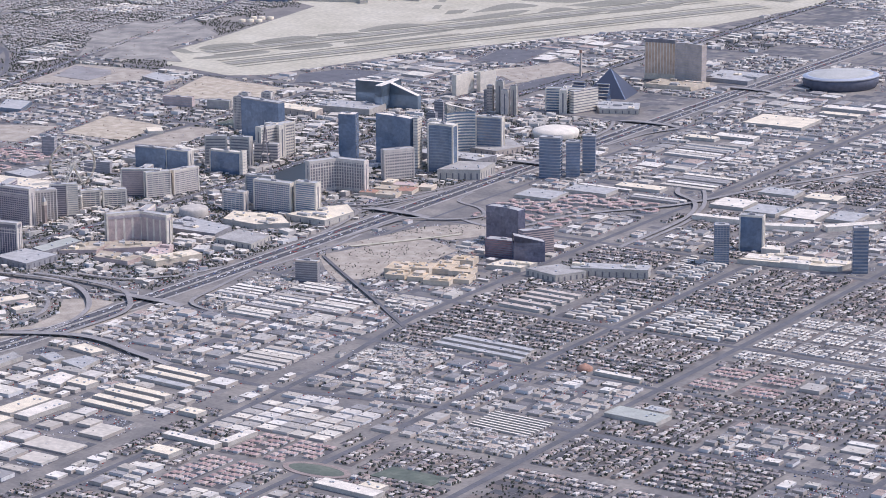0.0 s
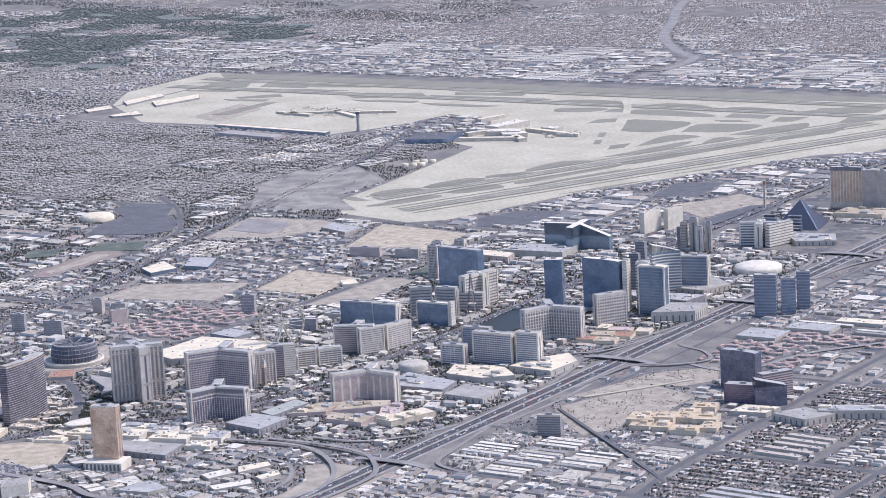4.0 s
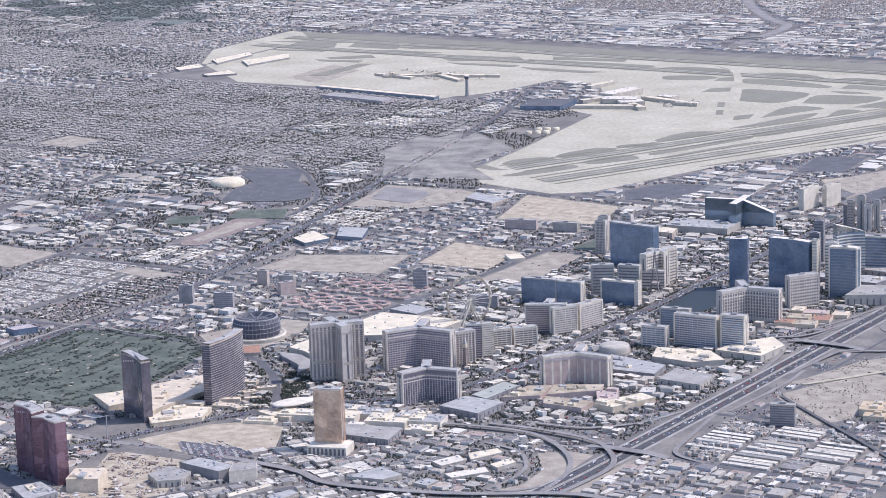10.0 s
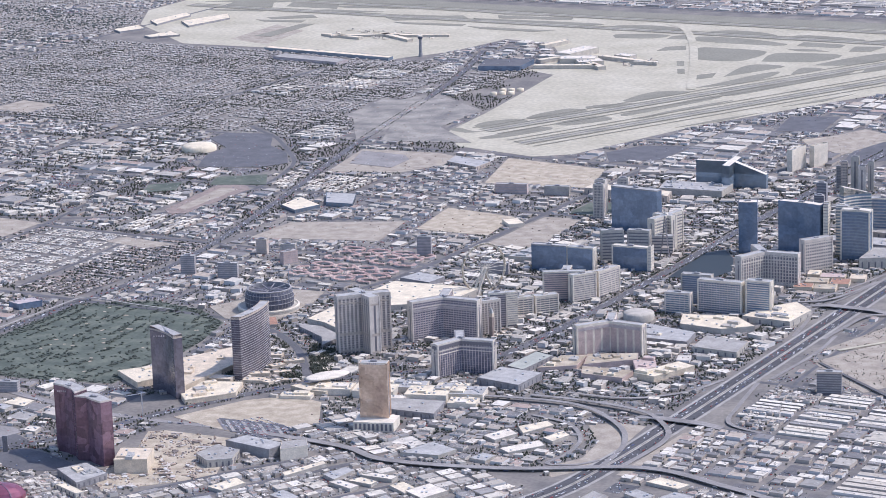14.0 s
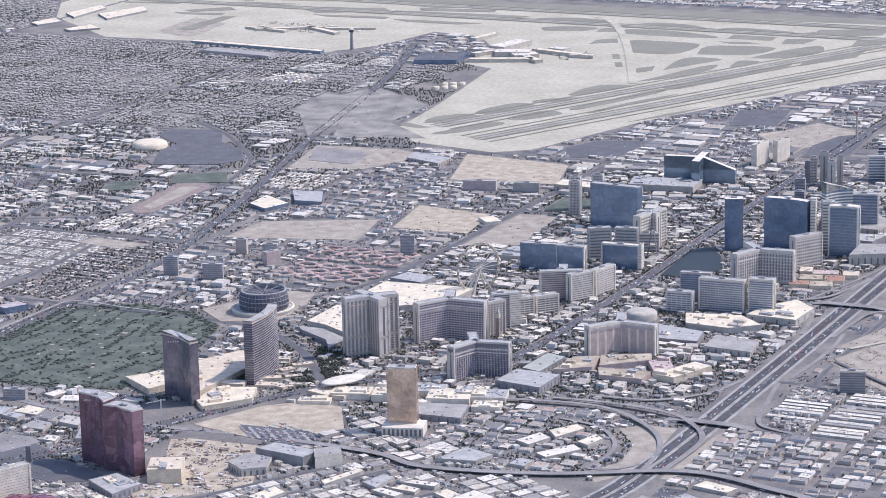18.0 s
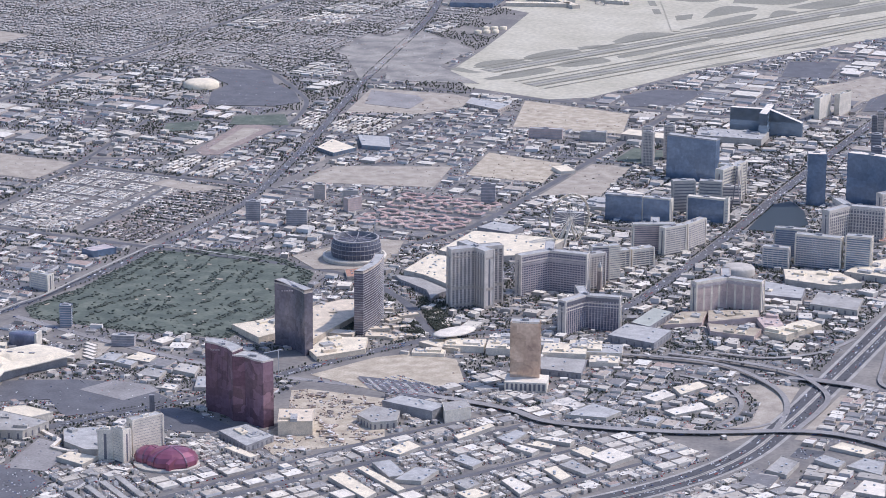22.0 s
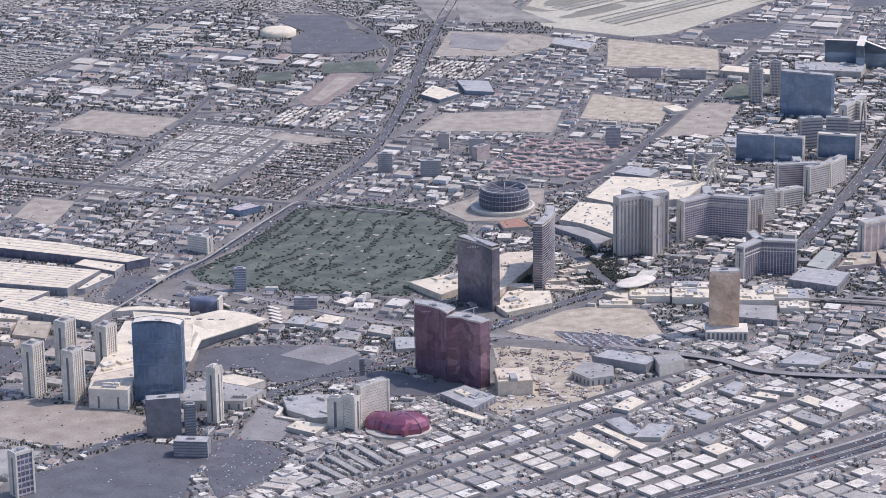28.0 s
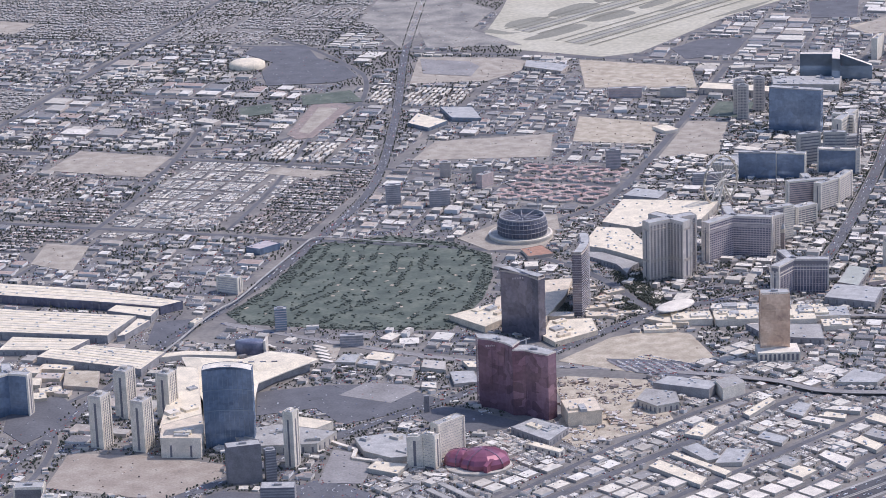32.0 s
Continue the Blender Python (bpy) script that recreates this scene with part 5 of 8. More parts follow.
tower("tall_hotel", "tall cream hotel with paired window bays", 205, 385, 0, star([(46, 85), (150, 62), (222, 75), (330, 70)], 32), 176, core="window", band="tan", share=0.4, pier="stone", step=13, pier_w=5.6, crown="stone", cap=8, belts=((56, 8, "tan"), (150, 5, "tan"), (4, 6, "tan")))
tower("wing_hotel", "grey-mauve three-winged hotel with cream ends", 70, 150, 0, star([(58, 112), (182, 122), (290, 96)], 27), 122, core="violetglass", band="mauve", share=0.45, pier="mauve", step=9, pier_w=2, crown="stone", cap=5, belts=((100, 3, "stone"), (92, 3, "mauve")))
slab("wing_hotel", "tan end block of a hotel with window bays", (-30, 110), (-72, 50), 30, 104, band="tan", share=0.5, pier="stone", step=10, pier_w=3, crown="stone", cap=6)

# curved bronze towers and the gold slab
slab("bronze_tower", "bronze glass curved hotel tower", (556, 985), (433, 1046), 28, 184, sag=-10, core="bronze", band="bronze", share=0.28, proud=0.3, crown="tan", cap=3, rise=lambda u, v: 180 + 0.10 * abs(u))
tower("bronze_tower", "bronze glass curved hotel tower with pale floor lines", 400, 704, 99, bow(208, 26, 13), 184, core="bronze", band="greywall", share=0.24, proud=0.6, crown="tan", cap=3, rise=lambda u, v: 184 + 0.02 * u)
slab("gold_slab", "gold mirror-glass condominium tower on a white base", (-181, 1054), (-252, 1032), 30, 179, core="gold", band="gold", share=0.3, proud=0.3, crown="white", cap=4, corner="gold", ends="gold", belts=((70, 4, "gold"), (128, 3, "gold")))
podium = thing("podium", "white podium of a gold tower with tall openings", "podium", -222, 1040, 17)
part("deck", Geo().box(0, 8, 0, 112, 74, 26), "white", podium)
for i in range(9):
    part("bay", Geo().box(-48 + i * 12, 45.6, 4, 6, 1.4, 18), "window", podium)
take([(-290, 990), (-160, 1010), (-160, 1110), (-290, 1090)])

# red twin towers
RW = [(470, 1535), (455, 1566), (418, 1572), (380, 1588), (352, 1612), (320, 1606), (290, 1620), (256, 1630), (242, 1602), (276, 1582), (310, 1566), (345, 1570), (372, 1552), (420, 1532)]
tower("red_tower", "dark red glass twin hotel tower in folded curves", 0, 0, 0, RW[:5] + RW[11:], 186, core="redglass", band="redglass", share=0.22, proud=0.3, crown="stone", corner="", ends="", cap=3, pier="redglass", step=24, pier_w=0.8)
tower("red_tower", "dark red glass twin hotel tower in folded curves", 0, 0, 0, RW[4:12], 176, core="redglass", band="redglass", share=0.22, proud=0.3, crown="stone", corner="", ends="", cap=3, pier="redglass", step=24, pier_w=0.8)

# blue tower at the north end and its neighbours
slab("north_tower", "tall deep-blue glass tower with a bowed face", (1042, 1990), (924, 1958), 40, 205, sag=-12, core="blueglass", band="blueglass", share=0.18, proud=0.25, roof="white", pier="tealglass", step=16, pier_w=0.9, belts=((96, 2.5, "tealglass"), (150, 2, "tealglass")), rise=lambda u, v: 209 - 0.0012 * (u - 10) ** 2, crown="")
tower("dark_block", "unfinished dark brown concrete block", 872, 2172, 30, rect(82, 34), 96, core="darkwall", band="darkwall", share=0.4, roof="greyroof", group="north towers")
tower("dark_block", "narrow dark concrete annex block", 812, 2150, 30, rect(26, 24), 78, core="window", band="greywall", share=0.4, group="north towers")
tower("slim_tower", "slim white apartment tower with a lantern top", 790, 2055, 81, rect(27, 24), 144, band="white", share=0.45, pier="white", step=6, crown="white", cap=8, group="north towers")
for (x, y), h in (((1308, 2020), 137), ((1195, 2022), 133), ((1330, 1812), 129), ((1220, 1798), 124)):
    t = tower("condo_tower", "pale grey condominium tower with rounded ends", x, y, 81, rect(42, 33), h, band="stone", share=0.3, pier="white", step=9, pier_w=4.2, crown="stone", corner="white", cap=6, group="four alike condominium towers")
    part("roof_crown", Geo().lathe([(9, h), (9, h + 7), (6, h + 9)], 12), "beige", t)
tower("white_hotel", "large white convention hotel with vertical ribs", 1640, 1850, 30, star([(30, 66), (150, 60), (270, 70)], 24), 112, core="blueglass", band="blueglass", share=0.3, crown="white", ends="stone")
slab("circus_hotel", "white windowless-ended hotel slab", (449, 1949), (407, 1875), 24, 92, band="white", share=0.88, crown="white")
slab("circus_hotel", "white hotel slab in two steps", (510, 2010), (478, 2000), 24, 78, band="white", share=0.88, crown="white")
slab("circus_hotel", "white hotel slab in two steps", (478, 1998), (442, 2008), 24, 84, band="white", share=0.88, crown="white")
tower("glass_block", "blue-grey glass condominium tower with a white top", 1010, 2618, 60, rect(44, 30), 108, core="violetglass", band="mauve", floor=7, share=0.3, pier="mauve", step=11, crown="white", cap=6, group="north towers")
slab("low_block", "grey concrete parking block", (782, 2303), (704, 2282), 40, 40, core="window", band="greywall", share=0.6)
slab("low_block", "dark-faced hotel block with a white rim", (1347, 2446), (1282, 2428), 34, 52, core="darkwall", band="darkwall", floor=7, share=0.4, crown="white", cap=5)
slab("low_block", "white apartment block with dark window bays", (1262, 2478), (1225, 2468), 26, 46, core="window", band="white", floor=7, share=0.6, crown="white")

# west of the freeway
slab("blue_red_tower", "dark violet-blue curved glass hotel tower", (-1415, -415), (-1540, -400), 34, 118, sag=-10, core="violetglass", band="violetglass", share=0.3, crown="violetglass", cap=4)
slab("blue_red_tower", "dark violet-blue stepped wing of a glass hotel", (-1510, -255), (-1620, -270), 40, 58, core="violetglass", band="redglass", share=0.3)
slab("blue_red_tower", "dark violet-blue sloping wing of a glass hotel", (-1622, -240), (-1695, -300), 40, 82, core="violetglass", band="violetglass", share=0.3, rise=lambda u, v: 72 + 0.25 * u)
slab("blue_red_tower", "grey rear wing of a glass hotel", (-1600, -330), (-1655, -420), 30, 76, core="window", band="pink", share=0.5)
slab("motel_tower", "grey-blue hotel slab with a brown end", (-1190, 285), (-1255, 265), 24, 64, core="window", band="greywall", share=0.5, crown="tan")
slab("west_tower", "blue-grey glass hotel tower", (-2142, -540), (-2182, -561), 40, 119, core="blueglass", band="greywall", share=0.35, pier="greywall", step=9, group="western towers")
slab("west_tower", "blue glass hotel tower with a white end", (-2132, -730), (-2200, -750), 30, 112, core="blueglass", band="blueglass", share=0.3, crown="white", cap=5, group="western towers")
slab("west_tower", "tall grey apartment tower", (-2545, -650), (-2584, -672), 36, 137, core="blueglass", band="greywall", share=0.45, group="western towers")
for (a, b), h in ((((-1075, -1305), (-1145, -1328)), 143), (((-1150, -1360), (-1190, -1385)), 125), (((-1160, -1455), (-1200, -1475)), 130)):
    slab("condo_slab", "blue-grey glass condominium tower beside the freeway", a, b, 36, h, core="blueglass", band="greywall", share=0.25, proud=0.3, crown="greywall", group="three condominium towers")

# mid-rise hotels east of the boulevard
MID = [((1265, -180), (1221, -197), 63, "greywall"), ((1117, -182), (1056, -206), 51, "greywall"), ((1057, -479), (1012, -496), 55, "beige"), ((658, -715), (614, -732), 65, "greywall"), ((1185, -520), (1150, -530), 52, "tan"), ((880, -1690), (760, -1720), 36, "pink"), ((690, -1730), (600, -1750), 34, "beige"), ((330, -560), (240, -590), 40, "greywall"), ((1475, 790), (1408, 802), 50, "white"), ((1182, 1100), (1152, 1088), 64, "tealglass"), ((960, 1190), (900, 1170), 30, "greywall"), ((1010, -420), (985, -470), 44, "pink")]
for a, b, h, m in MID:
    slab("mid_hotel", "mid-rise hotel block in plain stucco", a, b, 24, h, core="mauve", band=m, share=0.66, crown=m, cap=2, group="mid-rise hotels")

# sign panels of plain bars high on the facades
def sign_panel(x, y, z, ang, bars, w, h, m="white", label="pale sign panel of plain bars"):
    ob = thing("sign_panel", label, "sign", x, y, ang, z=z)
    for i in range(bars):
        part("bar", Geo().box((i - (bars - 1) / 2) * w / bars, 0, 0, w / bars * 0.55, 0.8, h), m, ob)

# ---- halls, domes and podiums ----


def hall(name, label, poly, h, wall="beige", roof="whiteroof", units=0, category="hall", levels=None, bays=0, ridges=0):
    levels = category in ("podium", "mall") if levels is None else levels
    cx, cy = sum(p[0] for p in poly) / len(poly), sum(p[1] for p in poly) / len(poly)
    if area(poly) < 0:
        poly = poly[::-1]
    take(poly, 5)
    loc = [(a - cx, b - cy) for a, b in poly]
    ob = thing(name, label, category, cx, cy)
    part("outer_wall", Geo().prism(loc, 0, h), wall, ob)
    g = Geo()
    g.v += [(u, v, h + 0.5) for u, v in grown(loc, -1.0)]
    g.f.append(list(range(len(loc))))
    part("roof", g, roof, ob)
    part("parapet", Geo().ring(loc, 0.5, h - 1.5, h + 1.0), wall, ob)
    xs, ys = [p[0] for p in loc], [p[1] for p in loc]
    k = 0
    me = mesh_from("roof_unit", *(lambda q: (q.v, q.f))(Geo().box(0, 0, 0, 6, 4, 3)), "steel")
    for _ in range(units * 6):
        if k >= int(units * 0.55 + 0.6):
            break
        u, v = rng.uniform(min(xs), max(xs)), rng.uniform(min(ys), max(ys))
        if inside(grown(loc, -6), np.array([u]), np.array([v]))[0]:
            part("roof_unit", me, "steel", ob, at=(u, v, h + 0.5))
            k += 1
    tones = (roof, roof, "cream" if wall == "cream" else "whiteroof", "greyroof", wall)
    for q in range(min(5, int(abs(area(loc)) / 4500) + 1) if levels else 0):
        for _ in range(12):
            u, v = rng.uniform(min(xs), max(xs)), rng.uniform(min(ys), max(ys))
            w, d = rng.uniform(18, 46), rng.uniform(14, 32)
            e = Vector(loc[1]) - Vector(loc[0])
            turn = math.degrees(math.atan2(e.y, e.x))
            if inside(grown(loc, -14), np.array([u]), np.array([v]))[0]:
                up = part("upper_level", Geo().box(0, 0, 0, w, d, rng.uniform(3, 8), 0, 0.97), tones[int(rng.integers(5))], ob, at=(u, v, h + 0.4 + 0.05 * q), rz=turn)
                part("roof_unit", Geo().box(w * 0.2, 0, 1, 5, 4, 9 * 0.9), "steel", up)
                break
    for q in range(ridges):
        a, b = Vector(loc[0]), Vector(loc[1])
        c, d = Vector(loc[-1]), Vector(loc[2])
        along = (c - a) if (c - a).length > (b - a).length else (b - a)
        turn, side = math.degrees(math.atan2(along.y, along.x)), Vector((-along.y, along.x)).normalized()
        span = max(abs(side.dot(Vector(p))) for p in loc)
        at = side * span * (1.7 * (q + 0.5) / ridges - 0.85)
        run = [f * along.normalized() + at for f in range(-300, 301, 10)]
        ok = inside(grown(loc, -5), np.array([p.x for p in run]), np.array([p.y for p in run]))
        run = [p for p, k in zip(run, ok) if k]
        if len(run) > 3:
            mid, size = (run[0] + run[-1]) / 2, (run[-1] - run[0]).length
            part("roof_ridge", Geo().box(0, 0, 0, size, 3.2, 0.9, 0, 0.97), ("white", "whiteroof", "stone")[q % 3], ob, at=(mid.x, mid.y, h + 0.45), rz=turn)
    if bays:
        bm = mesh_from("bay", *(lambda q: (q.v, q.f))(Geo().box(0, 0, 2, 5, 1.2, h * 0.6)), "window")
        for i in range(len(loc)):
            a, b = Vector(loc[i]), Vector(loc[(i + 1) % len(loc)])
            n = int((b - a).length / (bays * 1.6))
            for j in range(n):
                p = a.lerp(b, (j + 0.5) / n)
                part("bay", bm, "window", ob, at=(p.x, p.y, 0), rz=math.degrees(math.atan2(b.y - a.y, b.x - a.x)))
    return ob


def box_poly(x, y, sx, sy, ang=0.0):
    c, s = math.cos(radians(ang)), math.sin(radians(ang))
    return [(x + c * u - s * v, y + s * u + c * v) for u, v in rect(sx, sy)]


hall("expo_hall", "vast white-roofed exhibition hall with rows of roof plant", [(513, 222), (516, 19), (415, 22), (280, 250), (302, 328), (362, 287), (441, 240)], 24, "beige", "whiteroof", 60)
hall("expo_hall", "white-roofed exhibition hall wing", [(514, -40), (507, -300), (200, -330), (215, -120), (400, 0)], 22, "beige", "whiteroof", 40, bays=30)
hall("garage_deck", "curved parking deck wrapped round an exhibition hall", [(528, 250), (442, 252), (364, 300), (312, 335), (326, 372), (325, 440), (375, 360), (500, 285)], 15, "greywall", "concrete", 0, bays=9)
hall("convention_hall", "long cream-roofed convention hall with a blue glass side", [(2200, 1005), (2200, 900), (1817, 905), (1516, 960), (1561, 1020), (1729, 1012)], 25, "violetglass", "whiteroof", 16, bays=30, ridges=4)
hall("convention_hall", "square cream-roofed hall joined to a longer one", [(1705, 1070), (1700, 1016), (1565, 1025), (1560, 1095)], 20, "greywall", "whiteroof", 6, bays=20)
hall("convention_hall", "wide cream-roofed convention hall", [(2120, 1245), (2075, 1115), (1963, 1120), (1600, 1106), (1611, 1285), (1957, 1315), (2100, 1320)], 23, "greywall", "whiteroof", 30, bays=40, ridges=9)
hall("convention_hall", "low cream-roofed link of a convention hall", [(1590, 1270), (1594, 1110), (1552, 1119), (1572, 1254)], 17, "greywall", "whiteroof", 8)
hall("convention_hall", "low cream-roofed annex of a convention hall", [(1872, 1440), (1881, 1326), (1656, 1306), (1679, 1405)], 16, "greywall", "whiteroof", 6, bays=20, ridges=5)
hall("convention_hall", "square cream-roofed convention hall", [(1735, 1483), (1726, 1415), (1650, 1412), (1640, 1362), (1400, 1377), (1411, 1523)], 21, "greywall", "whiteroof", 26, bays=40, ridges=7)
hall("show_hall", "low pinkish-roofed show hall", [(1579, 1655), (1624, 1540), (1529, 1530), (1480, 1655)], 10, "tan", "sand", 6)
for poly, h, r in (([(-377, 396), (-381, 251), (-450, 215), (-470, 330)], 13, "sand"), ([(-450, 215), (-582, 150), (-606, 214), (-488, 320)], 16, "sand"), ([(-488, 330), (-560, 322), (-644, 319), (-647, 397), (-520, 400)], 14, "sand"), ([(-600, 225), (-640, 165), (-715, 300), (-650, 310)], 15, "pink")):
    hall("casino_podium", "low pink-cream casino podium with flat roofs", poly, h, "pink", r, 8, "podium")
hall("casino_podium", "cream event hall with a white roof", [(-660, 350), (-730, 362), (-790, 215), (-730, 190)], 18, "cream", "whiteroof", 6, "podium")
hall("casino_podium", "pale casino podium with a white roof", [(-520, -300), (-690, -330), (-780, -250), (-700, -180), (-560, -190)], 18, "beige", "whiteroof", 14, "podium")
hall("casino_podium", "white-roofed casino podium beside the freeway", [(-700, -340), (-860, -330), (-870, -480), (-790, -560), (-720, -450)], 20, "beige", "whiteroof", 16, "podium", bays=24)
hall("casino_podium", "grey-roofed podium with garden decks", [(-430, -170), (-640, -130), (-660, -20), (-450, -10)], 15, "greywall", "greyroof", 10, "podium")
hall("parking_garage", "pale concrete parking garage with openings", [(-690, -100), (-830, -80), (-845, 40), (-700, 30)], 18, "beige", "concrete", 4, "garage", bays=14)
MALL = [((60, 800), (110, 70), 18, "whiteroof"), ((-60, 775), (120, 80), 20, "whiteroof"), ((-110, 700), (130, 70), 16, "greyroof"), ((-215, 745), (120, 90), 21, "whiteroof"), ((-30, 690), (100, 60), 15, "cream"), ((-310, 690), (100, 80), 18, "greyroof"), ((-340, 770), (80, 60), 14, "whiteroof"), ((-150, 830), (80, 44), 12, "cream"), ((130, 890), (90, 40), 9, "whiteroof"), ((-240, 650), (90, 50), 13, "whiteroof")]
for (x, y), (sx, sy), h, m in MALL:
    hall("shopping_mall", "pale flat-roofed block of a shopping mall", box_poly(x, y, sx, sy, 17), h, "white", "white" if m == "cream" else m, 30, "mall")
hall("parking_garage", "grey multi-level parking deck", [(-330, 920), (-180, 930), (-100, 840), (-300, 800)], 16, "greywall", "concrete", 6, "garage", bays=14)
hall("parking_garage", "grey-green roofed casino garage", [(-276, 573), (-287, 448), (-424, 457), (-420, 595)], 20, "greywall", "greyroof", 8, "garage", bays=14)
hall("parking_garage", "grey theatre and parking block", [(-290, 419), (-299, 252), (-363, 273), (-352, 439)], 16, "greywall", "greenroof", 6, "garage", bays=14)
hall("bronze_podium", "sunlit cream podium of a bronze tower", [(610, 900), (640, 740), (560, 560), (470, 520), (450, 690), (460, 960), (430, 1030)], 16, "cream", "cream", 24, "podium")
hall("bronze_podium", "cream podium with a flat white roof", [(727, 920), (636, 800), (560, 900), (600, 1000)], 18, "cream", "whiteroof", 8, "podium")
hall("bronze_podium", "cream casino podium with skylights", [(430, 1030), (440, 900), (330, 860), (290, 960), (380, 1080)], 14, "cream", "whiteroof", 16, "podium")
hall("red_podium", "sand-coloured theatre block with flat roof", [(238, 1578), (196, 1668), (118, 1630), (160, 1540)], 38, "cream", "cream", 10, "podium")
hall("red_podium", "grey stepped podium with terraces", [(325, 1740), (209, 1812), (184, 1715), (286, 1666)], 18, "greywall", "greyroof", 10, "podium", bays=10)
hall("red_podium", "white long low service hall", [(262, 1830), (170, 1868), (160, 1848), (252, 1808)], 12, "white", "whiteroof", 4, "podium", bays=12)
hall("theatre_block", "large grey theatre shed with white trim", [(42, 1380), (15, 1318), (-122, 1338), (-108, 1402)], 27, "greywall", "greyroof", 8, "hall")
hall("theatre_block", "tall white end block of a theatre", [(-112, 1345), (-160, 1300), (-192, 1345), (-145, 1405)], 33, "white", "concrete", 2, "hall")
hall("service_hall", "low white-roofed service hall", [(-101, 1678), (-126, 1585), (-172, 1612), (-150, 1690)], 9, "beige", "whiteroof", 8, "hall")
hall("theatre_block", "grey garage block with dark openings", [(62, 1490), (55, 1406), (-26, 1418), (-50, 1490), (0, 1530)], 21, "beige", "concrete", 12, "garage", bays=9)
hall("north_podium", "white-walled podium of a blue tower", [(1129, 2070), (1030, 2052), (1048, 1985), (1090, 1890), (1160, 1985)], 52, "white", "cream", 4, "podium", bays=30)
hall("north_podium", "long white podium ridge behind a tower", [(1165, 1990), (1090, 1890), (1240, 1540), (1295, 1545)], 44, "white", "whiteroof", 6, "podium")
hall("north_podium", "grey podium decks of a blue tower", [(915, 2010), (760, 1960), (740, 1870), (900, 1850), (1010, 1930)], 24, "beige", "concrete", 14, "podium", bays=14)
hall("circus_podium", "low casino podium with a white ring roof", [(640, 1960), (560, 1990), (470, 1950), (520, 1830), (620, 1830), (690, 1880)], 14, "beige", "greyroof", 14, "podium")
hall("arena_deck", "tan-roofed arena parking deck", [(-520, -1680), (-700, -1740), (-800, -1660), (-760, -1530), (-560, -1540)], 20, "tan", "concrete", 8, "garage", bays=14)
hall("arena_deck", "low blue-glass casino podium", [(-480, -1380), (-640, -1420), (-820, -1440), (-800, -1330), (-560, -1340)], 28, "greywall", "greyroof", 12, "podium", bays=14)
for (x, y), (sx, sy), r in (((-720, -790), (60, 50), "terracotta"), ((-790, -800), (70, 60), "sand"), ((-735, -870), (70, 60), "sand"), ((-810, -880), (60, 70), "terracotta"), ((-760, -945), (80, 50), "pink"), ((-840, -960), (50, 60), "cream"), ((-690, -960), (40, 60), "whiteroof")):
    hall("lake_podium", "low cream and terracotta villa block of a lake hotel", box_poly(x, y, sx, sy, 14), 12, "cream", r, 5, "podium", levels=False)
hall("parking_garage", "cream concrete parking garage with stair towers", [(-790, -1100), (-920, -1170), (-900, -1300), (-780, -1260)], 36, "beige", "concrete", 12, "garage", bays=12)
for x, y, sx, sy, h in ((-1395, 30, 80, 90, 20), (-1455, 5, 60, 70, 24), (-1420, 90, 60, 50, 14), (-1490, -60, 60, 110, 16), (-1500, -155, 70, 60, 18), (-1560, -50, 70, 70, 15), (-1560, 80, 80, 60, 14), (-1480, 70, 50, 60, 12), (-1610, 20, 50, 70, 12)):
    hall("cream_podium", "yellow-cream casino hall in stepped blocks", box_poly(x, y, sx, sy, 15), h, "cream", "yellowroof", 7, "podium")
hall("cream_podium", "low pale casino podium with a white roof", [(-1590, -130), (-1700, -150), (-1710, -230), (-1600, -215)], 14, "beige", "whiteroof", 10, "podium")
hall("long_casino", "long white casino block", [(-1820, -250), (-2040, -340), (-2060, -280), (-1850, -190)], 26, "beige", "greyroof", 8, "podium", bays=12)
hall("long_casino", "long grey-white casino garage", [(-1730, -130), (-1850, -100), (-1900, -190), (-1790, -230)], 22, "beige", "concrete", 6, "garage", bays=12)
hall("west_podium", "white low casino podium between towers", [(-2200, -580), (-2500, -640), (-2520, -740), (-2250, -700)], 14, "beige", "whiteroof", 10, "podium")
hall("gold_podium", "cream casino podium at the gold tower", [(-560, -3000), (-760, -3020), (-780, -3150), (-560, -3140)], 16, "cream", "sand", 10, "podium")
hall("gold_podium", "grey convention hall beside the freeway", [(-700, -3250), (-900, -3250), (-900, -3450), (-680, -3450)], 16, "greywall", "greyroof", 10, "podium")
hall("castle_podium", "white casino podium with round turrets", [(-560, -2560), (-760, -2600), (-820, -2480), (-680, -2420)], 20, "beige", "greyroof", 10, "podium", bays=14)
hall("green_podium", "grey-white arena and casino roofs", [(300, -1900), (60, -1930), (70, -2060), (330, -2030)], 24, "beige", "greyroof", 16, "podium")
hall("green_podium", "long white-roofed conference hall", [(560, -1800), (210, -1780), (230, -1860), (560, -1890)], 24, "tan", "whiteroof", 12, "hall", bays=20)
hall("casino_roofs", "grey casino roofs behind a blue hotel", [(330, -760), (60, -790), (70, -880), (320, -900)], 18, "beige", "greyroof", 16, "podium")
hall("outlet_hall", "white exhibition shed beside a wheel", [(520, -360), (400, -340), (390, -430), (500, -450)], 18, "greywall", "greyroof", 6, "hall")
hall("university_hall", "university hall with a white roof", [(1500, -1171), (1508, -1316), (1366, -1225), (1404, -1113)], 13, "tealglass", "whiteroof", 6, "hall", bays=10)
hall("university_hall", "teal glass office block", [(1362, -1262), (1450, -1410), (1332, -1430), (1253, -1272)], 15, "tealglass", "greyroof", 6, "hall", bays=10)
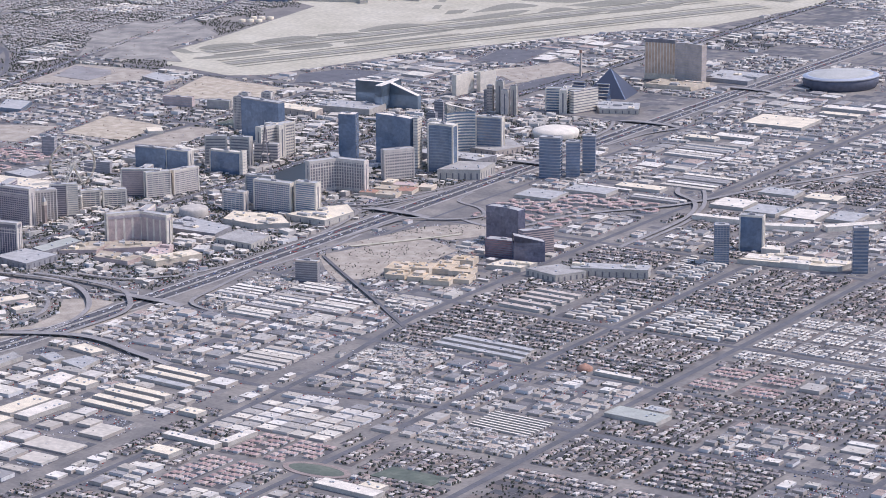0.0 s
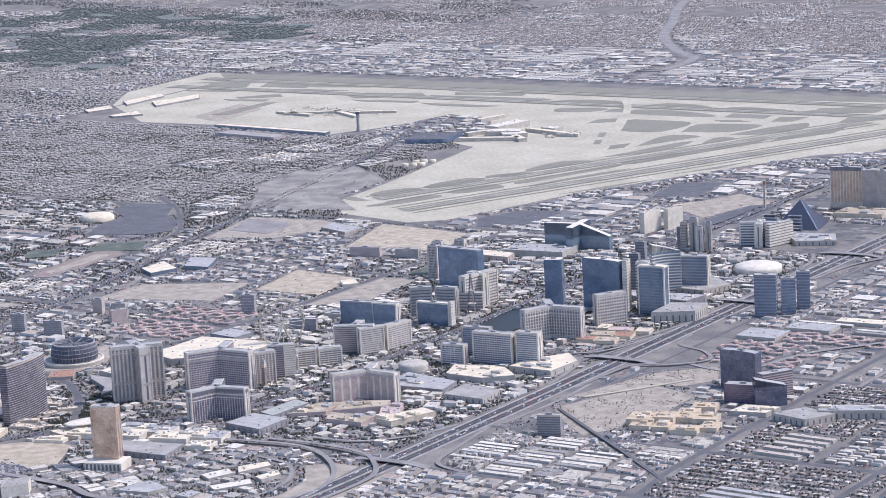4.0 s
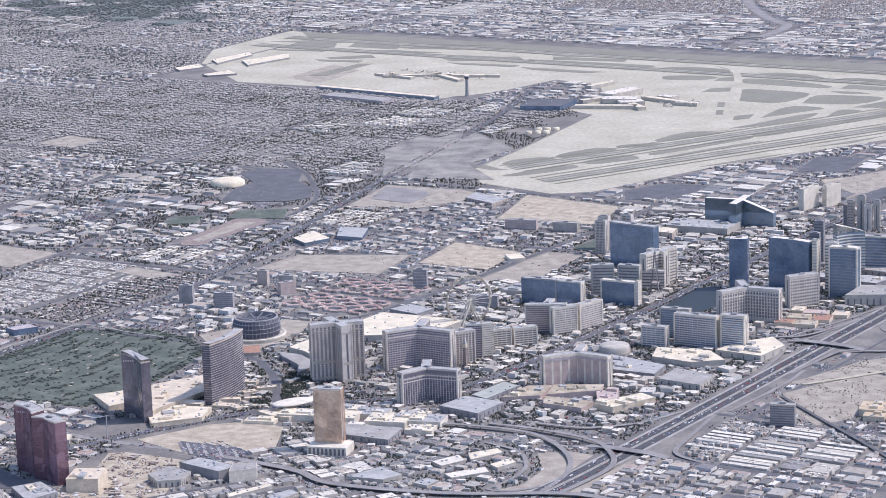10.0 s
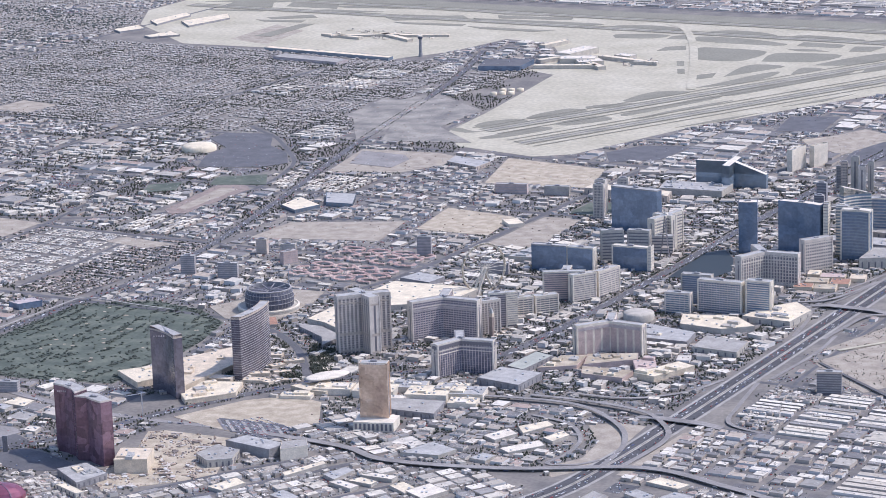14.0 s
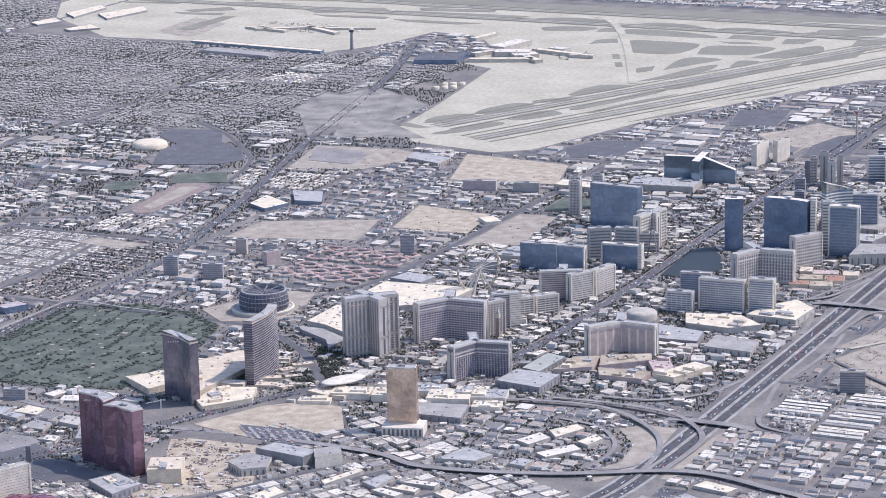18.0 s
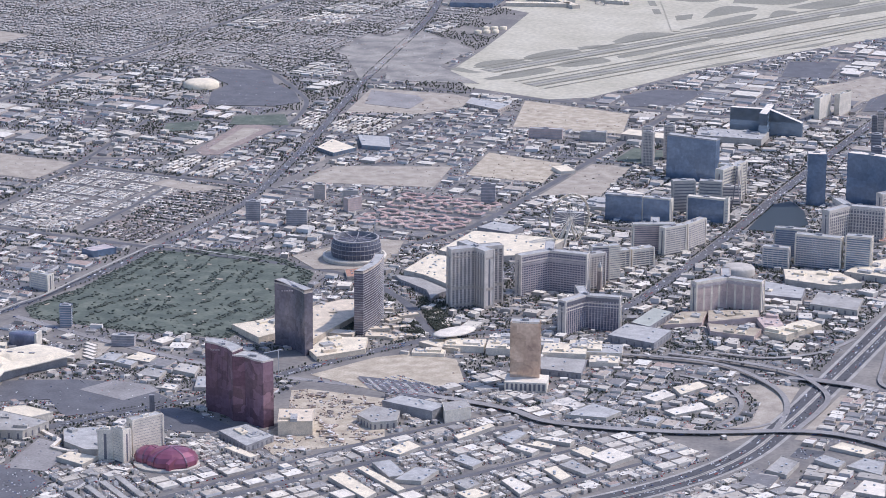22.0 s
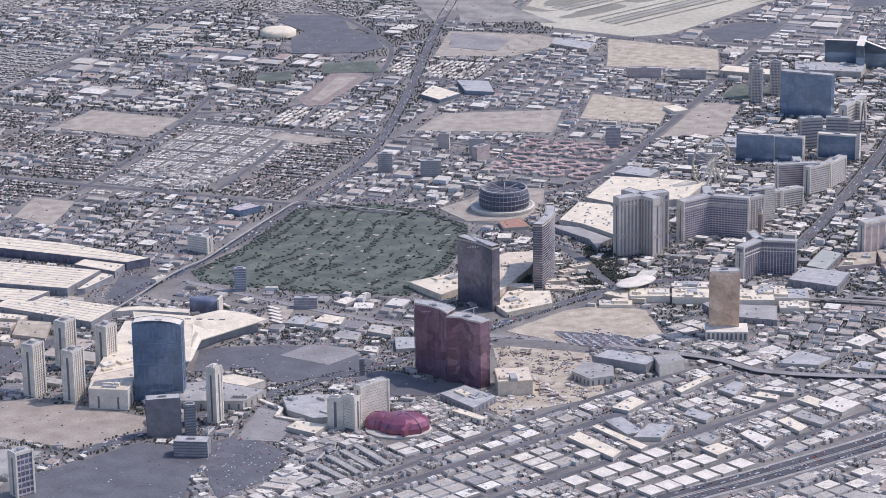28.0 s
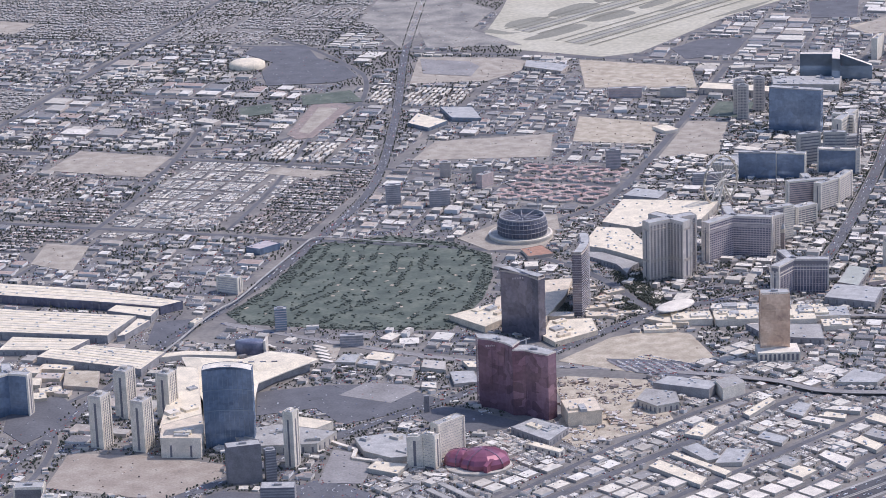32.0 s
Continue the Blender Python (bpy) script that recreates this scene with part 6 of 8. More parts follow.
hall("motel_roof", "white metal-roofed hotel ballroom", [(620, -1260), (560, -1200), (520, -1240), (580, -1300)], 12, "white", "whiteroof", 0)

# domes and special forms
def dome(name, label, x, y, profile, material, sides=28, sx=1.0, sy=1.0, ang=0.0, ribs=0, rib_mat="steel"):
    ob = thing(name, label, "dome", x, y, ang)
    part("shell", Geo().lathe(profile, sides, 0, 0, sx, sy), material, ob).data.shade_smooth()
    r = profile[0][0] * max(sx, sy)
    take(oval_at(x, y, r + 8), 0)
    for i in range(ribs):
        a = 2 * math.pi * i / ribs
        g = Geo()
        for k in range(len(profile) - 1):
            (r0, z0), (r1, z1) = profile[k], profile[k + 1]
            n = len(g.v)
            for rr, zz in ((r0 + 0.8, z0), (r1 + 0.8, z1)):
                for w in (-0.9, 0.9):
                    g.v.append((sx * (rr * math.cos(a) - w * math.sin(a)), sy * (rr * math.sin(a) + w * math.cos(a)), zz + 0.5))
            g.f.append([n, n + 1, n + 3, n + 2])
        part("rib", g, rib_mat, ob)
    return ob


def oval_at(x, y, r, n=24):
    return [(x + u, y + v) for u, v in oval(r, r, n)]


SHELL = [(78 * math.cos(radians(a)), 34 + 78 * math.sin(radians(a))) for a in (-26, -14, -2, 8, 18, 27)]
sph = thing("sphere_arena", "dark steel globe of an arena under construction, open at the top", "arena", 735, 92)
part("shell", Geo().lathe(SHELL, 40, cap=False), "slate", sph)
take(oval_at(735, 92, 104))
for k in range(40):
    a = 2 * math.pi * k / 40
    part("rib", Geo().strip([(q * math.cos(a) * 1.01, q * math.sin(a) * 1.01, h) for q, h in SHELL], 1.3, 0), "greywall", sph)
for a in (-14, -2, 8, 18):
    r, z = 78 * math.cos(radians(a)) + 0.4, 34 + 78 * math.sin(radians(a))
    part("ring_beam", Geo().lathe([(r, z - 1), (r + 1.2, z), (r, z + 1)], 40, cap=False), "greywall", sph)
r, z = SHELL[-1]
part("rim", Geo().lathe([(r + 1.5, z - 2), (r + 2, z + 2), (r - 3, z + 3), (r - 3, z - 14)], 40, cap=False), "greywall", sph)
part("roof_deck", Geo().lathe([(r - 3, z - 12), (30, z - 10), (4, z - 9)], 30), "slate", sph)
for k in range(10):
    a = 2 * math.pi * k / 10
    part("truss", Geo().strip([(r * math.cos(a), r * math.sin(a), z), (8 * math.cos(a), 8 * math.sin(a), z - 6)], 2.5, 0, 2), "greywall", sph)
part("skirt_deck", Geo().lathe([(98, 0), (98, 12), (66, 15)], 40, 8, -6), "beige", sph)
part("skirt_ring", Geo().lathe([(99, 10), (99, 14), (93, 15)], 40, 8, -6, cap=False), "white", sph)
adv = thing("pink_dome", "faceted magenta glass theme-park dome with dark creases", "dome", 345, 1968, 20)
for name, cx, cy, k, up, turn in (("main_shell", -12, -2, 1.0, 1.0, 0.0), ("side_shell", 42, -18, 0.62, 0.92, 0.3)):
    prof = [(60, 0), (66, 10), (65, 19), (58, 30), (44, 38), (25, 43), (6, 45)]
    part(name, Geo().lathe([(k * r, up * z) for r, z in prof], 11, cx, cy, 1.0, 0.84), "magenta", adv)
    for a in (0.9 + turn, 2.3 + turn, 3.9 + turn, 5.3 + turn):
        line = [(cx + k * (r + 1) * math.cos(a), cy + 0.84 * k * (r + 1) * math.sin(a), up * z + 0.7) for r, z in prof]
        part("crease", Geo().strip(line, 3.0, 0, 1), "redglass", adv)
part("entrance_fin", Geo().prism([(-34, 40), (-22, 38), (-8, 58), (-16, 62)], 0, lambda u, v: 34 - 0.5 * max(0, v - 38)), "magenta", adv)
part("base_wall", Geo().lathe([(74, 0), (74, 5), (70, 6)], 18, 0, 0, 1.1, 0.86), "beige", adv)
take(oval_at(345, 1968, 84))
dome("arena_dome", "white shallow domed arena roof", -753, -1964, [(84, 0), (88, 16), (84, 24), (60, 31), (25, 35), (6, 36)], "white", 32)
sta = dome("stadium", "dark glass stadium with a pale domed roof", -1235, -3420, [(150, 0), (162, 18), (160, 44), (148, 52)], "slate", 36, 1.0, 0.82, 60, ribs=0)
part("roof", Geo().lathe([(149, 51), (120, 58), (70, 63), (8, 65)], 36, 0, 0, 1.0, 0.82), "domeroof", sta)
part("rim", Geo().lathe([(163, 44), (164, 48), (150, 53)], 36, 0, 0, 1.0, 0.82), "steel", sta)
dome("round_theatre", "low round grey theatre with a white ring roof", -395, -250, [(48, 0), (48, 20), (44, 24), (30, 26), (10, 27)], "beige", 24)
dome("white_canopy", "white oval canopy disc on a mall forecourt", 117, 748, [(9, 0), (9, 24), (52, 25), (58, 27), (50, 30), (20, 34), (3, 35)], "white", 32, 1.25, 0.66, 62)
hall("forecourt_deck", "curved pale entrance deck of a mall", [(60, 850), (120, 855), (185, 835), (165, 800), (95, 770), (55, 800)], 13, "cream", "whiteroof", 4, "deck")
dome("arena_dome", "white university arena roof", 2420, -1980, [(72, 0), (72, 16), (60, 24), (20, 28), (5, 28)], "whiteroof", 24)

pyr = thing("pyramid_hotel", "dark glass pyramid hotel with steel edges", "pyramid", -520, -2790, 12)
part("glass_skin", Geo().box(0, 0, 0, 180, 180, 104, 0, 0.02), "black", pyr)
for i in range(4):
    part("edge", Geo().strip([(90 * a, 90 * b, 0.5) if k == 0 else (1.5 * a, 1.5 * b, 104.5) for k in (0, 1) for a, b in [((1, 1), (1, -1), (-1, -1), (-1, 1))[i]]], 2, 0), "blueglass", pyr)
take(box_poly(-520, -2790, 190, 190, 12))
for x, y in ((-455, -2640), (-560, -2650)):
    st = thing("step_tower", "dark glass stepped ziggurat tower", "tower", x, y, 12)
    for k in range(6):
        part("tier", Geo().box(0, -k * 5, k * 11, 60 - k * 3, 46 - k * 6, 11), "black" if k % 2 else "blueglass", st)
        part("ledge", Geo().box(0, 23 - k * 8, k * 11 + 9, 54, 4, 2), "white", st)
    take(box_poly(x, y, 66, 52))

# west hall with its swept white roof
WEST = [(1324, 1440), (1164, 1405), (1109, 1346), (1029, 1358), (957, 1387), (1026, 1500), (1051, 1592), (1010, 1740), (1120, 1780), (1250, 1560)]
wh = thing("west_hall", "convention hall under a swept white roof", "hall", 1120, 1500)
loc = [(x - 1120, y - 1500) for x, y in WEST]
part("outer_wall", Geo().prism(grown(loc[::-1] if area(loc) < 0 else loc, -14), 0, 24), "greywall", wh)
g = Geo()
rim = loc[::-1] if area(loc) < 0 else loc
for k, z in ((1.0, 26), (1.02, 29), (0.72, 36), (0.4, 33), (0.12, 39)):
    g.v += [(x * k, y * k, z + 4 * math.sin(x / 60 + y / 45)) for x, y in rim]
n = len(rim)
g.f += [[a * n + i, a * n + (i + 1) % n, (a + 1) * n + (i + 1) % n, (a + 1) * n + i] for a in range(4) for i in range(n)]
g.f += [[4 * n + i for i in range(n)], [i for i in reversed(range(n))]]
part("roof_sheet", g, "whiteroof", wh)
for i in range(n):
    a, b = Vector(rim[i]), Vector(rim[(i + 1) % n])
    part("fascia", Geo().strip([(a.x, a.y, 29.5 + 4 * math.sin(a.x / 60 + a.y / 45)), (b.x, b.y, 29.5 + 4 * math.sin(b.x / 60 + b.y / 45))], 3, 29, 3), "white", wh)
for k in range(5):
    part("skylight", Geo().box(-60 + 30 * k, -60 + 8 * k, 37.5, 16, 5, 2, 20), "window", wh)
take(WEST, 6)
# wheel, towers, crane
wheel = thing("observation_wheel", "tall white steel observation wheel", "ferris wheel", 195, -345, 60)
R = 76
for off in (-4, 4):
    part("rim", Geo().lathe([(R, -2.2), (R + 6.5, -2.2), (R + 6.5, 2.2), (R, 2.2), (R, -2.2)], 48, cap=False), "white", wheel)
for ob in wheel.children:
    ob.rotation_euler = (radians(90), 0, 0)
    ob.location = (0, K * (4 if ob.name.endswith("1") else -4), K * 84)
for i in range(24):
    a = 2 * math.pi * i / 24
    part("spoke", Geo().strip([(0, 0, 84), (R * math.cos(a), 0.5, 84 + R * math.sin(a))], 1.4, 0, 1.4), "white", wheel)
    part("cabin", Geo().lathe([(1.5, -2), (3.2, 0), (3.2, 2), (1.5, 4)], 8, (R + 4) * math.cos(a), 0), "white", wheel, at=(0, 0, 84 + (R + 4) * math.sin(a)))
for s in (-1, 1):
    for q in (-1, 1):
        part("leg", Geo().strip([(42 * s, 16 * q, 0), (0, 6 * q, 84)], 8, 0, 6), "white", wheel)
lat = thing("lattice_tower", "brown steel lattice tower with splayed legs", "tower", -152, -972, 20)
for a, b in ((1, 1), (1, -1), (-1, 1), (-1, -1)):
    part("leg", Geo().strip([(20 * a, 20 * b, 0), (11 * a, 11 * b, 42), (6 * a, 6 * b, 90), (1.5 * a, 1.5 * b, 150)], 4.5, 0, 3), "darkwall", lat)
for z, w in ((42, 26), (88, 15), (140, 7)):
    part("platform", Geo().box(0, 0, z, w, w, 4), "tan", lat)
part("mast", Geo().lathe([(1.2, 150), (0.6, 166)], 8), "steel", lat)
ctl = thing("control_tower", "pale concrete airport control tower", "control tower", 2712, -4336)
part("shaft", Geo().lathe([(12, 0), (8, 20), (7, 82), (10, 88)], 14), "greywall", ctl)
part("cab", Geo().lathe([(10, 88), (13, 94), (12, 100)], 14), "black", ctl)
part("cap", Geo().lathe([(13, 100), (12, 103), (3, 106)], 14), "white", ctl)
needle = thing("pylon_sign", "tall slim rust-coloured pylon", "pylon", -209, -3092)
part("shaft", Geo().box(0, 0, 0, 9, 9, 96, 0, 0.6), "tan", needle)
part("panel", Geo().box(0, 0, 96, 12, 5, 14), "terracotta", needle)
for x, y, h, lean in ((700, 30, 118, 30), (422, 1225, 72, 60)):
    crane = thing("tower_crane", "thin steel tower crane at a building site", "crane", x, y, lean)
    part("mast", Geo().box(0, 0, 0, 2.4, 2.4, h), "steel", crane)
    part("jib", Geo().box(18, 0, h - 4, 56, 1.8, 2), "steel", crane)
    part("counterweight", Geo().box(-12, 0, h - 6, 5, 3, 4), "greywall", crane)
sign = thing("pylon_sign", "dark slab-shaped pylon beside the boulevard", "pylon", 577, 1634, 30)
part("slab", Geo().box(0, 0, 0, 13, 5, 44), "darkwall", sign)
part("cap", Geo().box(0, 0, 44, 14, 6, 1.5), "greywall", sign)
belltower = thing("bell_tower", "slim brown brick bell tower with a pointed top", "tower", -80, 120)
part("shaft", Geo().box(0, 0, 0, 11, 11, 66), "track", belltower)
part("belfry", Geo().box(0, 0, 66, 12, 12, 12), "cream", belltower)
part("spire", Geo().box(0, 0, 78, 11, 11, 18, 0, 0.05), "greyroof", belltower)

hall("railway_station", "small white elevated railway station", box_poly(1424, 1091, 46, 16, 80), 16, "white", "whiteroof", 2, "station", levels=False)
hall("skywalk", "long white covered bridge between convention halls", [(1423, 1384), (1355, 1339), (1215, 1322), (1202, 1353), (1341, 1370), (1411, 1410)], 14, "white", "whiteroof", 0, "bridge", levels=False)
hall("tiled_hall", "low hall with an orange-red tiled roof beside a resort", [(659, 313), (700, 245), (648, 193), (590, 270)], 9, "tan", "terracotta", 3, "hall")

# airport buildings
HANGARS = [[(4710, -4817), (4680, -5211), (4575, -5104), (4561, -4685)], [(4540, -4856), (4423, -5247), (4297, -5082), (4366, -4690)], [(4714, -4504), (4672, -4721), (4539, -4608), (4610, -4428)], [(4425, -4373), (4364, -4589), (4220, -4483), (4352, -4332)]]
for poly in HANGARS:
    mx, my = sum(p[0] for p in poly) / 4, sum(p[1] for p in poly) / 4
    hall("hangar", "long white-roofed aircraft hangar", [(mx + 0.8 * (a - mx), my + 0.8 * (b - my)) for a, b in poly], 10, "greywall", "whiteroof", 6, "hangar")
hall("terminal", "long white airport terminal with a grey roof", [(3565, -4240), (2800, -4170), (2800, -4215), (3565, -4290)], 15, "tealglass", "whiteroof", 10, "terminal")
hall("terminal", "blue-grey airport parking structure", [(3380, -4030), (2980, -3980), (2970, -4070), (3370, -4130)], 13, "mauve", "concrete", 0, "garage")
for x, y, a, ln in ((3270, -4800, 30, 420), (3120, -4790, 150, 300), (3000, -4880, 20, 260), (3400, -4720, 170, 260)):
    hall("concourse", "white airport concourse arm", box_poly(x, y, ln, 34, a), 12, "beige", "whiteroof", 6, "terminal")
for x, y, a, ln in ((2230, -4840, 78, 200), (1880, -4260, 20, 300), (1680, -4520, 165, 330), (1760, -4330, 140, 180), (2030, -4420, 60, 160)):
    hall("concourse", "white airport concourse arm", box_poly(x, y, ln, 40, a), 17, "beige", "whiteroof", 6, "terminal")
for x, y, sx, sy, a, h in ((1985, -4600, 90, 230, -12, 30), (1900, -4440, 170, 90, 20, 24), (1820, -4400, 120, 80, 40, 20), (2060, -4480, 120, 60, 10, 18), (1730, -4610, 90, 60, -10, 18), (1560, -4480, 120, 36, 5, 16)):
    hall("terminal", "white-roofed block of an airport terminal", box_poly(x, y, sx, sy, a), h, "beige", "white", 8, "terminal")
hall("terminal", "dark blue multi-level airport garage", [(2300, -4250), (2080, -4330), (2050, -4120), (2240, -4060)], 22, "blueglass", "asphalt", 8, "garage")
for i in range(6):
    dome("fuel_tank", "round white steel storage tank", 1800 + 34 * (i % 3), -3650 + 90 * (i // 3) + 20 * (i % 3), [(16, 0), (16, 12), (8, 14), (1, 15)], "whiteroof", 14)
for i in range(26):
    x, y = (3150 + 55 * (i % 7), -4930 + 190 * (i // 7)) if i < 9 else (1560 + 45 * i % 200, -4420 - 40 * (i % 5)) if i < 16 else (2930 + 62 * (i - 16), -4770 - 60 * (i % 3))
    pl = thing("airliner", "parked white airliner beside a concourse", "aeroplane", x, y, rng.uniform(0, 360), "parked airliners")
    part("fuselage", Geo().box(0, 0, 2, 38, 4.5, 4.5), "white", pl)
    wing = part("wing", Geo().prism([(4, 0), (-6, 18), (-9, 18), (-4, 0), (-9, -18), (-6, -18)], 3.4, 4.2), "white", pl)
    for e in (-7, 7):
        part("engine", Geo().box(1, e, 1.8, 4, 2, 2), "steel", wing)
    part("fin", Geo().box(-17, 0, 6, 5, 0.8, 7), "darkwall", pl)

# stepped grounds of the bronze towers: low cream terraces between trees
for x, y, sx, sy, a, h in ((350, 745, 60, 26, 30, 9), (425, 830, 70, 40, 12, 10), (330, 805, 60, 36, 20, 8), (290, 800, 46, 30, -10, 7), (385, 905, 56, 36, 15, 9), (300, 700, 50, 20, 40, 7), (480, 770, 50, 36, 10, 12), (350, 650, 44, 26, 60, 8), (330, 590, 60, 24, 45, 9), (420, 560, 54, 30, 20, 9), (500, 620, 50, 40, 0, 11), (250, 765, 50, 18, 15, 6)):
    hall("terrace", "low sunlit cream terrace building between trees", box_poly(x, y, sx, sy, a), h, "cream", "cream", 5, "terrace", levels=False)
hall("wedge_roof", "low white wedge-shaped canopy roof", [(880, 1868), (905, 1815), (869, 1778), (774, 1796), (818, 1882)], 20, "white", "whiteroof", 2, "canopy")
drum = dome("drum_block", "dark blue glass drum with a white fin", 1190, 1275, [(44, 0), (44, 30), (41, 33), (20, 34)], "violetglass", 28, 1.0, 0.6, 10)
part("fin", Geo().box(-42, 0, 0, 6, 40, 38), "white", drum)
# zig-zag cream walls round a casino forecourt
ZIG = [(756, 1885), (724, 1904), (669, 1932), (659, 1987), (597, 1994), (585, 1959)]
for p, q in zip(ZIG, ZIG[1:]):
    d = math.dist(p, q)
    wl = thing("forecourt_wall", "low cream wall round a forecourt", "wall", (p[0] + q[0]) / 2, (p[1] + q[1]) / 2, math.degrees(math.atan2(q[1] - p[1], q[0] - p[0])), "forecourt walls")
    part("wall", Geo().box(0, 0, 0, d, 9, 6), "cream", wl)
    part("coping", Geo().box(0, 0, 6, d + 1, 10, 0.8), "white", wl)
# dark rows of the striped lot
for k in range(10):
    u = k / 9
    a, b = Vector((215 - 235 * u, 1160 - 12 * u)), Vector((140 - 235 * u, 1235 - 12 * u))
    setting("parking_row", Geo().strip([tuple(a), tuple(b)], 9, 1.9), "concrete" if k % 2 else "darkwall", "parking row marked on asphalt", "lot")
for x, y, z, a, n, w in ((412, 1578, 170, 200, 8, 40), (495, 1028, 172, 27, 5, 34), (388, 790, 172, 99, 5, 26), (-215, 1046, 176, 17, 5, 26), (-120, 520, 90, 215, 3, 16)):
    sign_panel(x, y, z, a, n, w, 4, "mauve")

# larger roofs of the industrial strip
STRIP_A = [[(-95, 1816), (-103, 1797), (-260, 1895), (-252, 1924)], [(-113, 1769), (-144, 1730), (-225, 1812), (-192, 1843)], [(-213, 1856), (-222, 1753), (-282, 1750), (-276, 1840)], [(-445, 1750), (-457, 1715), (-531, 1761), (-521, 1819)], [(-507, 1638), (-527, 1603), (-588, 1655), (-576, 1695)], [(-577, 1503), (-605, 1427), (-675, 1458), (-644, 1539)], [(-381, 1870), (-410, 1825), (-457, 1848), (-431, 1903)], [(-344, 1812), (-366, 1765), (-408, 1791), (-394, 1842)], [(-62, 1906), (-78, 1861), (-212, 1953), (-206, 2001)]]
STRIP_B = [[(-279, 1665), (-289, 1616), (-355, 1648), (-346, 1692)], [(-315, 1472), (-339, 1398), (-374, 1409), (-365, 1498)], [(-408, 1441), (-430, 1412), (-501, 1410), (-501, 1440)], [(-398, 1487), (-418, 1450), (-471, 1463), (-471, 1492)], [(-364, 1520), (-378, 1493), (-448, 1513), (-441, 1544)], [(-215, 1505), (-261, 1380), (-280, 1396), (-236, 1528)], [(-530, 1589), (-547, 1542), (-630, 1597), (-616, 1630)], [(-518, 1481), (-537, 1441), (-594, 1472), (-583, 1518)]]
LOOP = [[(-408, 1237), (-441, 1122), (-531, 1155), (-513, 1220)], [(-594, 1200), (-605, 1146), (-645, 1152), (-643, 1205)], [(-536, 1017), (-569, 934), (-612, 966), (-583, 1041)], [(-585, 911), (-634, 835), (-667, 862), (-625, 960)], [(-626, 1096), (-690, 992), (-725, 1026), (-664, 1118)], [(-691, 971), (-712, 894), (-744, 921), (-728, 989)]]
BANK = [[(-1000, 1420), (-1005, 1310), (-1058, 1334), (-1056, 1435)], [(-1093, 1190), (-1110, 1142), (-1203, 1168), (-1189, 1210)], [(-1170, 1310), (-1192, 1235), (-1248, 1245), (-1263, 1337)], [(-1084, 1300), (-1098, 1255), (-1160, 1283), (-1155, 1330)], [(-1228, 1472), (-1234, 1384), (-1289, 1393), (-1309, 1477)]]
TONES = ("whiteroof", "greyroof", "greyroof", "white", "whiteroof", "white", "whiteroof", "concrete")
for i, poly in enumerate((*STRIP_A, *STRIP_B, *LOOP, *BANK)):
    hall("depot", "broad flat-roofed depot beside the freeway", poly, 8 + i % 3, "beige", TONES[i % 8], 5, "warehouse", levels=False)
STORE_AT = [(-139, 1986), (-209, 2086), (-236, 2040), (-277, 2122), (-266, 1978), (-305, 2076), (-343, 2154), (-290, 1928), (-341, 2027), (-372, 2112), (-375, 1979), (-401, 2073), (-407, 1934), (-437, 2025), (-465, 1978), (-495, 1931), (-163, 2153), (-230, 2185)]
for x, y in STORE_AT:
    hall("storehouse", "square white-roofed storehouse in a regular rank", box_poly(x, y, 46, 48, 60.1), 7, "beige", "white", 0, "warehouse", levels=False)

NORTH_LOW = [([(930, 1330), (925, 1262), (880, 1258), (872, 1325)], "greyroof"), ([(640, 1478), (648, 1440), (610, 1437), (597, 1480)], "white"), ([(683, 1335), (695, 1275), (632, 1280), (612, 1345)], "beige"), ([(859, 1290), (854, 1225), (789, 1235), (779, 1295)], "whiteroof"), ([(865, 1335), (865, 1300), (810, 1305), (808, 1345)], "greyroof"), ([(600, 2060), (592, 2010), (510, 2015), (515, 2080)], "whiteroof"), ([(760, 1400), (760, 1330), (700, 1340), (690, 1399)], "concrete"), ([(560, 1440), (600, 1350), (540, 1330), (500, 1410)], "greyroof"), ([(560, 1310), (590, 1265), (520, 1262), (490, 1310)], "whiteroof")]
for i, (poly, m) in enumerate(NORTH_LOW):
    hall("low_hall", "low flat-roofed hall on a paved lot", poly, 7 + 2 * (i % 3), "beige", m, 6, "hall", levels=False)
for k in range(5):
    hall("lot_shed", "long white-roofed shed in a rank", box_poly(1012 - 14 * k, 1212 + 26 * k, 44, 15, -20), 5, "beige", "white", 0, "shed", levels=False)

# warehouses, school and church west of the freeway
for k, y in enumerate((1215, 1262, 1310, 1400, 1448, 1500, 1550)):
    hall("long_store", "long white-roofed warehouse in a rank of parallels", box_poly(-1500 - 6 * k, y, 175, 27, -4), 8.06 + 0.11 * k, "beige", "greyroof" if k == 2 else "whiteroof", 4, "warehouse", levels=False)
for x, y, sx, sy, m in ((-1345, 1660, 60, 150, "whiteroof"), (-1410, 1660, 50, 150, "white"), (-1345, 1790, 110, 70, "whiteroof"), (-1345, 1430, 70, 50, "whiteroof"), (-1874, 1655, 165, 30, "white"), (-1960, 1585, 30, 110, "white"), (-1870, 1760, 80, 50, "whiteroof"), (-1740, 1480, 60, 40, "whiteroof"), (-2484, 657, 140, 22, "white"), (-2400, 1753, 170, 46, "white"), (-2440, 1715, 60, 40, "whiteroof"), (-2690, 930, 150, 74, "greenroof"), (-2710, 865, 60, 36, "greyroof")):
    hall("big_store", "broad flat-roofed store west of the freeway", box_poly(x, y, sx, sy, -3), 9 + 0.0007 * (x + 4000), "beige", m, 6, "warehouse", levels=False)
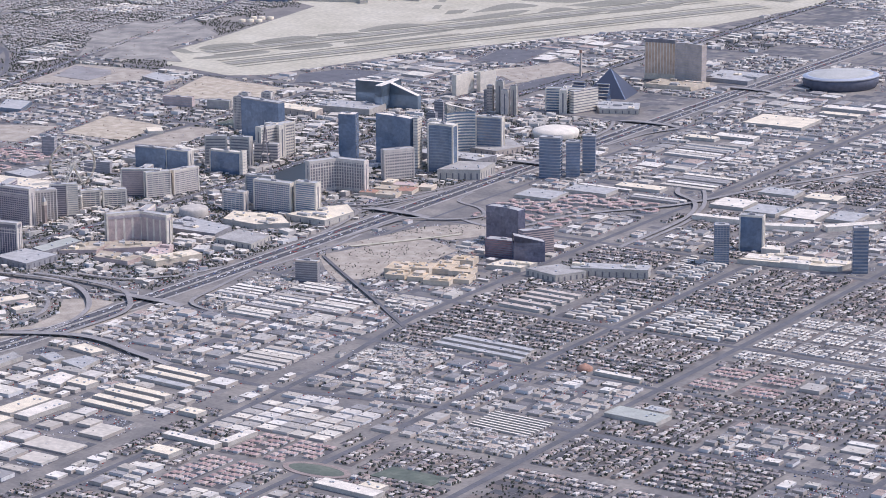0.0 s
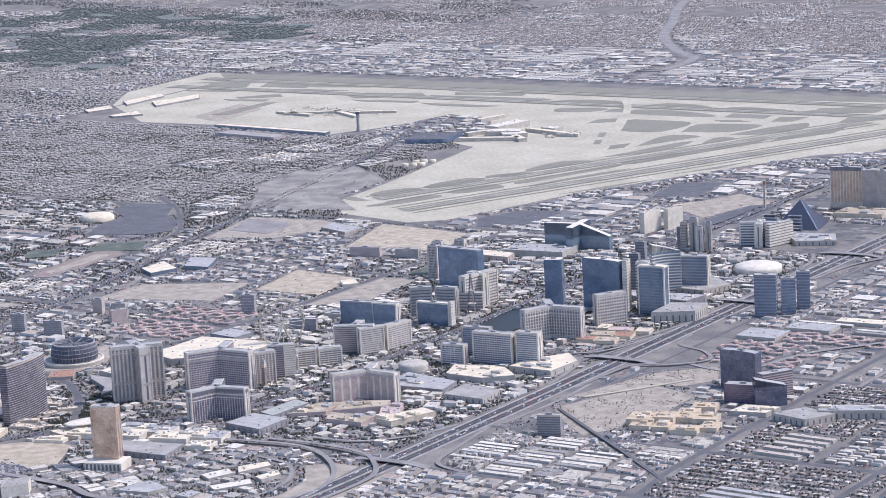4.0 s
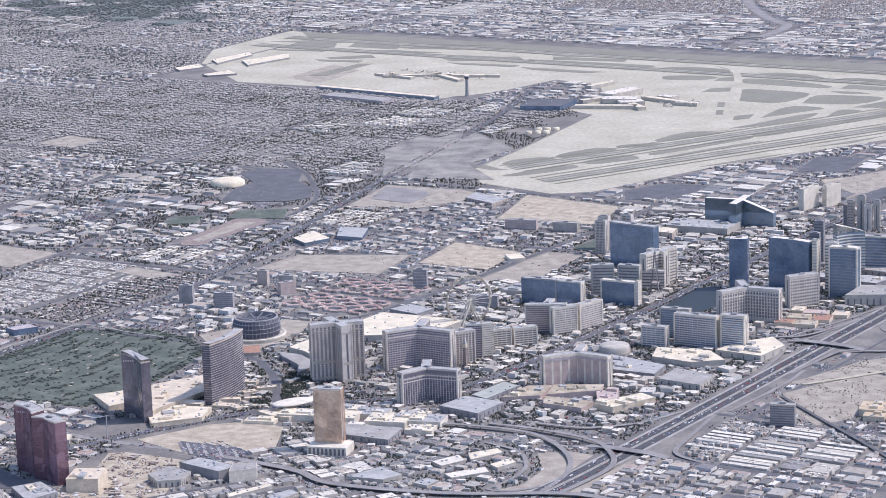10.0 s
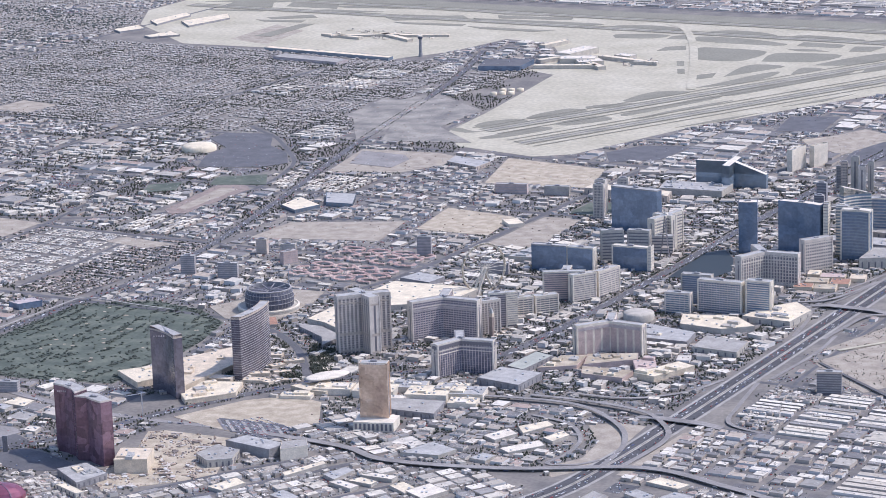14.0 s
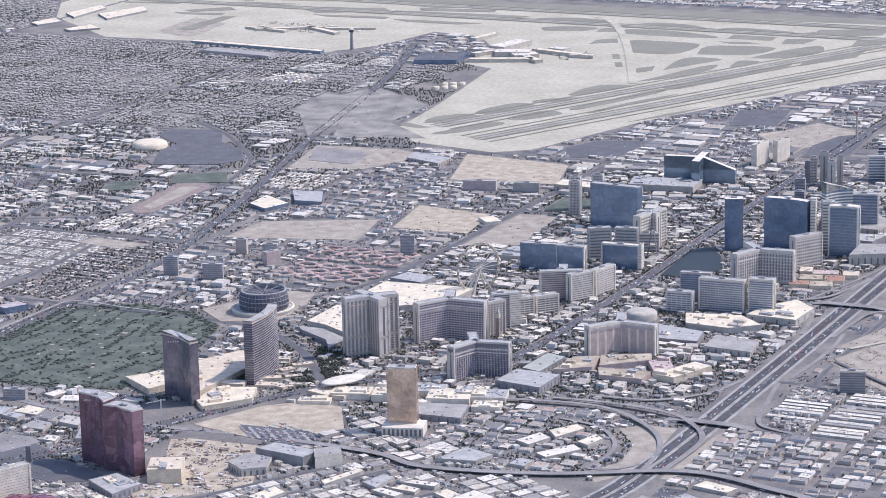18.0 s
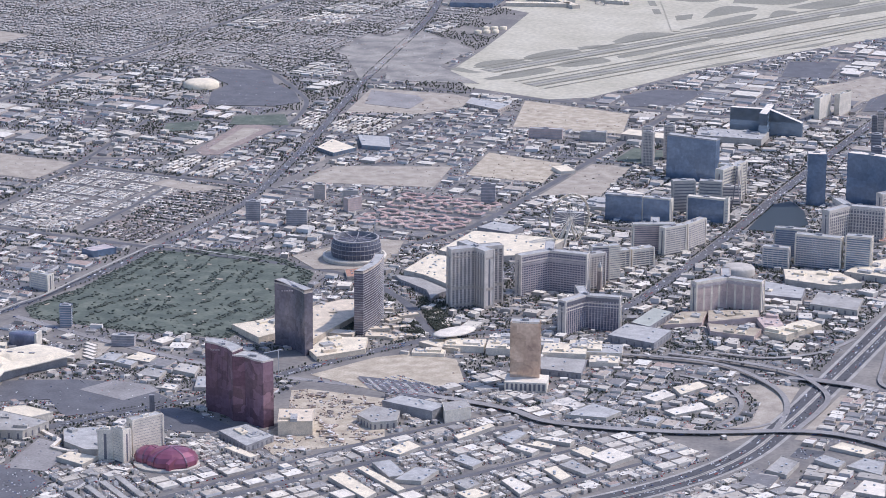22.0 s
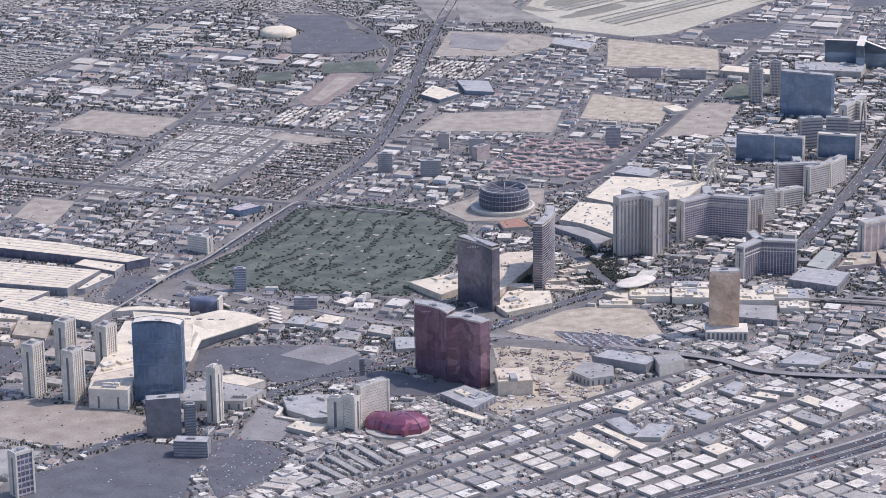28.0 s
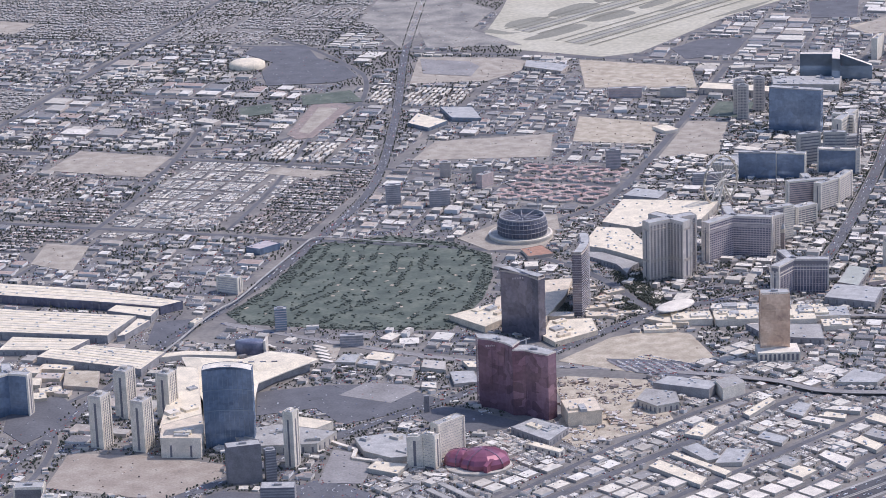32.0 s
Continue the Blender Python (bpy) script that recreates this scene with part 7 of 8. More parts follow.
for k in range(8):
    hall("storage_row", "narrow white-roofed storage row with dark lanes", box_poly(-2455, 1080 + 17 * k, 175, 8, -4), 4, "beige", "white", 0, "storage", levels=False)
for x, y, ln in ((-1925, 10, 150), (-1925, 55, 150), (-1925, 100, 150), (-1920, 150, 150), (-1915, 200, 140), (-2045, 560, 260), (-2045, 600, 280), (-2050, 642, 290)):
    hall("long_store", "long tan-roofed warehouse in a rank of parallels", box_poly(x, y, ln, 23, -4), 8, "beige", "tan" if y < 300 else "greyroof", 4, "warehouse", levels=False)
for x, y, sx, sy, m in ((-1840, -1270, 120, 120, "white"), (-1975, -1240, 110, 120, "greyroof"), (-2110, -1240, 120, 130, "white"), (-2240, -1280, 100, 130, "greyroof"), (-1370, -2600, 240, 190, "whiteroof"), (-1900, -1500, 130, 90, "greyroof"), (-2060, -1500, 120, 80, "whiteroof"), (-1350, -2260, 160, 60, "white"), (-1250, -2180, 120, 50, "whiteroof"), (-1480, -2960, 200, 60, "white"), (-1500, -2840, 160, 50, "whiteroof"), (-1230, -1060, 140, 120, "greyroof"), (-1340, -1200, 160, 90, "greyroof"), (-1460, -1330, 170, 60, "whiteroof")):
    hall("big_store", "broad flat-roofed store south of the casinos", box_poly(x, y, sx, sy, 2), 11, "beige", m, 8, "warehouse", levels=False)
for x, y, sx, sy, a in ((-1920, -1045, 210, 34, 5), (-2130, -1050, 190, 40, 22), (-2310, -1170, 190, 40, 48), (-2260, -640, 110, 60, 10), (-2370, -640, 90, 50, 8), (-2450, -690, 110, 40, 15), (-2230, -760, 60, 50, 10)):
    hall("west_podium", "bright white roof of a casino podium", box_poly(x, y, sx, sy, a), 16, "white", "white", 4, "podium", levels=False)
dome("round_church", "round church with an orange tiled roof", -2372, 636, [(21, 0), (21, 7), (12, 13), (2, 18)], "terracotta", 14)
setting("school_track", Geo().prism([(-2252 + 92 * math.cos(a / 3.82), 1672 + 46 * math.sin(a / 3.82)) for a in range(24)], -1, 1.7), "track", "reddish oval running track of a school", "lot")
setting("school_field", Geo().prism([(-2252 + 76 * math.cos(a / 3.82), 1672 + 32 * math.sin(a / 3.82)) for a in range(24)], -1, 1.9), "turf", "green field inside a school track", "lot")
setting("ball_field", Geo().prism([(-2380, 1640), (-2540, 1640), (-2545, 1560), (-2390, 1560)], -1, 1.8), "turf", "green ball field beside a school", "lot")
take([(-2380, 1640), (-2540, 1640), (-2545, 1560), (-2390, 1560)])
take([(-2350, 1720), (-2150, 1720), (-2150, 1620), (-2350, 1620)])
hall("hotel_courts", "long low hotel block beside the airport road", [(1310, -2090), (1330, -2200), (1142, -2140), (1146, -2030)], 14, "tan", "greyroof", 6, "hall", bays=12)
hall("office_hall", "low curved dark glass office block", [(1530, 407), (1494, 330), (1440, 350), (1480, 420)], 20, "blueglass", "mauve", 4, "offices")

for x, y, sx, sy, a, m in ((1690, 1650, 80, 60, 20, "whiteroof"), (1650, 1590, 70, 46, 10, "tan"), (1600, 1690, 60, 40, 30, "whiteroof"), (1660, 1520, 90, 40, 5, "whiteroof"), (1560, 1700, 40, 30, 0, "tan"), (1620, 1745, 60, 50, 30, "whiteroof"), (1720, 1560, 60, 50, 15, "cream")):
    hall("hotel_pavilion", "pale low pavilion beside a convention hotel", box_poly(x, y, sx, sy, a), 9 + 0.004 * (x - 1500), "cream", m, 8, "pavilion", levels=False)
# long motel rows behind the pink dome
for x0, y0, x1, y1 in ((400, 2107, 277, 2199), (417, 2150, 300, 2234), (434, 2192, 325, 2270), (453, 2243, 346, 2311)):
    hall("motel_row", "long low motel row with a pale roof", box_poly((x0 + x1) / 2, (y0 + y1) / 2, math.dist((x0, y0), (x1, y1)), 17, math.degrees(math.atan2(y1 - y0, x1 - x0))), 8, "beige", "concrete", 3, "motel", levels=False, bays=9)

# ---- the fabric of the city: blocks, lots, small buildings, trees, cars ----
HOUSES, SHEDS, FLATS_, TREES, CARS, LOTSOUP, WHITES = Soup(), Soup(), Soup(), Soup(), Soup(), Soup(), Soup()
TURN = [0.0, 0.0, 0.0]  # the pivot and turn of the quarter in hand
NEAR = [(-2700, 2400), (1900, 2700), (1700, 900), (500, 900), (-200, 560), (-900, 250), (-1800, 250), (-2700, 900)]
STORES, APTS, HOMES = [], [], []
NEAR_HOMES = [(-2600, 900), (-1850, 1400), (-1850, 1950), (-3300, 1560), (-3100, 800)]
NEAR_FLATS = [(-2640, 250), (-1700, 250), (-1700, 2700), (-4300, 2700), (-4300, 1000)]


def world_of(x, y):
    px, py, a = TURN
    c, s = math.cos(a), math.sin(a)
    return px + c * (x - px) - s * (y - py), py + s * (x - px) + c * (y - py)


def free_at(x, y):
    return is_free(*world_of(x, y))


def seen_at(x, y):
    return inside(SEEN, *world_of(x, y))


USED = TAKEN.copy()


def is_free_lot(x, y):
    """Clear of the buildings that stand on the building lot."""
    ok = np.ones(len(x), bool)
    for poly in BUILT:
        ok &= ~inside(poly, x, y)
    return ok


BUILT = [RW, [(250, 1578), (196, 1680), (108, 1630), (160, 1530)], [(80, 1430), (-20, 1450), (-50, 1350), (50, 1320)], [(20, 1300), (-130, 1360), (-200, 1290), (-40, 1215)], [(335, 1740), (209, 1822), (174, 1715), (286, 1656)]]


def is_waste(x, y):
    hit = np.zeros(len(x), bool)
    for n, poly, m, lab in LOTS:
        if "waste" in lab:
            hit |= inside(poly, x, y)
    return hit


def put(soup, x, y, z, sx, sy, h, ang=0.0, top=1.0, roof=0, wall=1):
    if len(np.atleast_1d(x)):
        if soup is SHEDS or soup is WHITES:
            for a in (-0.45, 0, 0.45):
                for b in (-0.45, 0, 0.45):
                    wx, wy = world_of(x + a * np.asarray(sx), y + b * np.asarray(sy))
                    USED[np.clip(((wy - Y0) / STEP).round().astype(int), 0, USED.shape[0] - 1), np.clip(((wx - X0) / STEP).round().astype(int), 0, USED.shape[1] - 1)] = True
        x, y = world_of(x, y)
        soup.boxes(x, y, z, sx, sy, h, np.asarray(ang) + TURN[2], top, roof, wall)


def clear(x, y, sx, sy):
    ok = seen_at(x, y)
    for a in (-0.5, 0, 0.5):
        for b in (-0.5, 0, 0.5):
            ok &= free_at(x + a * sx, y + b * sy)
    return ok


def cut(x0, y0, x1, y1, least, most):
    """Cuts a block into uneven lots, as rows of centre and size."""
    out, todo = [], [(x0, y0, x1, y1)]
    while todo:
        a, b, c, d = todo.pop()
        w, h = c - a, d - b
        if max(w, h) > most or (max(w, h) > least * 1.9 and rng.random() < 0.75):
            k = rng.uniform(0.36, 0.64)
            if w > h:
                todo += [(a, b, a + w * k, d), (a + w * k, b, c, d)]
            else:
                todo += [(a, b, c, b + h * k), (a, b + h * k, c, d)]
        else:
            out.append(((a + c) / 2, (b + d) / 2, w, h))
    return np.array(out).T


def grid(x0, y0, x1, y1, px, py, jit=0.15):
    gx, gy = np.meshgrid(np.arange(x0 + px / 2, x1, px), np.arange(y0 + py / 2, y1, py))
    gx, gy = gx.ravel(), gy.ravel()
    gx = gx + rng.uniform(-jit, jit, len(gx)) * px
    gy = gy + rng.uniform(-jit, jit, len(gy)) * py
    return gx, gy


def lot_sheet(x0, y0, x1, y1, soup=None):
    """Uneven ground tones over a block, free of the taken places."""
    x, y, w, h = cut(x0, y0, x1, y1, 22, 80)
    ok = clear(x, y, w, h) & (rng.random(len(x)) < 0.85)
    if ok.any():
        a, b = world_of(x[ok], y[ok])
        (soup or LOTSOUP).flats(a, b, 0.2 + 0.15 * rng.random(ok.sum()), w[ok] - 1, h[ok] - 1, TURN[2])


# far quarters use house and tree tones with haze in the colour
FAR = [False]
FARTREES, FARHOUSES, YARDS, FARLOTS = Soup(), Soup(), Soup(), Soup()


def trees_at(x, y, chance, lo=1.8, hi=3.8, away=9):
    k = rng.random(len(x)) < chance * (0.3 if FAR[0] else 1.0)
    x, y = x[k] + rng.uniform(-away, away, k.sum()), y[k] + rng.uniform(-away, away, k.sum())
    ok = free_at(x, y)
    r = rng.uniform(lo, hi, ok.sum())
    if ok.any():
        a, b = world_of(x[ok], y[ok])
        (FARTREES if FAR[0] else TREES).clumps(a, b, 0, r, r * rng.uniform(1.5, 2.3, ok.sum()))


def car_rows(x0, y0, x1, y1, fill):
    gx, gy = np.meshgrid(np.arange(x0, x1, 2.9), np.arange(y0, y1, 14.0))
    gx, gy = gx.ravel(), gy.ravel()
    patch = np.sin(gx / 37 + 3 * np.sin(gy / 51)) > 0.1
    k = (rng.random(len(gx)) < fill * 0.6) & patch & seen_at(gx, gy) & free_at(gx, gy)
    put(CARS, gx[k], gy[k] + rng.normal(0, 0.6, k.sum()), 0.5, 2.0, 4.6, 1.6, rng.normal(0, 0.03, k.sum()), 0.85, 0, 0)


def houses(x0, y0, x1, y1, coarse=1.0):
    """Streets every 60 m with two rows of houses back to back."""
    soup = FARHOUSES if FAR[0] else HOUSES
    along = rng.random() < 0.6
    p = 16 * coarse
    x, y = grid(x0 + 4, y0 + 4, x1 - 4, y1 - 4, p if along else 29, 29 if along else p, 0.22 if FAR[0] else 0.07)
    row = np.floor(((y - y0) if along else (x - x0)) / 29)
    lean = np.where(row % 2 == 0, 3.5, -3.5)
    x, y = (x, y + lean) if along else (x + lean, y)
    a, b = rng.uniform(10, 14, len(x)) * coarse ** 0.6, rng.uniform(11, 17, len(x)) * coarse ** 0.4
    sx, sy = (a, b) if along else (b, a)
    k = clear(x, y, sx, sy) & (rng.random(len(x)) < 0.95)
    x, y, sx, sy = x[k], y[k], sx[k], sy[k]
    h = rng.uniform(3.0, 5.8, len(x))
    wx, wy = world_of(x, y)
    own = inside(NEAR_HOMES, wx, wy) & (len(HOMES) < 150)
    for i in np.nonzero(own)[0]:
        HOMES.append((wx[i], wy[i], sx[i], sy[i], h[i], TURN[2]))
    trees_at(x[own], y[own], 0.95, 1.8, 3.6, 10)
    trees_at(x[own], y[own], 0.95, 1.8, 3.6, 12)
    x, y, sx, sy, h = x[~own], y[~own], sx[~own], sy[~own], h[~own]
    lean = rng.normal(0, 0.35 if FAR[0] else 0.02, len(x))
    put(soup, x, y, 0, sx, sy, h, lean)
    put(soup, x, y, h, sx + 1.2, sy + 1.2, rng.uniform(1.2, 2.4, len(x)), lean, rng.uniform(0.2, 0.45, len(x)), 0, 0)
    if coarse < 1.4:
        q = rng.random(len(x)) < 0.6
        put(soup, x[q] + rng.choice([-1, 1], q.sum()) * sx[q] * 0.42, y[q] + rng.uniform(-4, 4, q.sum()), 0, 6.5, 8, rng.uniform(2.6, 4.2, q.sum()), 0, 0.8, 0, 1)
    trees_at(x, y, 0.95 if coarse < 1.4 else 0.6, 1.8, 3.6, 10)
    trees_at(x, y, 0.6, 1.6, 3.0, 12)
    if coarse < 1.2:
        trees_at(x, y, 0.9, 2.0, 4.4, 13)
        trees_at(x, y, 0.7, 2.0, 4.0, 14)
        trees_at(x, y, 0.6, 1.6, 3.2, 13)
        c = rng.random(len(x)) < 0.8
        put(CARS, x[c] + rng.uniform(-9, 9, c.sum()), y[c] + rng.choice([-1, 1], c.sum()) * rng.uniform(8, 12, c.sum()), 0.3, 4.5, 1.9, 1.5, rng.choice([0, 1.57], c.sum()), 0.85, 0, 0)


def flats(x0, y0, x1, y1):
    turn = rng.random() < 0.6
    p, q = rng.uniform(36, 52), rng.uniform(20, 27)
    x, y = grid(x0 + 5, y0 + 5, x1 - 5, y1 - 5, p if turn else q, q if turn else p, 0.05)
    ln, d = p * rng.uniform(0.65, 0.92, len(x)), q * rng.uniform(0.42, 0.6, len(x))
    sx, sy = (ln, d) if turn else (d, ln)
    k = clear(x, y, sx, sy) & (rng.random(len(x)) < 0.9)
    x, y, sx, sy = x[k], y[k], sx[k], sy[k]
    h = rng.uniform(5.5, 9.5, len(x))
    wx, wy = world_of(x, y)
    own = inside(NEAR_FLATS, wx, wy) & (len(APTS) < 240)
    for i in np.nonzero(own)[0]:
        APTS.append((wx[i], wy[i], sx[i], sy[i], h[i], TURN[2]))
    for _ in range(3):
        trees_at(x[own], y[own], 0.7, 1.6, 3.2, 16)
    x, y, sx, sy, h = x[~own], y[~own], sx[~own], sy[~own], h[~own]
    put(FLATS_, x, y, 0, sx, sy, h)
    put(FLATS_, x, y, h, sx + 1, sy + 1, 1.6, 0, rng.uniform(0.35, 0.85, len(x)), 0, 0)
    for _ in range(3):
        trees_at(x, y, 0.7, 1.6, 3.2, 16)
    car_rows(x0, y0, x1, y1, 0.35)


def roof_bits(x, y, sx, sy, h, n=3):
    for _ in range(n):
        k = rng.random(len(x)) < 0.8
        put(SHEDS, x[k] + rng.uniform(-0.38, 0.38, k.sum()) * sx[k], y[k] + rng.uniform(-0.38, 0.38, k.sum()) * sy[k], h[k], rng.uniform(1.6, 4.5, k.sum()), rng.uniform(1.6, 3.5, k.sum()), rng.uniform(0.9, 2.2, k.sum()), 0, 0.9, 1, 1)


def sheds(x0, y0, x1, y1, least=30, most=85, cover=0.74):
    """Flat-roofed workshops and stores on uneven lots, with roof plant."""
    x, y, w, d = cut(x0, y0, x1, y1, least, most)
    sx, sy = w * rng.uniform(cover - 0.22, cover + 0.16, len(x)), d * rng.uniform(cover - 0.25, cover + 0.12, len(x))
    x = x + (w - sx) * rng.uniform(-0.4, 0.4, len(x))
    y = y + (d - sy) * rng.uniform(-0.4, 0.4, len(x))
    k = clear(x, y, sx, sy) & (rng.random(len(x)) < 0.93)
    x, y, sx, sy = x[k], y[k], sx[k], sy[k]
    h = rng.uniform(4.5, 10, len(x))
    wx, wy = world_of(x, y)
    own = inside(NEAR, wx, wy) & (sx * sy > 500) & (len(STORES) < 300)
    for i in np.nonzero(own)[0]:
        STORES.append((wx[i], wy[i], sx[i], sy[i], h[i], TURN[2]))
    o = ~own
    put(SHEDS, x[o], y[o], 0, sx[o], sy[o], h[o])
    e = o & (rng.random(len(x)) < 0.4)
    put(SHEDS, x[e] + sx[e] * rng.uniform(-0.2, 0.2, e.sum()), y[e] - sy[e] * 0.52, 0, sx[e] * rng.uniform(0.3, 0.7, e.sum()), sy[e] * 0.3, h[e] * 0.7)
    roof_bits(x[o], y[o], sx[o], sy[o], h[o])
    trees_at(x, y, 0.8, 1.7, 3.4, 24)
    trees_at(x, y, 0.8, 1.7, 3.4, 32)
    car_rows(x0, y0, x1, y1, 0.35)


def long_rows(x0, y0, x1, y1):
    """Long parallel warehouses in ranks."""
    p = rng.uniform(26, 36)
    half = (x1 - x0) / 2 if x1 - x0 > 240 else x1 - x0
    x, y = grid(x0, y0, x1, y1, half, p, 0.0)
    sx, sy = half * rng.uniform(0.82, 0.96, len(x)), p * rng.uniform(0.56, 0.8, len(x))
    k = clear(x, y, sx, sy)
    x, y, sx, sy = x[k], y[k], sx[k], sy[k]
    h = rng.uniform(6, 9, len(x))
    put(WHITES, x, y, 0, sx, sy, h)
    roof_bits(x, y, sx, sy, h, 8)
    car_rows(x0, y0, x1, y1, 0.4)


def squares(x0, y0, x1, y1):
    """Ranks of alike, nearly square white stores."""
    x, y = grid(x0, y0, x1, y1, 55, 42, 0.02)
    k = clear(x, y, 46, 32) & (rng.random(len(x)) < 0.93)
    x, y = x[k], y[k]
    sx, sy, h = rng.uniform(42, 49, len(x)), rng.uniform(29, 36, len(x)), rng.uniform(6, 7.5, len(x))
    put(WHITES, x, y, 0, sx, sy, h)
    roof_bits(x, y, sx, sy, h, 3)
    car_rows(x0, y0, x1, y1, 0.5)


def shops(x0, y0, x1, y1):
    sheds(x0, y0, x1, y1, 32, 115, 0.6)
    t, u = grid(x0, y0, x1, y1, 20, 20, 0.5)
    trees_at(t, u, 0.35, 1.6, 3.4)
    car_rows(x0, y0, x1, y1, 0.4)


def gardens(x0, y0, x1, y1):
    """Resort grounds: low pavilions, thick planting, parked cars."""
    x, y, w, d = cut(x0, y0, x1, y1, 26, 95)
    sx, sy = w * rng.uniform(0.55, 0.97, len(x)), d * rng.uniform(0.5, 0.95, len(x))
    k = clear(x, y, sx, sy) & (rng.random(len(x)) < 0.62)
    h = rng.uniform(3, 15, k.sum())
    put(WHITES, x[k], y[k], 0, sx[k], sy[k], h, rng.choice([0, 0.0, 0.3, -0.25], k.sum()))
    roof_bits(x[k], y[k], sx[k], sy[k], h, 3)
    t, u = grid(x0, y0, x1, y1, 10, 10, 0.5)
    j = seen_at(t, u) & free_at(t, u)
    trees_at(t[j], u[j], 0.42, 1.5, 3.4)
    car_rows(x0, y0, x1, y1, 0.35)


def villas(x0, y0, x1, y1):
    """Terracotta-roofed apartment courts, in ovals round planted yards."""
    cx, cy = grid(x0, y0, x1, y1, 92, 66, 0.12)
    for u, v in zip(cx, cy):
        t = np.linspace(0, 2 * np.pi, 13)[:-1] + rng.uniform(0, 1)
        x, y = u + 36 * np.cos(t), v + 24 * np.sin(t)
        k = clear(x, y, 12, 8) & (rng.random(12) < 0.92)
        x, y, a = x[k], y[k], np.arctan2(24 * np.cos(t[k]), -36 * np.sin(t[k]))
        h = rng.uniform(5, 8, len(x))
        put(RED, x, y, 0, 18.5, 13, h, a)
        put(RED, x, y, h, 19.5, 14.5, 2.5, a, 0.5, 0, 0)
        trees_at(np.full(5, u), np.full(5, v), 0.9, 1.6, 3.0, 12)
        trees_at(np.full(3, u), np.full(3, v), 0.9, 1.6, 3.0, 45)


RED = Soup()


def small_sheds(x0, y0, x1, y1):
    sheds(x0, y0, x1, y1, 15, 42, 0.8)


def huts(x0, y0, x1, y1):
    sheds(x0, y0, x1, y1, 10, 26, 0.8)


def mobiles(x0, y0, x1, y1):
    """Close ranks of white mobile homes."""
    along = rng.random() < 0.6
    x, y = grid(x0 + 3, y0 + 3, x1 - 3, y1 - 3, 14 if along else 25, 25 if along else 14, 0.08)
    a, b = rng.uniform(8, 10.5, len(x)), rng.uniform(16, 21, len(x))
    sx, sy = (a, b) if along else (b, a)
    k = clear(x, y, sx, sy) & (rng.random(len(x)) < 0.92)
    put(FLATS_, x[k], y[k], 0, sx[k], sy[k], rng.uniform(2.8, 3.8, k.sum()), rng.normal(0, 0.04, k.sum()), 0.94)
    trees_at(x, y, 0.3, 1.4, 2.6, 9)


def tiled(x0, y0, x1, y1):
    """Tan and terracotta tiled houses in tight rows."""
    x, y = grid(x0 + 4, y0 + 4, x1 - 4, y1 - 4, 18, 27, 0.06)
    k = clear(x, y, 13, 16) & (rng.random(len(x)) < 0.95)
    x, y = x[k], y[k]
    h = rng.uniform(3.5, 6, len(x))
    put(RED, x, y, 0, 13.5, 17, h)
    put(RED, x, y, h, 14.5, 18, 2.0, 0, 0.35, 0, 0)
    trees_at(x, y, 0.8, 1.6, 3.0, 12)


KINDS = {"m": mobiles, "o": tiled, "t": small_sheds, "u": huts, "v": villas, "h": houses, "f": flats, "s": sheds, "r": shops, "g": gardens, "l": long_rows, "q": squares}


def quarter(x0, y0, x1, y1, mix, bx=300, by=260, gap=14, coarse=1.0, turn=0.0):
    """Cuts a quarter into blocks with streets between, and fills each by a letter drawn from mix."""
    TURN[:] = [(x0 + x1) / 2, (y0 + y1) / 2, radians(turn)]
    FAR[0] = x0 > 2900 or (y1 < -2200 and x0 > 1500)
    nx, ny = max(1, round((x1 - x0) / bx)), max(1, round((y1 - y0) / by))
    for i in range(nx):
        for j in range(ny):
            a, b = x0 + (x1 - x0) * i / nx + gap / 2, x0 + (x1 - x0) * (i + 1) / nx - gap / 2
            c, d = y0 + (y1 - y0) * j / ny + gap / 2, y0 + (y1 - y0) * (j + 1) / ny - gap / 2
            if not seen_at(np.array([a, b, a, b, (a + b) / 2]), np.array([c, c, d, d, (c + d) / 2])).any():
                continue
            kind = mix[int(rng.integers(len(mix)))]
            if coarse < 1.6:
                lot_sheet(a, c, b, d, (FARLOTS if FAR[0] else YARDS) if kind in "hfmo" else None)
            if kind == "h":
                houses(a, c, b, d, coarse)
            elif kind == "S":
                sheds(a, c, b, d, 55, 150, 0.78)
            elif kind != ".":
                KINDS[kind](a, c, b, d)
    TURN[:] = [0.0, 0.0, 0.0]
    FAR[0] = False


def zone(x0, y0, x1, y1, kind, bx=300, by=260):
    """A quarter of one kind, closed to those that follow."""
    quarter(x0, y0, x1, y1, kind, bx, by)
    take([(x0, y0), (x1, y0), (x1, y1), (x0, y1)])


zone(-3090, -140, -2640, 345, "m", 115, 125)
zone(-2215, 1500, -1965, 1690, "o", 125, 190)
zone(-2150, 1700, -1965, 1905, "o", 100, 190)
zone(-2160, 1200, -1850, 1535, "q", 155, 170)
zone(1650, -590, 2090, 10, "m", 110, 120)
zone(1880, 100, 2070, 340, "m", 95, 120)
zone(-2920, 420, -2650, 650, "o", 135, 115)
# the industrial strip beside the freeway, aslant
quarter(-1115, 1365, 635, 2685, "qsqSsqs", 170, 150, 10, 1.0, 60.1)
OPEN = TAKEN.copy()
TAKEN |= USED
quarter(-1115, 1365, 635, 2685, "ttt", 170, 150, 10, 3.0, 60.1)
TAKEN |= USED
quarter(-1115, 1365, 635, 2685, "tu", 170, 150, 10, 3.0, 60.1)
TAKEN[:] = OPEN
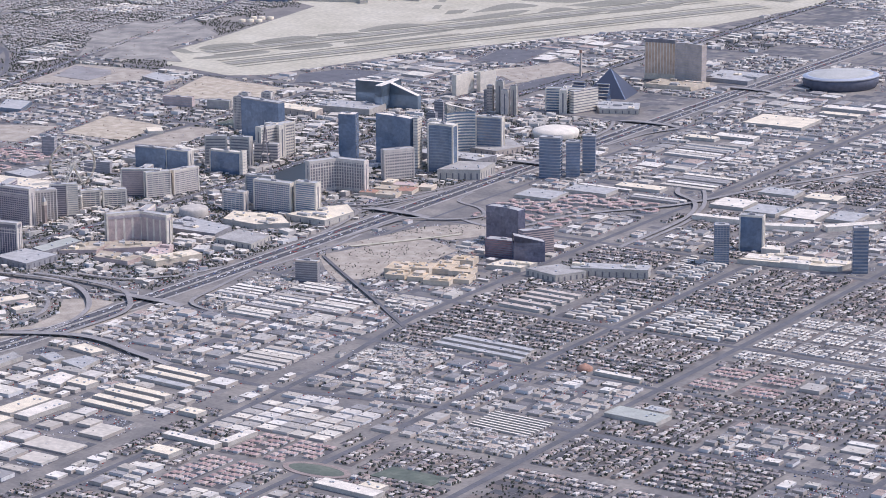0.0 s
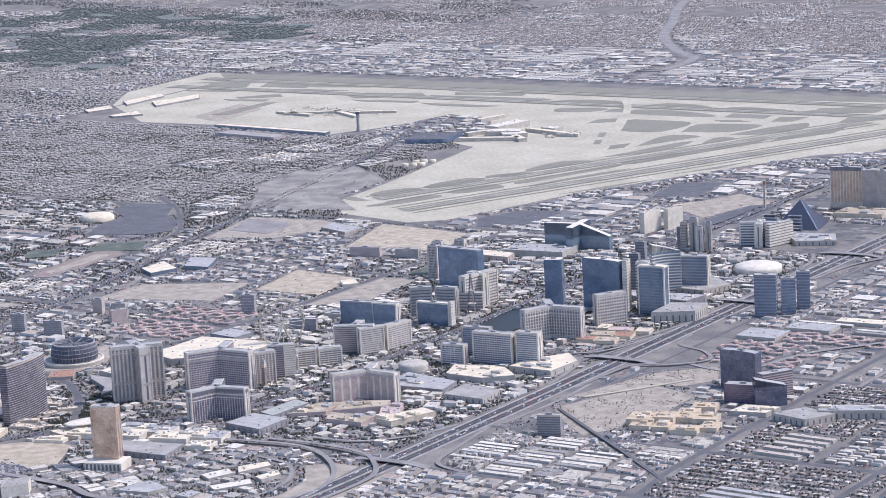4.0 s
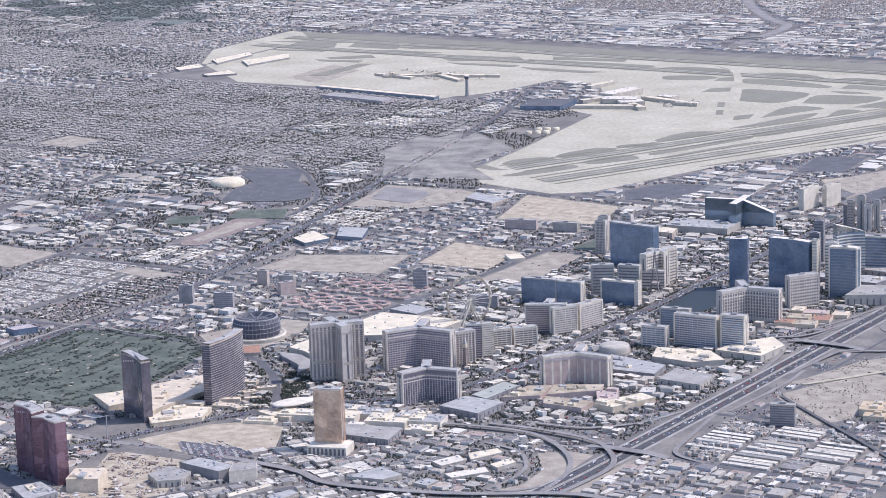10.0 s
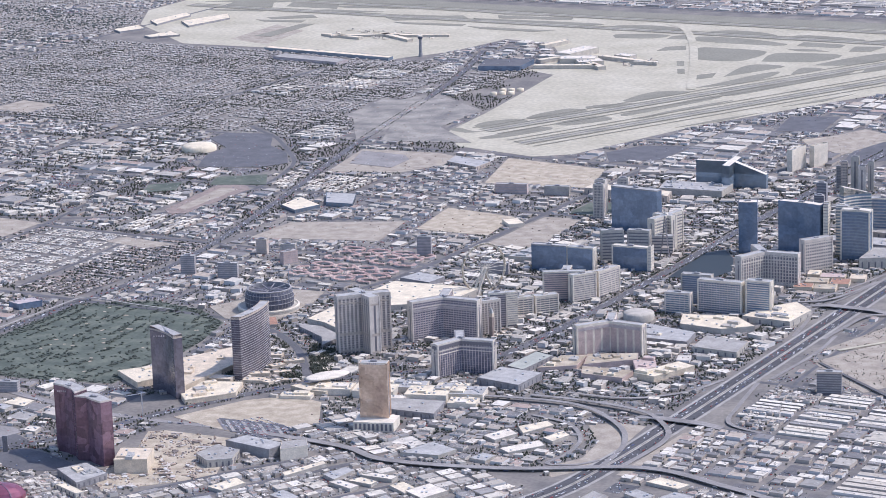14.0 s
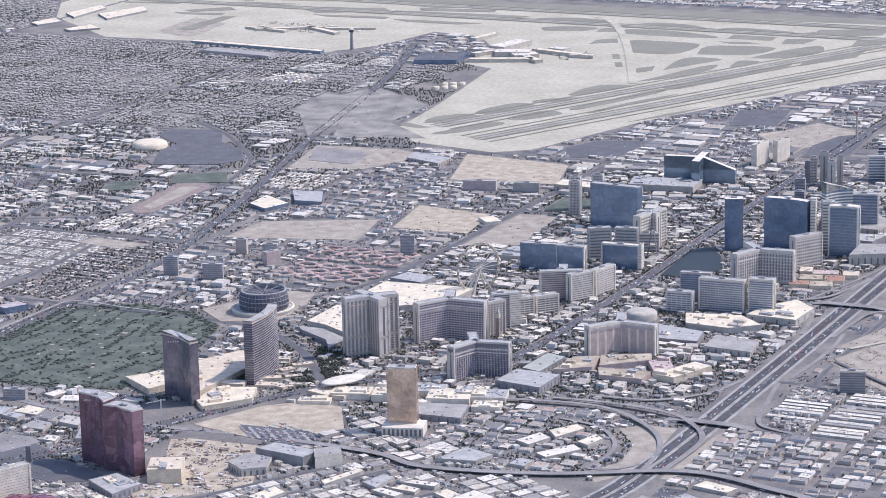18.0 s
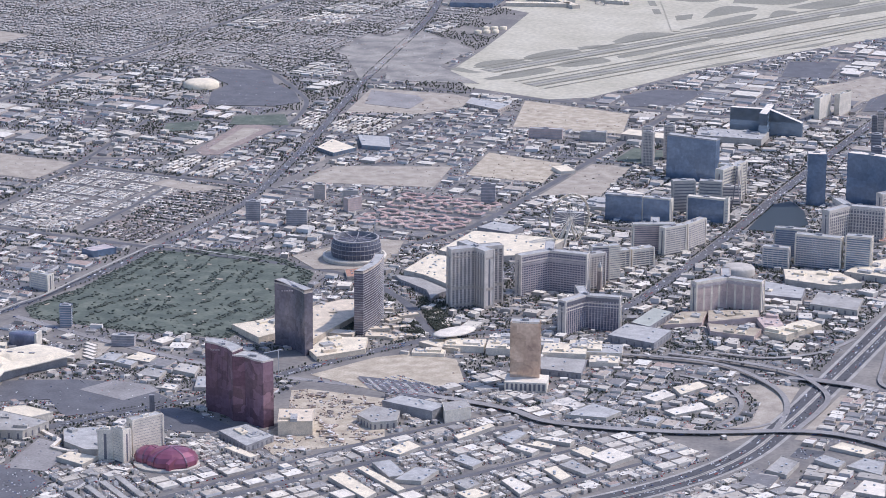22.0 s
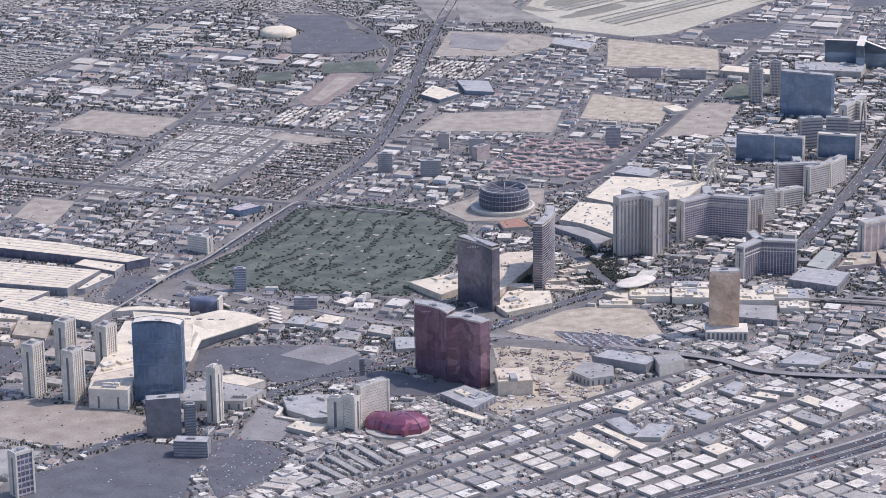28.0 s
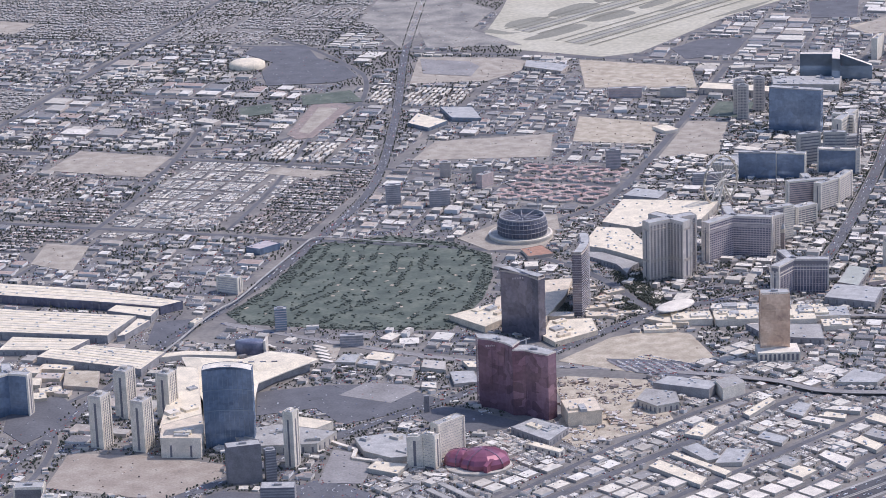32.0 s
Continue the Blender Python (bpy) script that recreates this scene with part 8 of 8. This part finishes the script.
# west of the freeway
quarter(-4300, 1400, -2640, 2700, "hhhhhs", 300, 280)
quarter(-2600, 1400, -1740, 2700, "shshhh", 280, 200)
quarter(-1700, 1320, -760, 2700, "sSsS", 300, 220)
quarter(-1700, 700, -1010, 1070, "sls", 180, 190)
quarter(-2600, 700, -1740, 1370, "srtrs", 280, 200)
quarter(-4300, 250, -2640, 1380, "hhhhhr", 300, 260)
quarter(-2600, 250, -1740, 680, "hhsh", 280, 210)
quarter(-1700, 250, -1060, 680, "lsS", 180, 140)
quarter(-1700, 1080, -1010, 1320, "SsS", 170, 120)
OPEN = TAKEN.copy()
TAKEN |= USED
quarter(-1700, 250, -1060, 680, "t", 180, 140, 10, 3.0)
quarter(-1700, 700, -1010, 1330, "t..", 180, 140, 10, 3.0)
TAKEN[:] = OPEN
quarter(-4300, -590, -2640, 230, "hhhhr", 300, 270)
quarter(-2600, -590, -1740, 230, "fhhh", 280, 270)
quarter(-1700, -560, -1010, 230, "rsr", 170, 170)
quarter(-1680, -1150, -1200, -640, "vvs", 160, 170)
quarter(-4300, -2310, -1740, -620, "shsrhS", 300, 280)
quarter(-1700, -2310, -1010, -1170, "slSs", 230, 210)
quarter(-1700, -6000, -1010, -2350, "sSrs.", 340, 260)
quarter(-3400, -6000, -1740, -2350, "srh.", 340, 300)
# between the freeway and the boulevard; the northern part lies aslant
quarter(-860, 700, -240, 1220, "ss", 150, 130)
quarter(-900, -600, -240, 560, "g", 220, 190)
quarter(-900, -2300, -240, -620, "gr", 220, 200)
quarter(-900, -6100, -280, -2350, "gsr.", 300, 260)
# east of the boulevard
quarter(-200, -2300, 530, 700, "g", 240, 240)
quarter(540, 260, 1340, 1200, "rg", 200, 200)
quarter(330, 1230, 1440, 2900, "rSrg", 200, 190)
quarter(570, -740, 920, -270, "v", 180, 240)
take([(570, -740), (920, -740), (920, -270), (570, -270)])
quarter(560, -2310, 1380, 230, "rrgg", 270, 250)
quarter(1400, -590, 3000, 230, "rhrht", 300, 260)
quarter(1400, -2310, 1880, -620, "rrf", 240, 260)
quarter(1920, -2310, 3000, -620, "SrgSr", 250, 220)
quarter(1420, 250, 3000, 2600, "hrhrrhr", 320, 280)
quarter(3020, -2310, 4640, 2000, "hhhrr", 320, 280)
quarter(4660, -2310, 6240, 900, "hhhr", 320, 280, 14, 1.15)
quarter(-200, -4200, 1300, -2350, "srSr", 260, 220)
quarter(-200, -6100, 300, -4200, "sr.", 260, 220)
quarter(1640, -3100, 2300, -2350, "r.", 240, 220)
quarter(2000, -4200, 3000, -2350, "hhhhf", 280, 260)
quarter(2060, -4900, 2640, -4220, "gr", 180, 180)
quarter(3020, -4250, 4640, -2350, "hhhh", 300, 280)
quarter(4660, -6100, 6240, -2350, "hhhr", 320, 280, 14, 1.3)
quarter(6280, -6100, 7880, -2350, "hhhf", 340, 300, 14, 1.5)
quarter(-1000, -7480, 7900, -6150, "SSsl", 360, 300, 20)
quarter(7900, -8600, 11500, -4500, "hhr", 400, 340, 16, 1.7)
quarter(200, -9080, 7900, -7520, "hhhhhs", 380, 320, 16, 1.6)
quarter(500, -12300, 11400, -9120, "hhhh.", 420, 360, 16, 1.9)

# what is left between the resorts: pavilions, planting, cars
ZONES = [
    [(-890, -2300), (-890, 600), (-200, 720), (160, 820), (600, 1080), (700, 300), (530, -2300)],
    [(330, 1230), (420, 1900), (560, 2500), (1500, 2500), (1440, 1230)],
    [(-890, 640), (-890, 1230), (330, 1240), (160, 780)],
]
for zone in ZONES:
    xs, ys = [p[0] for p in zone], [p[1] for p in zone]
    x, y = grid(min(xs), min(ys), max(xs), max(ys), 15, 15, 0.45)
    i, j = ((x - X0) / STEP).round().astype(int), ((y - Y0) / STEP).round().astype(int)
    k = inside(zone, x, y) & ~USED[j, i] & ~TAKEN[j, i]
    x, y = x[k], y[k]
    kind = rng.random(len(x))
    green = np.array([noise.noise(Vector((a / 70, b / 70, 5.1))) for a, b in zip(x, y)]) > -0.05
    b = kind < 0.16
    put(SHEDS, x[b], y[b], 0, rng.uniform(9, 24, b.sum()), rng.uniform(8, 17, b.sum()), rng.uniform(3, 9, b.sum()), rng.choice([0, 0.4, -0.5, 0.8], b.sum()))
    for _ in range(3):
        trees_at(x[green], y[green], 0.7, 1.6, 3.4, 9)
    trees_at(x, y, 0.25, 1.4, 3.0, 8)
    c = (kind > 0.62) & ~green
    put(CARS, x[c], y[c], 0.5, 4.6, 2.0, 1.6, rng.choice([0, 1.57], c.sum()), 0.85, 0, 0)
    put(CARS, x[c] + 5, y[c] + 3, 0.5, 4.6, 2.0, 1.6, rng.choice([0, 1.57], c.sum()), 0.85, 0, 0)
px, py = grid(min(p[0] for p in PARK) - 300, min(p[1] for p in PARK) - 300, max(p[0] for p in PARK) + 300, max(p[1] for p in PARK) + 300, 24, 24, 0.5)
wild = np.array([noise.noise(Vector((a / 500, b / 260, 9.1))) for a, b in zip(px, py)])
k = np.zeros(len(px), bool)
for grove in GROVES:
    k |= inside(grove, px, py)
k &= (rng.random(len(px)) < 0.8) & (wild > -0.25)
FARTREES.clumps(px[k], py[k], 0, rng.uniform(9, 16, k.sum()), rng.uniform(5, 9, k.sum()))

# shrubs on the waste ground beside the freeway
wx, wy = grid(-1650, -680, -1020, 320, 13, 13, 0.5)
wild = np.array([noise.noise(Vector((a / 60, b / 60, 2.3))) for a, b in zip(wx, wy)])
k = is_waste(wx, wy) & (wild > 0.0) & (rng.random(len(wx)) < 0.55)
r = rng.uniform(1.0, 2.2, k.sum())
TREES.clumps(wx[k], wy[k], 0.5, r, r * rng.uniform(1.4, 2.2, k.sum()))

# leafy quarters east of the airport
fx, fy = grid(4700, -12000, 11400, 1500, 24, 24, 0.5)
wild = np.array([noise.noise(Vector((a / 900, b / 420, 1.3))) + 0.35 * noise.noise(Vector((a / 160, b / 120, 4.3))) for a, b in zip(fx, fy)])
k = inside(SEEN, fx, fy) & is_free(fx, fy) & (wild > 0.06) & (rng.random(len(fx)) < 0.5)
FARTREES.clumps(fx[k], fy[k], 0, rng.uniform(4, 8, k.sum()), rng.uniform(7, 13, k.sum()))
fx, fy = grid(1400, -4200, 4700, 2500, 14, 14, 0.5)
wild = np.array([noise.noise(Vector((a / 330, b / 200, 7.3))) + 0.4 * noise.noise(Vector((a / 60, b / 60, 4.3))) for a, b in zip(fx, fy)])
k = inside(SEEN, fx, fy) & is_free(fx, fy) & (wild > np.where((fx < 3000) & (fy < -600), -0.02, 0.12)) & (rng.random(len(fx)) < 0.62)
TREES.clumps(fx[k], fy[k], 0, rng.uniform(2.2, 4.2, k.sum()), rng.uniform(5, 9, k.sum()))

# thick planting round the resort lake
for poly in ([(288, 637), (254, 571), (196, 597), (174, 688), (221, 748)], [(320, 660), (270, 540), (180, 570), (150, 690), (215, 790), (300, 720)], [(530, 700), (516, 635), (473, 636), (406, 770), (459, 813)], [(371, 423), (347, 345), (262, 446), (220, 566), (300, 560)]):
    tx, ty = grid(min(p[0] for p in poly), min(p[1] for p in poly), max(p[0] for p in poly), max(p[1] for p in poly), 8, 8, 0.5)
    k = inside(poly, tx, ty) & is_free(tx, ty)
    TREES.clumps(tx[k], ty[k], 0, rng.uniform(2.5, 4.5, k.sum()), rng.uniform(6, 10, k.sum()))

# golf trees in broken rows, trees along the boulevard
gx, gy = grid(680, 150, 1380, 1060, 7, 7, 0.5)
lane = (gx - 0.1 * (gy - 600)) / 46 + 0.9 * np.sin(gy / 150 + gx / 300)
wild = np.array([noise.noise(Vector((a / 30, b / 90, 0.3))) for a, b in zip(gx, gy)])
k = inside(GOLF, gx, gy) & (np.abs(lane - np.round(lane)) < 0.15 + 0.25 * wild) & (wild > 0.0) & (rng.random(len(gx)) < 0.5)
edge = inside(GOLF, gx, gy) & ~inside(grown(GOLF if area(GOLF) > 0 else GOLF[::-1], -30), gx, gy) & (rng.random(len(gx)) < 0.4)
k |= edge | (inside(GOLF, gx, gy) & (rng.random(len(gx)) < 0.03))
r = rng.uniform(3.0, 6.5, k.sum())
GOLFTREES = Soup()
GOLFTREES.clumps(gx[k], gy[k], 0.3, r, r * rng.uniform(0.6, 1.0, k.sum()))
GOLFTREES.build("golf_trees", ["golfleaf"], "grey-green trees in broken rows on a golf course", "trees")
GREENS = Soup()
for i in range(40):
    x, y = rng.uniform(720, 1340), rng.uniform(200, 1040)
    if inside(GOLF, np.array([x]), np.array([y]))[0]:
        GREENS.flats(x, y, 1.0 + 0.03 * i, rng.uniform(8, 16), rng.uniform(6, 12), rng.uniform(0, 3))
GREENS.build("bunkers", ["sand"], "pale sand bunkers on a golf course", "bunkers")
for line, step, wide in ((smooth(STRIP), 10, 22), (smooth(AIRPORT_ROAD), 22, 18)):
    for d in (-wide, wide):
        pts = beside(line, d)
        xs, ys = [], []
        for a, b in zip(pts, pts[1:]):
            n = int(math.dist(a[:2], b[:2]) / step)
            xs += [a[0] + (b[0] - a[0]) * i / max(n, 1) for i in range(n)]
            ys += [a[1] + (b[1] - a[1]) * i / max(n, 1) for i in range(n)]
        xs, ys = np.array(xs), np.array(ys)
        j = inside(SEEN, xs, ys) & (rng.random(len(xs)) < 0.7)
        r = rng.uniform(1.8, 3.2, j.sum())
        TREES.clumps(xs[j], ys[j], 0, r, r * rng.uniform(1.8, 3.0, j.sum()))


def traffic(line, lanes, gap, z):
    for d in lanes:
        pts = beside(line, d)
        for a, b in zip(pts, pts[1:]):
            n = rng.poisson(math.dist(a[:2], b[:2]) / gap)
            t = rng.random(n)
            CARS.boxes(a[0] + (b[0] - a[0]) * t, a[1] + (b[1] - a[1]) * t, z, rng.choice([4.6, 4.6, 5, 14], n), 2.1, 1.8, math.atan2(b[1] - a[1], b[0] - a[0]), 0.9, 0, 0)


traffic(FLINE, (-28, -23, -18, -13, 13, 18, 23, 28), 48, 1.6)
traffic(smooth(STRIP), (-12, -6, 6, 12), 30, 0.8)
traffic(smooth(AIRPORT_ROAD), (-9, -4, 4, 9), 45, 0.8)
traffic(smooth(VIADUCT), (-7, 7), 60, 1.2)

# rubble and plant on the building sites, cars on the parking fields
RUBBLE = Soup()
for _, poly, m, lab in LOTS:
    xs, ys = [p[0] for p in poly], [p[1] for p in poly]
    busy = "rubble" in lab
    n = int((max(xs) - min(xs)) * (max(ys) - min(ys)) / (60 if busy else 120 if "full of" in lab else 900))
    x, y = rng.uniform(min(xs), max(xs), n), rng.uniform(min(ys), max(ys), n)
    k = inside(poly, x, y)
    if busy:
        wild = np.array([noise.noise(Vector((a / 26, b / 26, 0.7))) for a, b in zip(x, y)])
        k &= (wild > 0.02) & is_free_lot(x, y)
        # mounds of spoil, long walls and footings, stacked containers
        mx, my = rng.uniform(min(xs), max(xs), 90), rng.uniform(min(ys), max(ys), 90)
        j = inside(poly, mx, my) & is_free_lot(mx, my)
        RUBBLE.clumps(mx[j], my[j], 0, rng.uniform(6, 15, j.sum()), rng.uniform(3, 7, j.sum()))
        RUBBLE.boxes(mx[j] + 9, my[j] - 8, 0.5, rng.uniform(10, 34, j.sum()), rng.uniform(1.2, 5, j.sum()), rng.uniform(1.5, 6, j.sum()), rng.choice([0.45, 2.02], j.sum()), 1.0, 0, 0)
    if "parking rows" in lab or "pale rows" in lab:
        k &= rng.random(n) < 0.2
    if m in ("sand", "dirt", "redsand", "field") and not busy:
        k &= rng.random(n) < 0.25
    if m == "water":
        continue
    if m in ("sand", "dirt", "redsand", "field"):
        RUBBLE.boxes(x[k], y[k], 0.5, rng.uniform(1.5, 8, k.sum()), rng.uniform(1.5, 5, k.sum()), rng.uniform(0.6, 3.5, k.sum()), rng.uniform(0, 3.1, k.sum()), rng.uniform(0.4, 1.0, k.sum()), 0, 0)
    else:
        k &= rng.random(n) < 0.4
        CARS.boxes(x[k], y[k], 0.6, 4.6, 2, 1.6, rng.choice([0, 1.57], k.sum()), 0.85, 0, 0)
for r in range(7):
    xx = np.arange(-40, 130, 3.2)
    kk = rng.random(len(xx)) < 0.75
    CARS.boxes(xx[kk] + 9 * r, 1085 + 16 * r - 0.35 * xx[kk] + 60, 0.9, 2.1, 4.8, 1.6, -0.34, 0.85, 0, 0)
RUBBLE.build("rubble", ["rubble"], "scattered rubble heaps, containers and stores", "rubble")

# the nearest three hundred stores, each a thing of its own
UNIT = mesh_from("unit", *(lambda q: (q.v, q.f))(Geo().box(0, 0, 0, 1, 1, 1)), "storewall")
SLAB = mesh_from("slab", *(lambda q: (q.v, q.f))(Geo().box(0, 0, 0, 1, 1, 1)), "storeroof")
for x, y, sx, sy, h, a in STORES:
    ob = thing("warehouse", "flat-roofed pale warehouse on a paved lot", "warehouse", x, y, math.degrees(a), "warehouses beside the freeway")
    w = part("body", UNIT, "storewall", ob)
    w.scale = (sx, sy, h)
    r = part("roof", SLAB, "storeroof", ob, at=(0, 0, h))
    r.scale = (sx + 0.6, sy + 0.6, 0.7)
    u = part("roof_unit", UNIT, "storewall", ob, at=(sx * rng.uniform(-0.35, 0.35), sy * rng.uniform(-0.35, 0.35), h))
    u.scale = (4, 3, 2.2)

HIP = mesh_from("hip", *(lambda q: (q.v, q.f))(Geo().box(0, 0, 0, 1, 1, 1, 0, 0.6)), "aptroof")
for x, y, sx, sy, h, a in APTS[:300]:
    ob = thing("apartment_block", "low stucco apartment block with a shallow roof", "apartments", x, y, math.degrees(a), "apartment blocks west of the freeway")
    part("body", UNIT, "storewall", ob).scale = (sx, sy, h)
    part("roof", HIP, "aptroof", ob, at=(0, 0, h)).scale = (sx + 1, sy + 1, 1.7)

GABLE = mesh_from("gable", *(lambda q: (q.v, q.f))(Geo().box(0, 0, 0, 1, 1, 1, 0, 0.4)), "hometile")
for x, y, sx, sy, h, a in HOMES[:190]:
    ob = thing("house", "low stucco house with a hipped tile roof", "house", x, y, math.degrees(a), "houses west of the freeway")
    part("body", UNIT, "storewall", ob).scale = (sx, sy, h)
    part("roof", GABLE, "hometile", ob, at=(0, 0, h)).scale = (sx + 1.2, sy + 1.2, 2.0)

FARLOTS.build("far_yards", ["field"], "tan yards and streets of quarters far off", "lot", "structure")
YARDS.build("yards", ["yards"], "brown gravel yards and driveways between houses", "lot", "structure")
LOTSOUP.build("lots", ["lots"], "paved and gravelled lots in mixed greys", "lot", "structure")
FARHOUSES.build("far_houses", ["hazetiles", "hazewalls"], "dense low houses far off, tan and grey roofs flattened by painted haze", "houses")
HOUSES.build("houses", ["tiles", "walls"], "dense low houses with brown and grey hipped roofs", "houses")
RED.build("villa_courts", ["villaroof", "walls"], "courts of low apartments with terracotta roofs", "apartments")
FLATS_.build("apartment_blocks", ["brightroofs", "walls"], "rows of low apartment blocks with shallow roofs", "apartments")
WHITES.build("long_sheds", ["brightroofs", "walls"], "ranks of long white and cream warehouse roofs", "warehouses")
SHEDS.build("sheds", ["roofs", "walls"], "flat-roofed shops and warehouses in white and grey", "warehouses")
FARTREES.build("far_trees", ["farleaf"], "grey-green trees of leafy quarters far off, paled by painted haze", "trees")
TREES.build("trees", ["leaf"], "dark green street and garden trees", "trees")
CARS.build("cars", ["cars"], "parked and moving cars in mixed colours", "cars")
